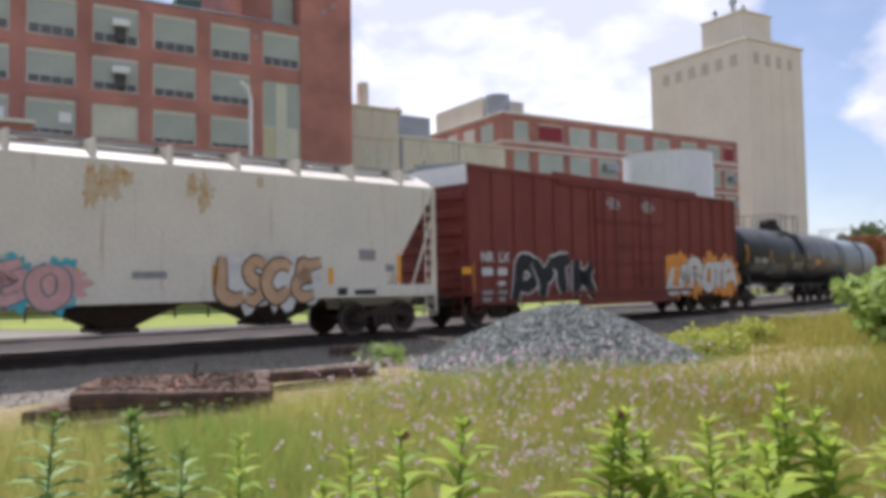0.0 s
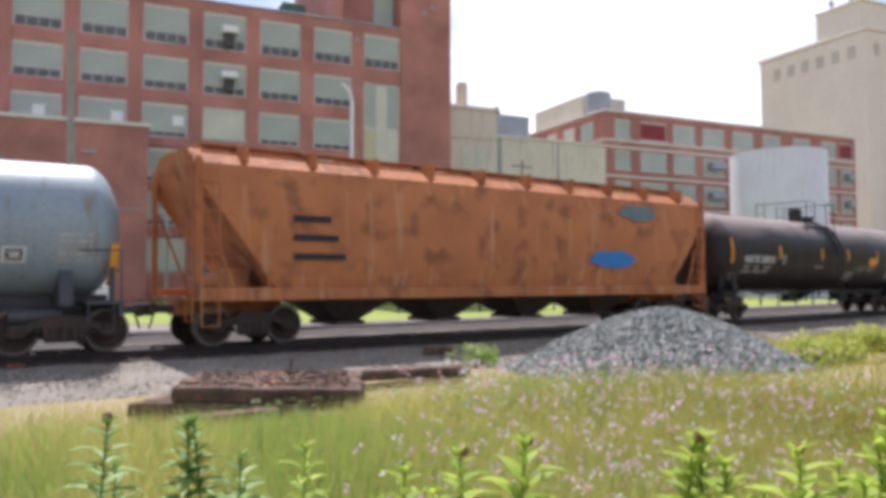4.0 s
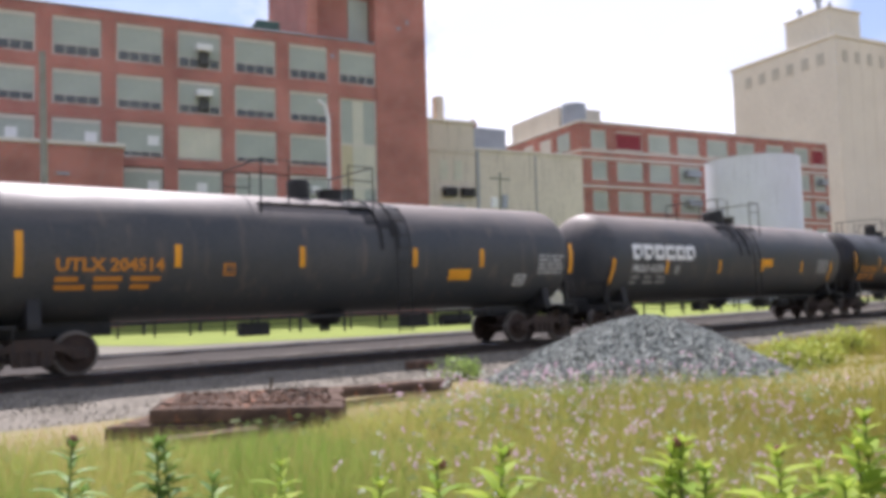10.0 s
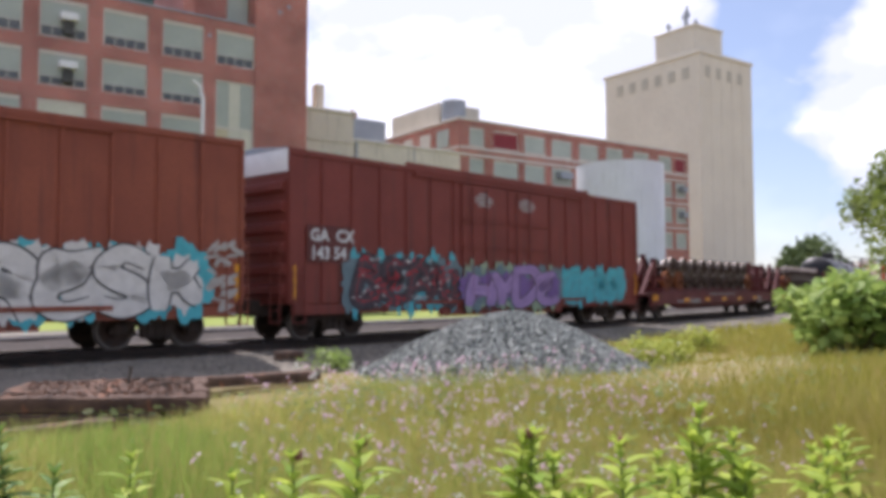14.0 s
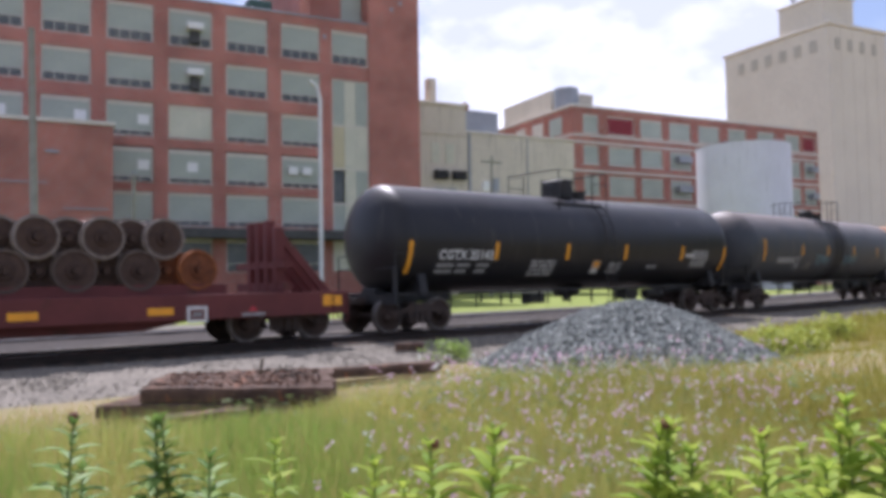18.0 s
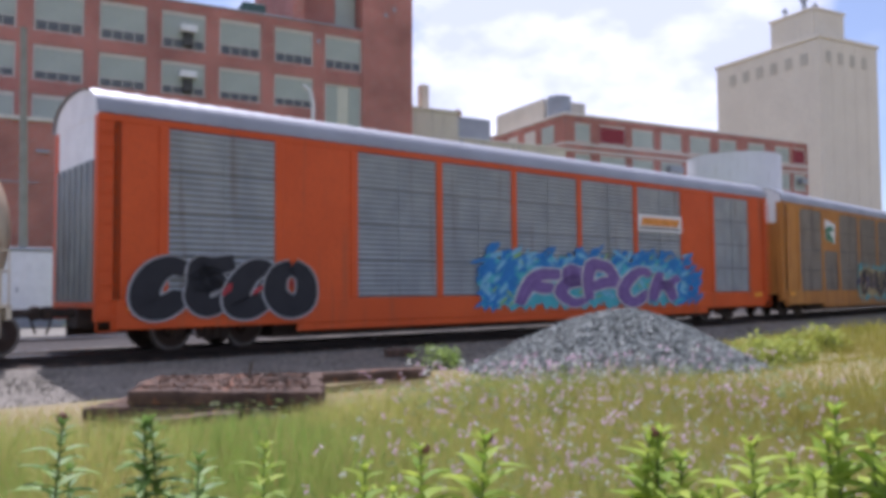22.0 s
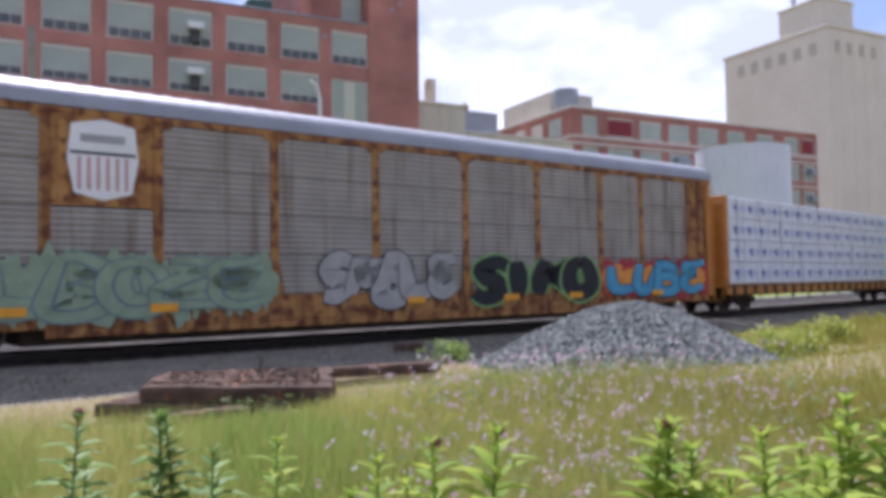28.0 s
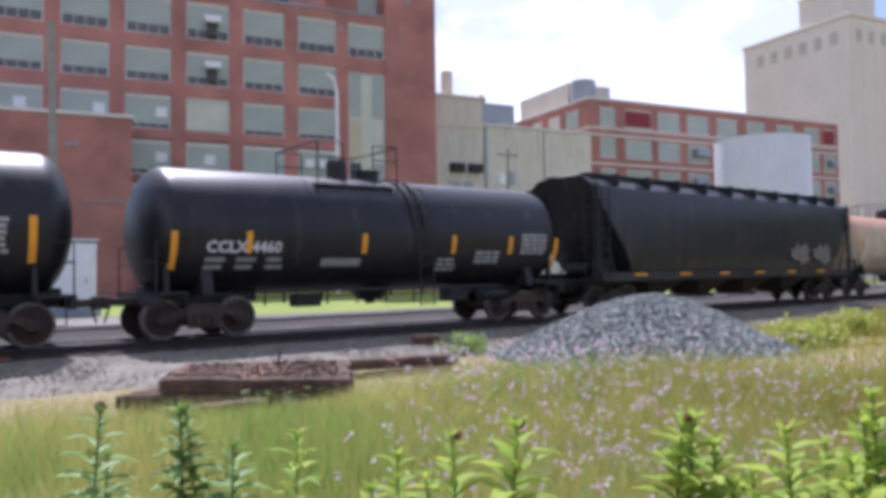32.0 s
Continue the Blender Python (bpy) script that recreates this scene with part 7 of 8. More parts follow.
car, tank, h = tank_car(11, "long black tank car with orange stencilled marks", M_TANKBLACK, 1.52, 2.60, (-7.68, -4.4, -1.64, 1.45, 4.19, 7.38), "UTLX 210061", (-7.05, 2.09), 0.36, M_ORANGETEXT, dome=(-0.9, 0.3, 0.6), platform=1.7, ladder_x=0.9,
                        plates=dat(6.4, 7.4, 2.0, 2.6) + box(5.3, 1.6) + [(2.5, 1.97, 0.8, 0.33, M_YELLOW), (-3.7, 2.04, 0.4, 0.3, M_ORANGETEXT)], strip_top=(2.8, 3.0), mark_w=2.3, apron=(-0.6, 1.2), seed=29)
# 13, 14: red box cars
car, body, half = box_car(12, "faded red single-door box car with a white end and graffiti", M_BOXRED2, 5.10, (-1.09, 2.06), 1, 15)
side_art(car, -1.64, "WNAW", (-6.1, -2.3, 0.78, 2.15), P_WHITE, P_BLACK, 0.085, splash=((P_RED, 8, 1.0), (P_ORANGE, 8, 1.05), (P_YELLOW, 7, 0.85), (P_WHITE, 6, 0.7)), seed=6, line=0.025)
part("paint_splash", strokes(-6.9, -5.9, 1.0, 1.9, 26, 0.45, -1.645, random.Random(3)), P_ORANGE, car, "orange painted flames", kind="stuff")
part("paint_splash", strokes(-2.5, -1.5, 1.0, 1.9, 26, 0.45, -1.645, random.Random(4)), P_ORANGE, car, "orange painted flames", kind="stuff")
side_art(car, -1.64, "RESK", (2.15, 7.0, 0.68, 2.42), P_WHITE, P_BLACK, 0.085, splash=((P_CYAN, 6, 1.0), (P_WHITE, 6, 0.85)), seed=7, line=0.03)
side_art(car, -1.72, "VLE", (-0.4, 1.72, 2.48, 3.66), P_WHITE, P_SILVER, 0.10, splash=((P_WHITE, 3, 1.0),), seed=8, line=0.03)
for z, h in ((2.35, 0.26), (1.85, 0.3)):
    part("data_stencil", Shape().box(-6.8, -6.4, -1.64, -1.632, z, z + h), M_STENCIL, body)
part("paint_splash", strokes(7.2, 8.0, 0.8, 2.5, 30, 0.35, -1.645, random.Random(6)), P_HAZE, car, "pale sprayed tags", kind="stuff")
car, body, half = box_car(13, "oxide-red double-door box car with turquoise and purple graffiti", M_BOXRED, 5.10, (-2.4, 2.5), 2, 17, chord=(-5.0, 5.4))
side_art(car, -1.64, "BEAN", (-7.3, -2.55, 0.74, 2.42), P_DARKMIX, P_BLACK, 0.075, glow=P_RED, splash=((P_CYAN, 9, 1.05), (P_TEALDARK, 8, 0.85)), seed=9, line=0.03)
part("paint_splash", strokes(-7.2, -2.6, 0.9, 2.3, 60, 0.22, -1.67, random.Random(8)), P_RED, car, "red flecks in the mural", kind="stuff")
part("paint_splash", strokes(-7.2, -2.6, 0.9, 2.3, 34, 0.14, -1.672, random.Random(9)), P_WHITE, car, "white flecks in the mural", kind="stuff")
side_art(car, -1.72, "HYDE", (-2.4, 3.1, 0.66, 2.25), P_LILAC, P_DARKMIX, 0.06, splash=((P_GREEN, 7, 1.0), (P_TEALDARK, 7, 0.85), (P_PURPLE, 6, 0.6)), glow=P_PURPLE, seed=10, line=0.03)
side_art(car, -1.64, "CFER", (3.35, 7.95, 0.76, 2.22), P_CYAN, P_TEALDARK, 0.10, splash=((P_CYAN, 6, 0.95),), seed=11, line=0.025)
part("mark_panel", Shape().box(-8.75, -7.15, -1.637, -1.629, 2.1, 3.1), M_BOXDARK, body, "darker patch behind the marks")
part("reporting_mark", shifted(letters("GA  CX", 0.46, 0.014), -8.65, -1.642, 2.68), M_STENCIL, body)
part("reporting_mark", shifted(letters("143 54", 0.46, 0.014), -8.65, -1.642, 2.2), M_STENCIL, body)
# 15, 16: flat cars with wheelsets
flat_car(14, "maroon flat car loaded with two layers of spare wheelsets")
flat_car(15, "maroon flat car with sloped bulkheads and spare wheelsets")
# 17-19: tank cars
car, tank, h = tank_car(16, "long glossy black tank car with orange strips", M_TANKBLACK, 1.54, 2.60, (-7.75, -4.55, -1.42, 1.55, 4.88, 7.7), "CGTX 25142", (-6.75, 1.99), 0.36, None, dome=(-0.2, 0.3, 0.5), platform=1.2, ladder_x=0.5,
                        plates=[(-0.05, 1.55, 0.36, 0.4, M_STENCIL), (-0.03, 1.73, 0.32, 0.2, M_YELLOW), (-3.0, 1.5, 1.1, 0.45, M_STENCIL_DIM), (0.8, 1.55, 0.65, 0.4, M_STENCIL_DIM), (5.55, 1.75, 1.0, 0.57, M_STENCIL_DIM), (5.1, 2.1, 0.6, 0.1, M_STENCIL), (2.9, 1.7, 0.6, 0.1, M_STENCIL_DIM)], strip_top=(2.48, 2.48), strip_h=(0.5, 0.88), mark_w=2.1, hood=0.28, seed=30)
car, tank, h = tank_car(17, "long weathered blue-grey tank car with faded tags", M_TANKGREY, 1.54, 2.58, (-7.45, -3.75, -0.95, 2.25, 5.4, 8.1), "", (-6.2, 1.95), 0.3, None, dome=(0.3, 0.34, 0.4), platform=1.0, ladder_x=0.75, plates=dat(6.6, 7.6, 2.0, 2.6) + [(-6.15, 1.88, 1.7, 0.24, M_STENCIL_DIM)], band=(-0.5, 0.9), strip_top=(2.69, 2.88), strip_h=(0.48, 0.9), small=False, seed=31)
for w, a, b, z0, z1, m in (("TOMEK", -2.2, -0.75, 1.82, 2.27, P_TAGBLUE), ("BAER", 1.05, 2.55, 1.82, 2.26, P_TAGBLUE), ("ASC", -4.4, -3.8, 1.58, 2.24, P_SILVER), ("LOVE", -3.25, -2.6, 1.57, 1.91, P_TAGTAN)):
    tank_tag(tank, 1.54, 2.58, w, a, b, z0, z1, m, 0.02)
part("dark_band", patch(-0.25, 0.85, 1.15, 4.08, 1.555, 2.58, 0.006, 16), M_BLACK, tank, "black spill band below the hatch")
car, tank, h = tank_car(18, "rust-stained cream tank car with orange strips", M_TANKCREAM, 1.50, 2.58, (-7.05, -4.0, -1.12, 1.7, 4.7, 7.1), "GATX 25894", (-6.25, 2.10), 0.34, M_GREYINK, gear=M_TANKCREAM, dome=(0.3, 0.34, 0.55), platform=1.1, ladder_x=1.3,
                        plates=[(5.2, 1.75, 0.4, 0.3, P_BLACK), (3.2, 1.65, 1.2, 0.4, P_TAN)], band=(0.2, 1.35), strip_top=(2.44, 2.68), strip_h=(0.45, 0.88), mark_w=2.1, seed=32)
tank_tag(tank, 1.50, 2.58, "C", -1.3, -0.75, 1.28, 2.08, P_BLACK, -0.03)
part("rust_band", patch(0.3, 1.15, 1.25, 3.98, 1.505, 2.58, 0.006, 14), M_HOPORANGE, tank, "rust-brown band below the hatch")
# 20: orange autorack
car, half = auto_rack(19, "bright orange autorack with galvanised panels and graffiti", M_RACKORANGE, M_GALV, [-12.25, -9.45, -7.3, -4.45, -1.5, 1.5, 4.5, 7.35, 9.42, 12.2], (0, 2, 8, 10), M_RACKORANGE, 4)
side_art(car, -1.66, "CECO", (-13.05, -8.4, 0.62, 2.16), P_BLACK, P_SILVER, 0.17, seed=12, line=0.035)
part("paint_splash", strokes(-12.2, -9.0, 1.25, 1.5, 4, 0.3, -1.70, random.Random(2)), P_RED, car, "red specks in the letters", kind="stuff")
rg = random.Random(5)
field = Shape()
for k in range(13):
    b = blob(-2.4 + 0.78 * k, 1.5, 0.7, 0.82, rg, 30, 0.16)
    field.add([(a, -1.652 - 0.0001 * k, max(c, 0.64)) for a, _, c in b.v], b.f)
part("paint_splash", field, P_CYAN, car, "turquoise sprayed ground of the mural", kind="stuff")
part("paint_splash", strokes(-2.9, 7.8, 1.85, 2.55, 120, 0.55, -1.655, rg), P_BLUE, car, "blue slanted strokes above the mural", kind="stuff")
part("paint_splash", strokes(-3.0, -1.6, 0.9, 2.3, 40, 0.55, -1.655, rg), P_BLUE, car, "blue slanted strokes beside the mural", kind="stuff")
part("paint_splash", strokes(6.9, 8.3, 0.75, 2.1, 46, 0.55, -1.655, rg), P_BLUE, car, "blue slanted strokes beside the mural", kind="stuff")
part("paint_splash", strokes(-2.8, 7.4, 0.85, 2.5, 110, 0.4, -1.661, rg), P_SKY, car, "pale blue slanted strokes", kind="stuff")
part("paint_splash", strokes(-2.8, 7.6, 0.85, 2.4, 26, 0.3, -1.664, rg), P_LIME, car, "yellow-green flecks", kind="stuff")
side_art(car, -1.668, "FEACK", (-1.65, 7.1, 0.62, 2.34), P_PURPLE, P_WHITE, 0.05, glow=P_LILAC, seed=13, line=0.03)
part("logo_bar", Shape().prism_y([(4.75, 3.52), (7.0, 3.52), (7.12, 3.80), (4.87, 3.80)], -1.665, -1.655), P_ORANGE, car, "slanted orange emblem bar")
part("logo_plate", Shape().box(4.62, 7.24, -1.652, -1.64, 3.30, 3.92), M_WHITE, car, "white emblem plate")
part("logo_line", Shape().box(4.7, 7.1, -1.665, -1.655, 3.40, 3.46), P_BLACK, car)
YP = [-12.3, -9.42, -7.3, -4.34, -1.38, 1.52, 4.5, 7.45, 9.55, 12.3]
# 21, 22: yellow autoracks
car, half = auto_rack(20, "weathered yellow autorack with brown panels and graffiti", M_RACKYELLOW, M_GALVDARK, YP, (0, 10), M_RACKYELLOW, 4, half_bays=(2,))
side_art(car, -1.66, "EINATICO", (-4.5, 5.0, 0.62, 2.42), P_BLACK, P_GOLD, 0.055, splash=((P_CYAN, 15, 1.02), (P_GOLD, 12, 0.8), (P_NAVY, 6, 0.55)), glow=P_REDBROWN, seed=14, line=0.055)
part("emblem", Shape().prism_y([(-9.02, 3.55), (-7.80, 3.35), (-7.72, 4.35), (-9.05, 4.5)], -1.612, -1.603), M_WHITE, car, "white flag-shaped emblem")
part("emblem_corner", Shape().prism_y([(-9.0, 3.56), (-7.85, 3.38), (-8.2, 3.75), (-9.02, 4.1)], -1.62, -1.613), P_GREENDARK, car)
part("emblem_bar", Shape().box(-8.85, -8.0, -1.622, -1.6135, 3.95, 4.2), P_GREENDARK, car, "green bar of the emblem")
car, half = auto_rack(21, "weathered yellow autorack with a blue and red shield emblem", M_RACKYELLOW, M_GALVDARK, YP, (0, 10), M_RACKYELLOW, 4, half_bays=(2,))
part("shield_emblem", Shape().prism_y([(-8.95, 3.45), (-8.4, 3.30), (-7.88, 3.45), (-7.75, 4.1), (-7.78, 4.62), (-8.4, 4.72), (-9.04, 4.62), (-9.08, 4.1)], -1.612, -1.603), M_WHITE, car, "shield emblem")
part("shield_top", Shape().prism_y([(-9.07, 4.08), (-7.76, 4.08), (-7.79, 4.60), (-8.4, 4.70), (-9.03, 4.60)], -1.62, -1.613), P_BLUE, car)
for k in range(2):
    part("shield_print", Shape().box(-8.85, -8.0, -1.627, -1.621, 4.2 + 0.2 * k, 4.32 + 0.2 * k), M_WHITE, car, "white print bar")
for k in range(6):
    part("shield_stripe", Shape().box(-8.88 + 0.18 * k, -8.80 + 0.18 * k, -1.62, -1.613, 3.48, 4.07), P_RED, car)
side_art(car, -1.66, "SER", (-12.15, -10.2, 1.55, 2.38), P_BLACK, P_SILVER, 0.13, seed=15, line=0.045)
side_art(car, -1.685, "TSO", (-12.15, -10.15, 0.76, 1.68), P_BLACK, P_SILVER, 0.13, seed=16, line=0.045)
side_art(car, -1.66, "SMOKE SHOE", (-4.0, 5.8, 0.72, 1.92), P_HAZE, P_SILVER, 0.05, splash=((P_GREYTAG, 10, 0.9), (P_TEALDARK, 4, 0.5)), seed=17)
part("yellow_notice", Shape().box(-13.64, -12.7, -1.64, -1.63, 1.24, 1.76), M_YELLOW, car, "yellow notice panel")
for k, ch in enumerate("GROT"):
    part("spray_tag", shifted(letters(ch, 0.62, 0.0), -13.5, -1.63, 4.15 - 0.54 * k), P_BLACK, car, "thin black spray tag")
# 23: rusty autorack
car, half = auto_rack(22, "rust-eaten autorack with grey panels, shield emblem and graffiti", M_RACKRUST, M_GALVPALE, [-12.25, -9.27, -7.0, -4.22, -1.32, 1.74, 4.63, 7.55, 9.68, 12.4], (0, 10), M_RACKYELLOW, 4, half_bays=(2,))
part("shield_emblem", Shape().prism_y([(-8.72, 3.3), (-8.14, 3.15), (-7.56, 3.3), (-7.42, 4.0), (-7.5, 4.72), (-8.14, 4.85), (-8.78, 4.72), (-8.86, 4.0)], -1.612, -1.603), M_WHITE, car, "rust-stained white shield emblem")
for k in range(6):
    part("shield_stripe", Shape().box(-8.66 + 0.19 * k, -8.59 + 0.19 * k, -1.62, -1.613, 3.36, 4.05), P_PINK, car)
part("shield_line", Shape().box(-8.80, -7.48, -1.62, -1.613, 4.1, 4.16), P_BLACK, car)
part("shield_print", Shape().box(-8.6, -7.7, -1.62, -1.613, 4.35, 4.52), P_SILVER, car, "faded print bar")
side_art(car, -1.655, "ELBOZE", (-12.0, -4.5, 0.60, 2.10), P_GREEN, P_TEALDARK, 0.16, splash=((P_TEALDARK, 10, 0.62), (P_GREEN, 12, 0.95)), glow=P_TEALDARK, seed=18, line=0.03)
side_art(car, -1.66, "SMBLE", (-3.1, 1.35, 0.64, 2.24), P_BUBBLE, P_BLACK, 0.15, seed=19, line=0.028)
side_art(car, -1.66, "SIKO", (1.78, 7.45, 0.60, 2.18), P_BLACK, P_LIME, 0.15, seed=20, line=0.05)
side_art(car, -1.66, "LUBE", (7.65, 13.3, 0.70, 2.1), P_SKYDEEP, P_BLACK, 0.08, splash=((P_RED, 9, 0.95), (P_ORANGE, 6, 0.6)), glow=P_SKY, seed=21, line=0.035)
for x in (-0.1, 3.4, 6.2, 10.4, -6.9, -9.9):
    part("reflector_plate", Shape().box(x - 0.3, x + 0.3, -1.70, -1.695, 0.80, 0.98), M_YELLOW, car, "yellow reflective plate")

# 24: centre-beam car with wrapped lumber
car, half = car_base("lumber_car", "yellow centre-beam flat car stacked with white-wrapped lumber", "lumber car", 23, 2.6)
lb = half - 0.5
part("deck", Shape().box(-lb, lb, -1.5, 1.5, 0.96, 1.10, 0.01), M_RACKYELLOW, car)
part("centre_sill", Shape().box(-lb, lb, -0.3, 0.3, 0.6, 0.957), M_TRUCK, car)
part("side_sill", Shape().box(-lb, lb, -1.56, -1.45, 0.70, 1.06, 0.012), M_RACKYELLOW, car)
part("centre_beam", Shape().box(-lb, lb, -0.14, 0.14, 1.1, 4.55), M_RACKYELLOW, car)
part("top_chord", Shape().box(-lb, lb, -0.55, 0.55, 4.553, 4.66, 0.01), M_RACKYELLOW, car)
for k in range(26):
    x = -lb + 0.5 + (2 * lb - 1.0) * k / 25
    part("sill_bracket", Shape().box(x - 0.11, x + 0.11, -1.60, -1.562, 0.66, 1.09), M_WHEEL if k % 3 else M_TRUCK, car, "dark rusty bracket")
part("sill_top", Shape().box(-lb, lb, -1.575, -1.562, 1.0, 1.05), M_WHEEL, car, "dark rusty top edge")
for sg in (-1, 1):
    part("end_bulkhead", Shape().box(*sorted((sg * (lb - 0.28), sg * lb)), -1.52, 1.52, 1.1, 4.60, 0.02), M_RACKYELLOW, car)
    ladder(car, M_RACKYELLOW, sg * (lb + 0.06), -1.2, 0.5, 4.4, plane="x")
    for k in range(5):
        part("end_rib", Shape().box(*sorted((sg * (lb + 0.002), sg * (lb + 0.09))), -1.5, 1.5, 1.4 + 0.7 * k, 1.52 + 0.7 * k), M_RACKYELLOW, car)
rg = random.Random(44)
NB = 10
bl_w = (2 * (lb - 0.32)) / NB
zs = [1.12, 1.99, 2.86, 3.72]
for r, z in enumerate(zs):
    x = -lb + 0.32
    shift = 0
    while x < lb - 0.33:
        w = min(bl_w * (0.55 if (shift == 0 and r % 2) else 1.0), lb - 0.32 - x)
        shift += 1
        y0 = -1.50 + rg.uniform(-0.02, 0.02)
        b = part("lumber_pack", Shape().box(x + 0.012, x + w - 0.012, y0, -0.16, z, z + 0.845, 0.03), M_WRAP, car, "white plastic-wrapped lumber bundle")
        part("wrap_seam", Shape().box(x + w * 0.5 - 0.01, x + w * 0.5 + 0.01, y0 - 0.006, y0 - 0.001, z + 0.03, z + 0.81), M_GREYMETAL, b)
        n = max(1, int(w / 1.15))
        for k in range(n):
            cx = x + w * (k + 0.5) / n
            part("blue_print", Shape().prism_y([(cx - 0.04, z + 0.22), (cx + 0.11, z + 0.22), (cx + 0.12, z + 0.36), (cx + 0.16, z + 0.44), (cx + 0.14, z + 0.52), (cx + 0.04, z + 0.57), (cx - 0.09, z + 0.55), (cx - 0.13, z + 0.49), (cx - 0.25, z + 0.45), (cx - 0.23, z + 0.39), (cx - 0.06, z + 0.38)], y0 - 0.009, y0 - 0.004), M_BLUEINK, b)
            for j in range(2):
                part("faint_print", Shape().box(cx + 0.30, cx + 0.30 + 0.42 + 0.10 * rg.random(), y0 - 0.009, y0 - 0.004, z + 0.30 + 0.14 * j, z + 0.40 + 0.14 * j), M_BLUEFAINT, b)
        x += w
part("far_load", Shape().box(-lb + 0.32, lb - 0.32, 0.16, 1.5, 1.12, 4.5, 0.03), M_WRAP, car)
for k in range(12):
    x = -lb + 1.0 + (2 * lb - 2.0) * k / 11
    part("strap", Shape().box(x - 0.02, x + 0.02, -1.535, -1.53, 1.05, 4.5).box(x - 0.06, x + 0.06, -1.54, -0.5, 4.5, 4.53), M_GREYMETAL, car, "load strap")

# 25, 26: black tank cars; 27: black hopper; 28: cream tank car
car, tank, h = tank_car(24, "short black tank car with white reporting marks", M_TANKBLACK, 1.52, 2.60, (-5.35, -1.46, 0.1, 2.1, 5.48), "SHPX 203397", (-4.17, 1.86), 0.38, None, dome=(0.35, 0.5, 0.45), platform=1.5, ladder_x=0.9,
                        plates=dat(4.05, 5.05, 1.92, 2.62) + box(3.2, 1.54) + [(-4.74, 1.85, 0.25, 0.2, M_STENCIL), (0.06, 1.62, 0.18, 0.18, M_STENCIL), (-1.35, 1.8, 0.3, 0.26, M_STENCIL_DIM)], strip_top=(2.48, 2.67), strip_h=(0.5, 0.94), mark_w=2.62, apron=(0.1, 1.1), hood=0.85, seed=33, bogie_in=2.4)
car, tank, h = tank_car(25, "short glossy black tank car with orange strips", M_TANKBLACK, 1.50, 2.50, (-5.83, -4.07, -0.93, 1.97, 4.07, 5.93), "CCLX 4460", (-5.1, 1.96), 0.36, None, dome=(-0.9, 0.28, 0.5), platform=1.2, ladder_x=0.9,
                        plates=dat(4.5, 5.5, 1.94, 2.57) + [(-2.12, 1.62, 1.15, 0.2, M_STENCIL_DIM), (1.5, 1.48, 0.65, 0.33, M_STENCIL_DIM), (2.8, 1.68, 0.88, 0.37, M_STENCIL_DIM)], strip_top=(2.44, 2.42), strip_h=(0.5, 0.86), mark_w=1.86, apron=(0.1, 1.2), seed=34, bogie_in=2.0)
car, body, half = hopper_car(26, "black round-sided covered hopper car, streaked and dull", M_HOPBLACK, 4.55, 1.35, True, 4, M_HOPBLACK, M_BLACK, 0.06)
for k in range(6):
    x = -7.0 + 2.6 * k
    part("reflector_strip", Shape().box(x - 0.35, x + 0.35, -1.64, -1.632, 1.22, 1.30), M_YELLOW, body)
for x in (4.2, 6.2):
    bl = blob(x, 2.05, 0.8, 0.42, random.Random(3), 22, 0.4)
    bl.v = [(a, -1.66, c) for a, _, c in bl.v]
    part("spray_tag", bl, P_GREYTAG, body)
tank_car(27, "pale cream tank car, rust-stained", M_TANKCREAM, 1.50, 2.55, (-7.9, -3, 0, 3, 7.9), "", (-6, 2), seed=35)


# ---------------------------------------------------------------- plants
def on_wild(x, y):
    """Where meadow grass grows: this side of the ballast, not on the heap."""
    d = track_y(x) - y
    edge = 6.4 + 0.9 * noise.noise(Vector((x * 0.35, 0, 3)))
    if x < 9:
        edge += 3.1 * (1 - smooth_step(x, 6.0, 9.5))
    elif x > 12:
        edge -= 1.6 * smooth_step(x, 12.0, 20.0)
    if d < edge:
        return 0.0
    k = smooth_step(d, edge, edge + 1.6 + 3.4 * (1 - smooth_step(x, 4.6, 7.5)))
    h = pile_h(x, y)
    if h > 0.06:
        return 0.0
    return k * (0.10 + 0.90 * smooth_step(math.hypot(x - PX, y - PY), 4.3, 9.5))


def grass_field(name, count, spot, height, width, material, label, seed, lean=0.35):
    rg = random.Random(seed)
    v, f = [], []
    for _ in range(count):
        x, y = spot(rg)
        k = on_wild(x, y)
        if k <= 0 or rg.random() > 0.25 + 0.75 * k:
            continue
        lush = 0.75 + 0.5 * noise.noise(Vector((x * 0.45, y * 0.45, 9)))
        h = height * (0.5 + 0.7 * rg.random()) * lush * (0.22 + 0.78 * k)
        a = rg.random() * 6.2832
        ax, ay = math.cos(a), math.sin(a)
        b = rg.random() * 6.2832
        l = lean * h * (0.3 + rg.random())
        lx, ly = math.cos(b) * l, math.sin(b) * l
        z = ground_z(x, y) - 0.02
        w = width * (0.6 + 0.8 * rg.random())
        n = len(v)
        v += [(x - ax * w, y - ay * w, z), (x + ax * w, y + ay * w, z),
              (x - ax * w * 0.7 + lx * 0.35, y - ay * w * 0.7 + ly * 0.35, z + h * 0.6), (x + ax * w * 0.7 + lx * 0.35, y + ay * w * 0.7 + ly * 0.35, z + h * 0.6),
              (x + lx, y + ly, z + h)]
        f += [(n, n + 1, n + 3, n + 2), (n + 2, n + 3, n + 4)]
    me = bpy.data.meshes.new(name)
    me.from_pydata(v, [], f)
    me.materials.append(material)
    return tagged(new(name, me), label, "grass", kind="stuff")


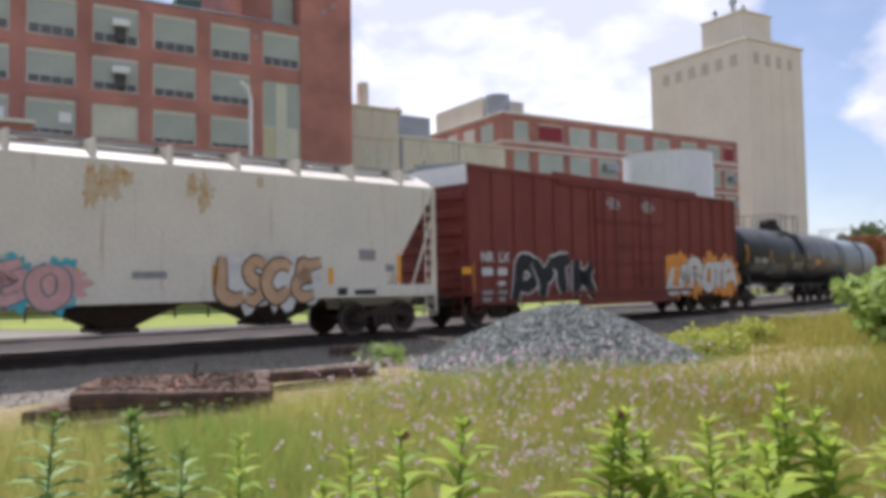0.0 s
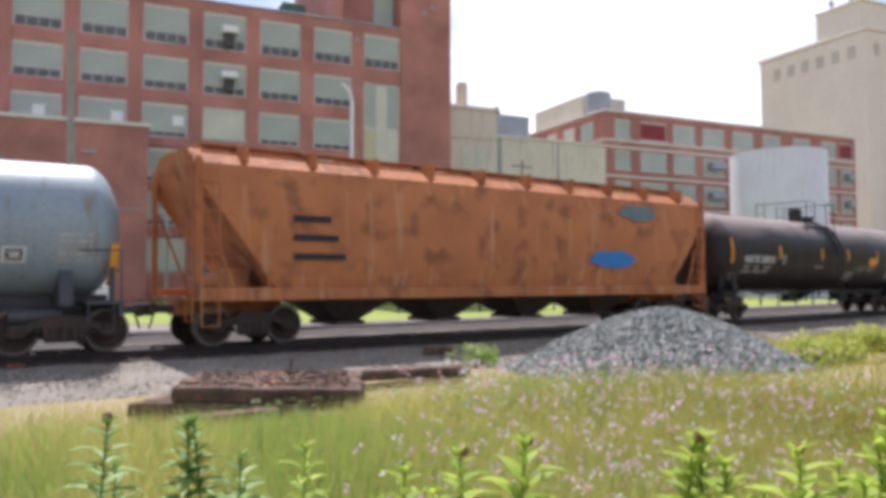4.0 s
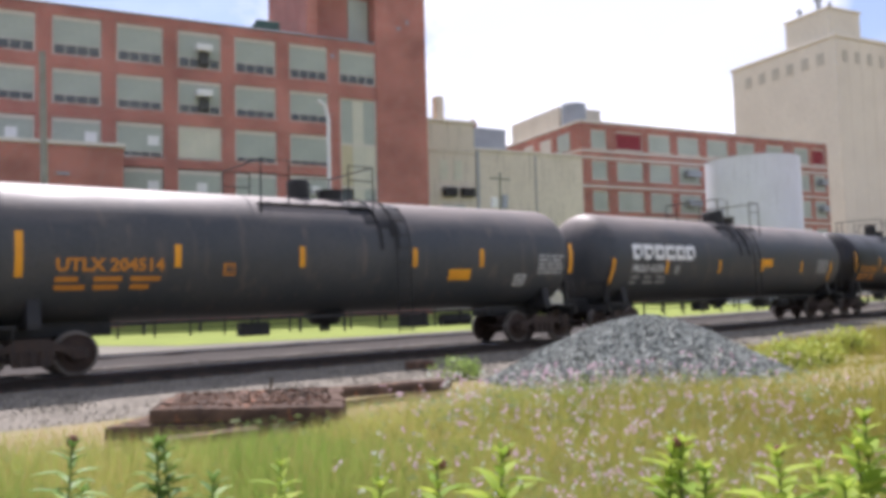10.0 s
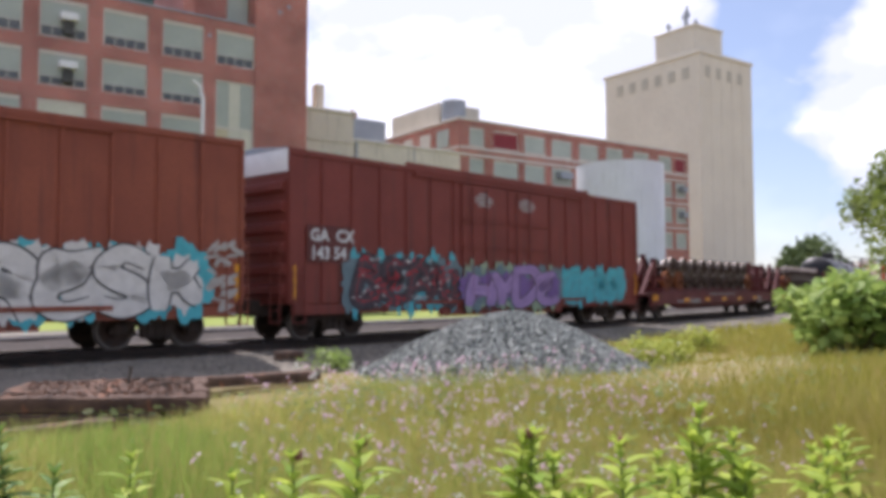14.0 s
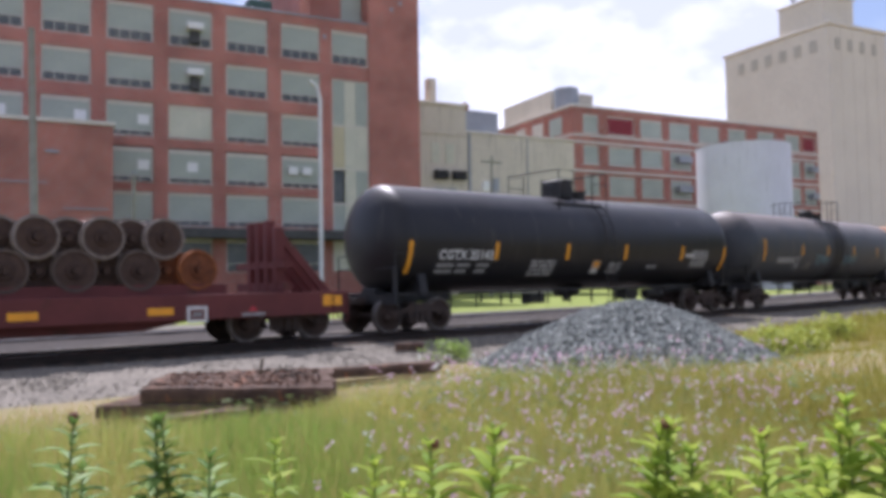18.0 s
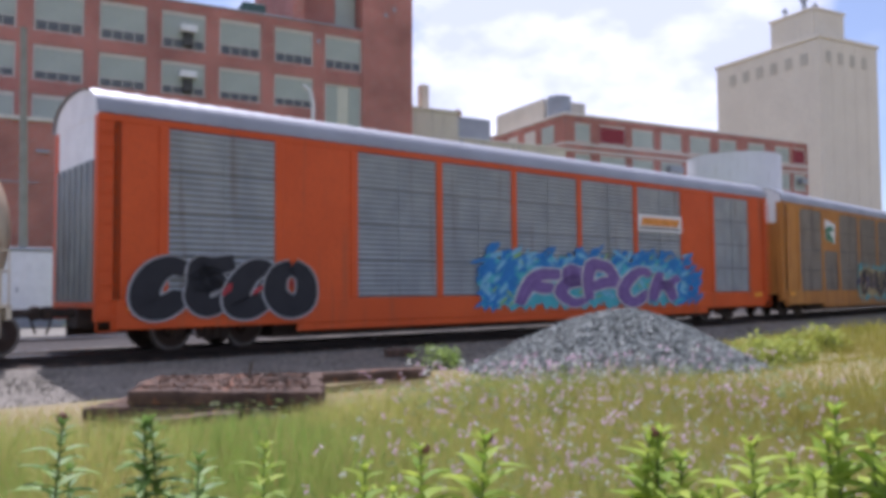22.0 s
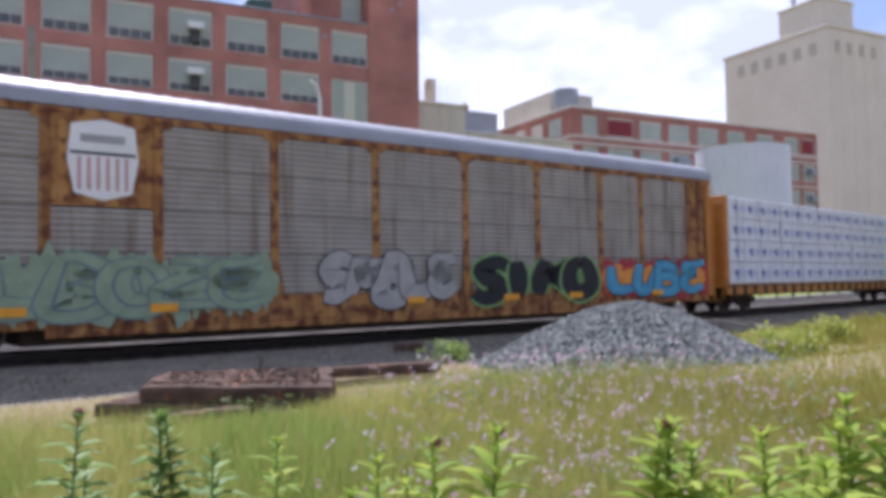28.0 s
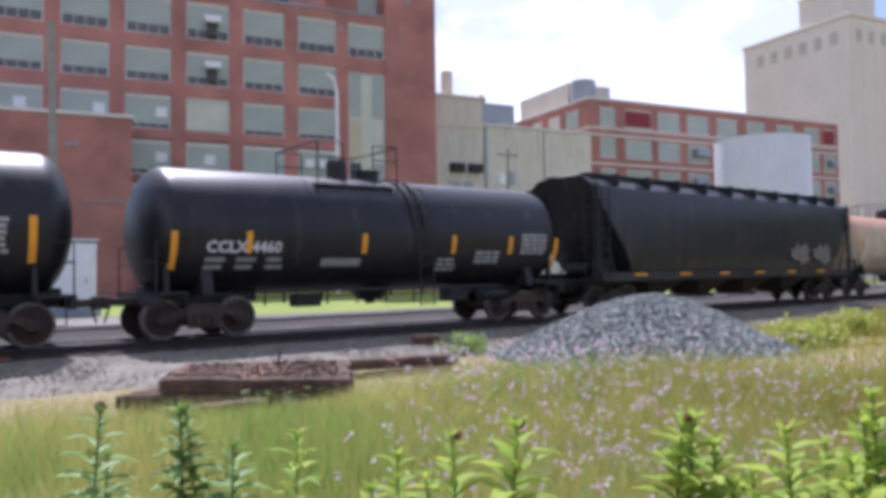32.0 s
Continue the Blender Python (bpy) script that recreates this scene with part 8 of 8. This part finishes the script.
def near_spot(rg):
    r = 1.9 + 7.0 * rg.random() ** 1.15
    a = radians(-12 + 100 * rg.random())
    return r * math.sin(a), r * math.cos(a)


def far_spot(rg):
    r = 7.5 + 22.0 * rg.random() ** 1.1
    a = radians(-20 + 108 * rg.random())
    return r * math.sin(a), r * math.cos(a)


def edge_spot(rg):
    return 14 + 60 * rg.random(), -6 + 24 * rg.random()


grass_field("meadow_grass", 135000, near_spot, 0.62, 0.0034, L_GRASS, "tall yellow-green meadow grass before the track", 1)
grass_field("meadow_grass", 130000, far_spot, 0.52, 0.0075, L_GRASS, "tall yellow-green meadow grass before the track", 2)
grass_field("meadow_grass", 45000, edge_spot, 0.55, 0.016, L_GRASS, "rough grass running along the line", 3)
def around_spot(rg):
    r = 1.2 + 13.0 * rg.random() ** 0.8
    a = radians(86 + 264 * rg.random())
    return r * math.sin(a), r * math.cos(a)


def along_spot(rg):
    return -60 + 50 * rg.random(), -8 + 21 * rg.random()


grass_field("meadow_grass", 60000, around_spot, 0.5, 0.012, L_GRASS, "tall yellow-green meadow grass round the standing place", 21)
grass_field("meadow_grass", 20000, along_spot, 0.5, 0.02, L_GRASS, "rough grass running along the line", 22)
def verge_spot(rg):
    x = -14 + 24 * rg.random()
    return x, track_y(x) - 6.2 - 5.5 * rg.random()


def verge_grass(name, count, material, label, seed):
    """Short dry stubble on the bare strip between ballast and meadow."""
    rg = random.Random(seed)
    s = Shape()
    for _ in range(count):
        x, y = verge_spot(rg)
        if pile_h(x, y) > 0.05 or rg.random() > 0.35 + 0.65 * smooth_step(track_y(x) - y, 6.2, 8.5):
            continue
        z, h, a = ground_z(x, y) - 0.01, 0.05 + 0.13 * rg.random(), rg.random() * 6.28
        lx, ly, w = rg.uniform(-0.06, 0.06), rg.uniform(-0.06, 0.06), 0.007
        s.v += [(x - w * math.cos(a), y - w * math.sin(a), z), (x + w * math.cos(a), y + w * math.sin(a), z), (x + lx, y + ly, z + h)]
        n = len(s.v)
        s.f.append((n - 3, n - 2, n - 1))
    return solid(name, s.mesh(name, material, tidy=False), None, label, "grass", kind="stuff")


verge_grass("short_grass", 20000, L_STRAW, "short dry stubble beside the ballast", 31)
verge_grass("short_grass", 16000, L_GRASS, "short thin grass beside the ballast", 32)
grass_field("dry_grass", 26000, near_spot, 0.66, 0.0034, L_STRAW, "dry straw-coloured seed heads among the grass", 4, 0.25)
grass_field("dry_grass", 24000, far_spot, 0.50, 0.007, L_STRAW, "dry straw-coloured seed heads among the grass", 5, 0.25)


def flowers(name, count, spot, size, material, label, seed, zone, height):
    rg = random.Random(seed)
    v, f = [], []
    for _ in range(count):
        x, y = spot(rg)
        if on_wild(x, y) <= 0.2 or math.hypot(x - PX, y - PY) < 4.6 + 2.0 * rg.random() or rg.random() > zone(x, y):
            continue
        z = ground_z(x, y) + height * (0.6 + 0.55 * rg.random())
        for _k in range(5):
            c = Vector((x + rg.gauss(0, size * 0.9), y + rg.gauss(0, size * 0.9), z + rg.gauss(0, size)))
            e = Euler((rg.random() * 6, rg.random() * 6, 0)).to_matrix()
            n = len(v)
            r = size * (0.45 + 0.5 * rg.random())
            v += [tuple(c + e @ Vector((r * math.cos(q), r * math.sin(q), 0.3 * r * (i % 2)))) for i, q in enumerate((0, 1.26, 2.51, 3.77, 5.03))]
            f.append(tuple(range(n, n + 5)))
    me = bpy.data.meshes.new(name)
    me.from_pydata(v, [], f)
    me.materials.append(material)
    return tagged(new(name, me), label, "flowers", kind="stuff")


def vetch(x, y):
    """The flowery patch runs from the near meadow to the heap."""
    t = max(0.0, min(1.0, (x * 0.75 + y * 0.66 - 3.0) / 12.0))
    across = abs(x * 0.66 - y * 0.75 - 0.3 + 1.0 * t)
    return max(0.0, 1 - across / (1.6 + 2.2 * t))


def vetch_leaves(count, spot, size, seed):
    """Fine grey-green vetch leaflets tangled through the grass tops."""
    rg = random.Random(seed)
    v, f = [], []
    for _ in range(count):
        x, y = spot(rg)
        if on_wild(x, y) <= 0.15 or rg.random() > 0.15 + vetch(x, y):
            continue
        z = ground_z(x, y) + (0.15 + 0.37 * rg.random()) * (0.4 + 0.6 * on_wild(x, y))
        e = Euler((rg.uniform(-0.8, 0.8), rg.uniform(-0.8, 0.8), rg.random() * 6.28)).to_matrix()
        c = Vector((x, y, z))
        for k in range(5):
            q = Vector(((k - 2) * size * 0.55, 0, 0))
            for sg in (-1, 1):
                n = len(v)
                v += [tuple(c + e @ (q + Vector(w) * size)) for w in ((0, 0, 0), (0.22, sg * 0.45, 0.05), (0.0, sg * 1.0, 0.1), (-0.22, sg * 0.45, 0.05))]
                f.append((n, n + 1, n + 2, n + 3))
    me = bpy.data.meshes.new("vetch_leaves")
    me.from_pydata(v, [], f)
    me.materials.append(L_VETCH)
    return tagged(new("vetch_leaves", me), "fine grey-green vetch leaves among the grass", "vetch", kind="stuff")


vetch_leaves(9000, near_spot, 0.016, 61)
vetch_leaves(20000, far_spot, 0.030, 62)
flowers("vetch_flowers", 3600, near_spot, 0.0125, L_PINK, "pink vetch flowers in the grass", 6, vetch, 0.52)
flowers("vetch_flowers", 5200, far_spot, 0.020, L_PINK, "pink vetch flowers in the grass", 7, vetch, 0.55)
flowers("white_flowers", 1000, near_spot, 0.010, L_WHITEFL, "small white flowers in the grass", 8, vetch, 0.55)
flowers("white_flowers", 1500, far_spot, 0.018, L_WHITEFL, "small white flowers in the grass", 9, vetch, 0.6)


def leaf_mesh(name, length, width, material, fold=0.25, droop=0.2):
    s = Shape()
    n = 6
    rows = []
    for k in range(n + 1):
        t = k / n
        w = width * math.sin(math.pi * min(1.0, t * 0.94 + 0.05)) ** 0.75 * 0.5
        z = -droop * length * t * t
        rows.append([(length * t, -w, z + fold * w), (length * t, 0, z), (length * t, w, z + fold * w)])
    s.v = [p for r in rows for p in r]
    s.f = [(3 * k + j, 3 * k + j + 1, 3 * k + 4 + j, 3 * k + 3 + j) for k in range(n) for j in range(2)]
    me = s.mesh(name, material, tidy=False)
    me.polygons.foreach_set("use_smooth", [True] * len(me.polygons))
    return me


MILK_LEAF = [leaf_mesh("leaf", 0.10, 0.044, L_MILK, 0.4, 0.5), leaf_mesh("leaf", 0.095, 0.038, L_MILK, 0.5, 0.3), leaf_mesh("leaf", 0.12, 0.048, L_MILK, 0.35, 0.7)]
MILK_DARK = [leaf_mesh("leaf", 0.104, 0.034, L_MILKDARK, 0.4, 0.35), leaf_mesh("leaf", 0.096, 0.030, L_MILKDARK, 0.5, 0.25), leaf_mesh("leaf", 0.112, 0.034, L_MILKDARK, 0.35, 0.5)]
s = Shape()
bn, bs = 7, 9
for j in range(bn + 1):
    b = math.pi * j / bn
    s.v += [(0.014 * (1 + 0.22 * ((i + j) % 2)) * math.sin(b) * math.cos(6.28318 * i / bs), 0.014 * (1 + 0.22 * ((i + j) % 2)) * math.sin(b) * math.sin(6.28318 * i / bs), 0.017 * math.cos(b)) for i in range(bs)]
s.f = [(j * bs + i, j * bs + (i + 1) % bs, (j + 1) * bs + (i + 1) % bs, (j + 1) * bs + i) for j in range(bn) for i in range(bs)]
BUD = s.mesh("flower_bud", L_BUD)


def milkweed(x, y, top, scale, rg, gap=0.024, bud=True, slim=False):
    """A stout stem with opposite pairs of leaves all the way up: slim and dark, or broad and bright."""
    g = ground_z(x, y)
    h = top - g
    label = "slim dark milkweed with drooping pairs of leaves" if slim else "upright milkweed with pairs of broad green leaves"
    ob = thing("milkweed", label + (" and a brown bud" if bud else ""), "plant", pose(x, y, g, rg.uniform(-6, 6), rg.uniform(-6, 6), rg.uniform(0, 360)), group="milkweed plants")
    part("stem", Shape().tube((0, 0, 0), (0, 0, h * 0.97), 0.006 * scale, 7, 0.003 * scale), L_STEM, ob)
    kinds = MILK_DARK if slim else MILK_LEAF
    gap = 0.0145 if slim else gap * 0.5
    low = 0.56 if slim else 0.52
    n = int((0.97 - low) * h / gap)
    turn = rg.uniform(0, 180)
    for k in range(n):
        t = k / max(1, n - 1)
        z = h * (low + (0.97 - low) * t)
        size = scale * (0.7 + 0.3 * min(1.0, 3 * t)) * (1.0 if t < 0.7 else 1.0 - 0.62 * (t - 0.7) / 0.3) * rg.uniform(0.85, 1.15)
        rise = 14 + 40 * t ** 4 if slim else 24 + 34 * t ** 2
        for sg in (0, 180):
            part("leaf", kinds[(k + (sg > 0)) % 3], None, ob, at=pose(0, 0, z, 0, -rise + rg.uniform(-9, 9), turn + k * (67 if slim else 73) + sg + rg.uniform(-18, 18)) @ Matrix.Scale(size, 4))
    for k in range(4):
        part("leaf", kinds[1], None, ob, at=pose(0, 0, h * 0.965, 0, -68, 90 * k + turn) @ Matrix.Scale(0.45 * scale, 4))
    if bud:
        part("flower_bud", BUD, None, ob, "brown bud cluster", at=pose(0.012, 0.0, h * 0.985) @ Matrix.Scale(0.8, 4))
    return ob


rg = random.Random(77)
PLANTS = [(0.37, 2.05, 1.02, 0.93, 0.025, 0), (-0.06, 2.68, 1.01, 0.93, 0.030, 0), (-0.19, 1.97, 0.96, 0.87, 0.027, 0), (-0.11, 1.88, 0.93, 0.90, 0.037, 0), (0.03, 2.08, 0.95, 0.99, 0.037, 0), (-0.30, 1.9, 0.93, 0.90, 0.037, 0),
          (0.29, 2.26, 0.84, 1.05, 0.037, 0), (0.67, 2.08, 0.98, 1.0, 0.035, 0), (0.75, 2.04, 0.99, 0.90, 0.033, 0), (0.79, 2.2, 0.86, 1.05, 0.037, 0), (1.14, 2.50, 0.81, 0.93, 0.044, 0),
          (1.24, 1.59, 0.95, 1.2, 0.043, 1), (1.19, 1.62, 0.91, 1.1, 0.043, 1), (1.57, 1.29, 0.96, 1.3, 0.045, 1), (1.51, 1.35, 0.95, 1.2, 0.045, 0), (1.62, 1.22, 0.90, 1.2, 0.045, 0), (1.78, 1.0, 0.90, 1.25, 0.050, 0), (1.92, 0.96, 1.02, 1.2, 0.050, 0), (1.83, 1.11, 0.94, 1.2, 0.045, 1), (2.01, 1.05, 0.95, 1.25, 0.050, 0),
          (1.86, 1.24, 0.82, 1.1, 0.043, 0), (2.02, 0.88, 0.90, 1.3, 0.050, 0), (3.05, 1.11, 0.75, 1.20, 0.044, 0), (3.46, 1.15, 0.78, 1.20, 0.044, 0), (0.52, 2.5, 0.80, 1.05, 0.037, 0)]
for x, y, top, sc, gap, bd in PLANTS:
    milkweed(x, y, top, sc * (0.98 if x < 0.8 else 0.95), rg, gap, bool(bd) or (x, y) == (0.37, 2.05), slim=x < 0.8)
# lower leafy weeds between the tall stems
for k in range(18):
    az, r = radians(-7 + 84 * k / 17 + rg.uniform(-1.5, 1.5)), rg.uniform(1.75, 2.5)
    milkweed(r * math.sin(az), r * math.cos(az), rg.uniform(0.48, 0.68), rg.uniform(0.6, 0.8), rg, 0.08, False)
for x, y, top in ((1.80, 1.22, 0.80), (1.95, 1.12, 0.88), (1.70, 1.12, 0.80), (2.08, 0.98, 0.97), (1.36, 1.60, 0.74), (1.2, 1.66, 0.84), (0.98, 1.75, 0.80), (1.05, 1.72, 0.90), (2.2, 0.85, 0.92)):
    milkweed(x, y, top, rg.uniform(0.85, 1.1), rg, 0.045, False)


def leaf_cloud(count, pick, size, rg, up=0.3):
    s = Shape()
    v, f = [], []
    for _ in range(count):
        c = Vector(pick(rg))
        e = Euler((rg.uniform(-0.9, 0.9), rg.uniform(-0.9, 0.9), rg.random() * 6.28)).to_matrix()
        l, w = size * (0.6 + 0.8 * rg.random()), size * (0.28 + 0.25 * rg.random())
        n = len(v)
        v += [tuple(c + e @ Vector(q)) for q in ((0, 0, 0), (l * 0.45, w, 0.06 * l), (l, 0, -0.1 * l), (l * 0.45, -w, 0.06 * l))]
        f.append((n, n + 1, n + 2, n + 3))
    s.v, s.f = v, f
    return s


def shrub(x, y, rx, h, count, size, label, seed, material=None, lumps=9):
    rg = random.Random(seed)
    g = ground_z(x, y)
    ob = thing("bush", label, "bush", pose(x, y, g), group="bushes")
    ls = []
    for _ in range(lumps):
        a, d = rg.random() * 6.28, rg.random() ** 0.6 * rx * 0.75
        ls.append((d * math.cos(a), d * math.sin(a), h * (0.35 + 0.5 * rg.random()) * (1 - 0.35 * d / rx), rx * (0.28 + 0.22 * rg.random())))
    s = Shape()
    for lx, ly, lz, lr in ls:
        s.path([(0.15 * lx, 0.15 * ly, 0), (0.6 * lx, 0.6 * ly, lz * 0.55), (lx, ly, lz)], 0.018, 5)
    part("stem", s, M_BARK, ob)

    def pick(r):
        lx, ly, lz, lr = ls[int(r.random() * len(ls))]
        d = Vector((r.gauss(0, 1), r.gauss(0, 1), r.gauss(0, 0.9))).normalized() * lr * (0.55 + 0.55 * r.random())
        return (lx + d.x, ly + d.y, max(0.05, lz + d.z))

    part("foliage", leaf_cloud(count, pick, size, rg).mesh("foliage", material or L_BUSH, tidy=False), None, ob)
    return ob


shrub(18.4, 6.4, 1.55, 1.8, 2000, 0.27, "leafy bright green bush in the meadow", 1, lumps=14)
shrub(19.7, 5.9, 1.1, 1.4, 1000, 0.25, "leafy bright green bush in the meadow", 2)
shrub(15.9, 9.85, 0.8, 0.5, 700, 0.11, "low bright yellow-green weeds at the foot of the heap", 3, L_WEED)
shrub(17.6, 10.5, 0.9, 0.5, 650, 0.12, "low bright yellow-green weeds beside the heap", 4, L_WEED)
shrub(21.5, 11.6, 0.7, 0.55, 400, 0.13, "low yellow-green weeds in the meadow", 5, L_WEED)
shrub(10.6, 14.4, 0.6, 0.55, 500, 0.08, "thin weeds beside the ties", 6)


def tree(x, y, h, crown, count, size, label, seed, low=0.12, material=None, name="tree"):
    rg = random.Random(seed)
    g = ground_z(x, y)
    ob = thing(name, label, "tree", pose(x, y, g), group="trees")
    s = Shape().tube((0, 0, 0), (0, 0, h * 0.35), crown * 0.075, 10, crown * 0.05)
    ls = []
    for _ in range(42):
        a, d = rg.random() * 6.28, crown * rg.random() ** 0.5
        z = h * (low + (0.94 - low) * rg.random())
        d *= math.sin(math.pi * min(0.97, max(0.12, (z / h - low * 0.4) / 1.05))) ** 0.55
        ls.append((d * math.cos(a), d * math.sin(a), z, crown * (0.22 + 0.20 * rg.random())))
    part("trunk", s, M_BARK, ob, smooth=40)
    s = Shape()
    for lx, ly, lz, lr in ls[:16]:
        s.tube((0, 0, h * 0.2 + lz * 0.15), (lx * 0.55, ly * 0.55, lz * 0.75), crown * 0.025, 6, crown * 0.015)
        s.tube((lx * 0.55, ly * 0.55, lz * 0.75), (lx, ly, lz), crown * 0.015, 5, crown * 0.005)
    part("limbs", s, M_BARK, ob)

    def pick(r):
        lx, ly, lz, lr = ls[int(r.random() * len(ls))]
        d = Vector((r.gauss(0, 1), r.gauss(0, 1), r.gauss(0, 0.8))).normalized() * lr * (0.5 + 0.6 * r.random())
        return (lx + d.x, ly + d.y, max(0.3, lz + d.z))

    part("crown", leaf_cloud(count, pick, size, rg).mesh("crown", material or L_TREE, tidy=False), None, ob)
    return ob


tree(54.5, 10.2, 9.9, 8.0, 42000, 0.34, "broad full-leaved green tree at the meadow's end", 1, 0.06)
tree(58, 4, 12, 6, 9000, 0.5, "broad full-leaved green tree at the meadow's end", 2, 0.08)
for i in range(9):
    tree(-60 + 9 * i + (i % 3) * 2, 118 + (i % 2) * 9, 9 + (i % 3) * 2.0, 5.5, 1500, 1.0, "far green tree behind the factory yard", 10 + i, 0.05, L_FAR, "far_tree")
for i in range(8):
    tree(215 + 16 * i, 84 + 7 * i, 13 + (i % 3) * 2.5, 8, 1200, 1.6, "far green tree beyond the line", 30 + i, 0.05, L_FAR, "far_tree")
for i in range(5):
    shrub(-26 + 4.2 * i, 62 - i * 0.5, 2.6, 3.2, 1300, 0.45, "dark hedge bush beside the annex", 50 + i, L_FAR)


# ---------------------------------------------------------------- motion
def car_pose(s):
    a, b = along(s - 6.0), along(s + 6.0)
    d = (b - a).normalized()
    m = (a + b) / 2
    yaw = math.degrees(math.atan2(d.y, d.x))
    return pose(m.x, m.y, m.z, 0, -math.degrees(math.asin(d.z)), yaw)


def motions():
    for ob, mid in MOVERS:
        walk(ob, [(0.5 * k, car_pose(mid - SPEED * 0.5 * k)) for k in range(65)])
    for ob, dx, s0 in SPINNERS:
        first, last = max(0.0, (s0 - 50.0) / SPEED), min(32.0, (s0 + 15.0) / SPEED)
        if last <= first:
            walk(ob, [(0.0, pose(dx, 0, WR + 0.004)), (32.0, pose(dx, 0, WR + 0.004))])
            continue
        f0, f1 = int(first * FPS), int(last * FPS)
        rows = [] if f0 == 0 else [(0.0, pose(dx, 0, WR + 0.004, 0, 0, 0))]
        for k in range(f0, f1 + 1):
            rows.append((k / FPS, pose(dx, 0, WR + 0.004) @ Euler((0, -SPEED * (k - f0) / FPS / WR, 0)).to_matrix().to_4x4()))
        if f1 < 32 * FPS:
            rows.append((32.0, rows[-1][1]))
        walk(ob, rows)


motions()
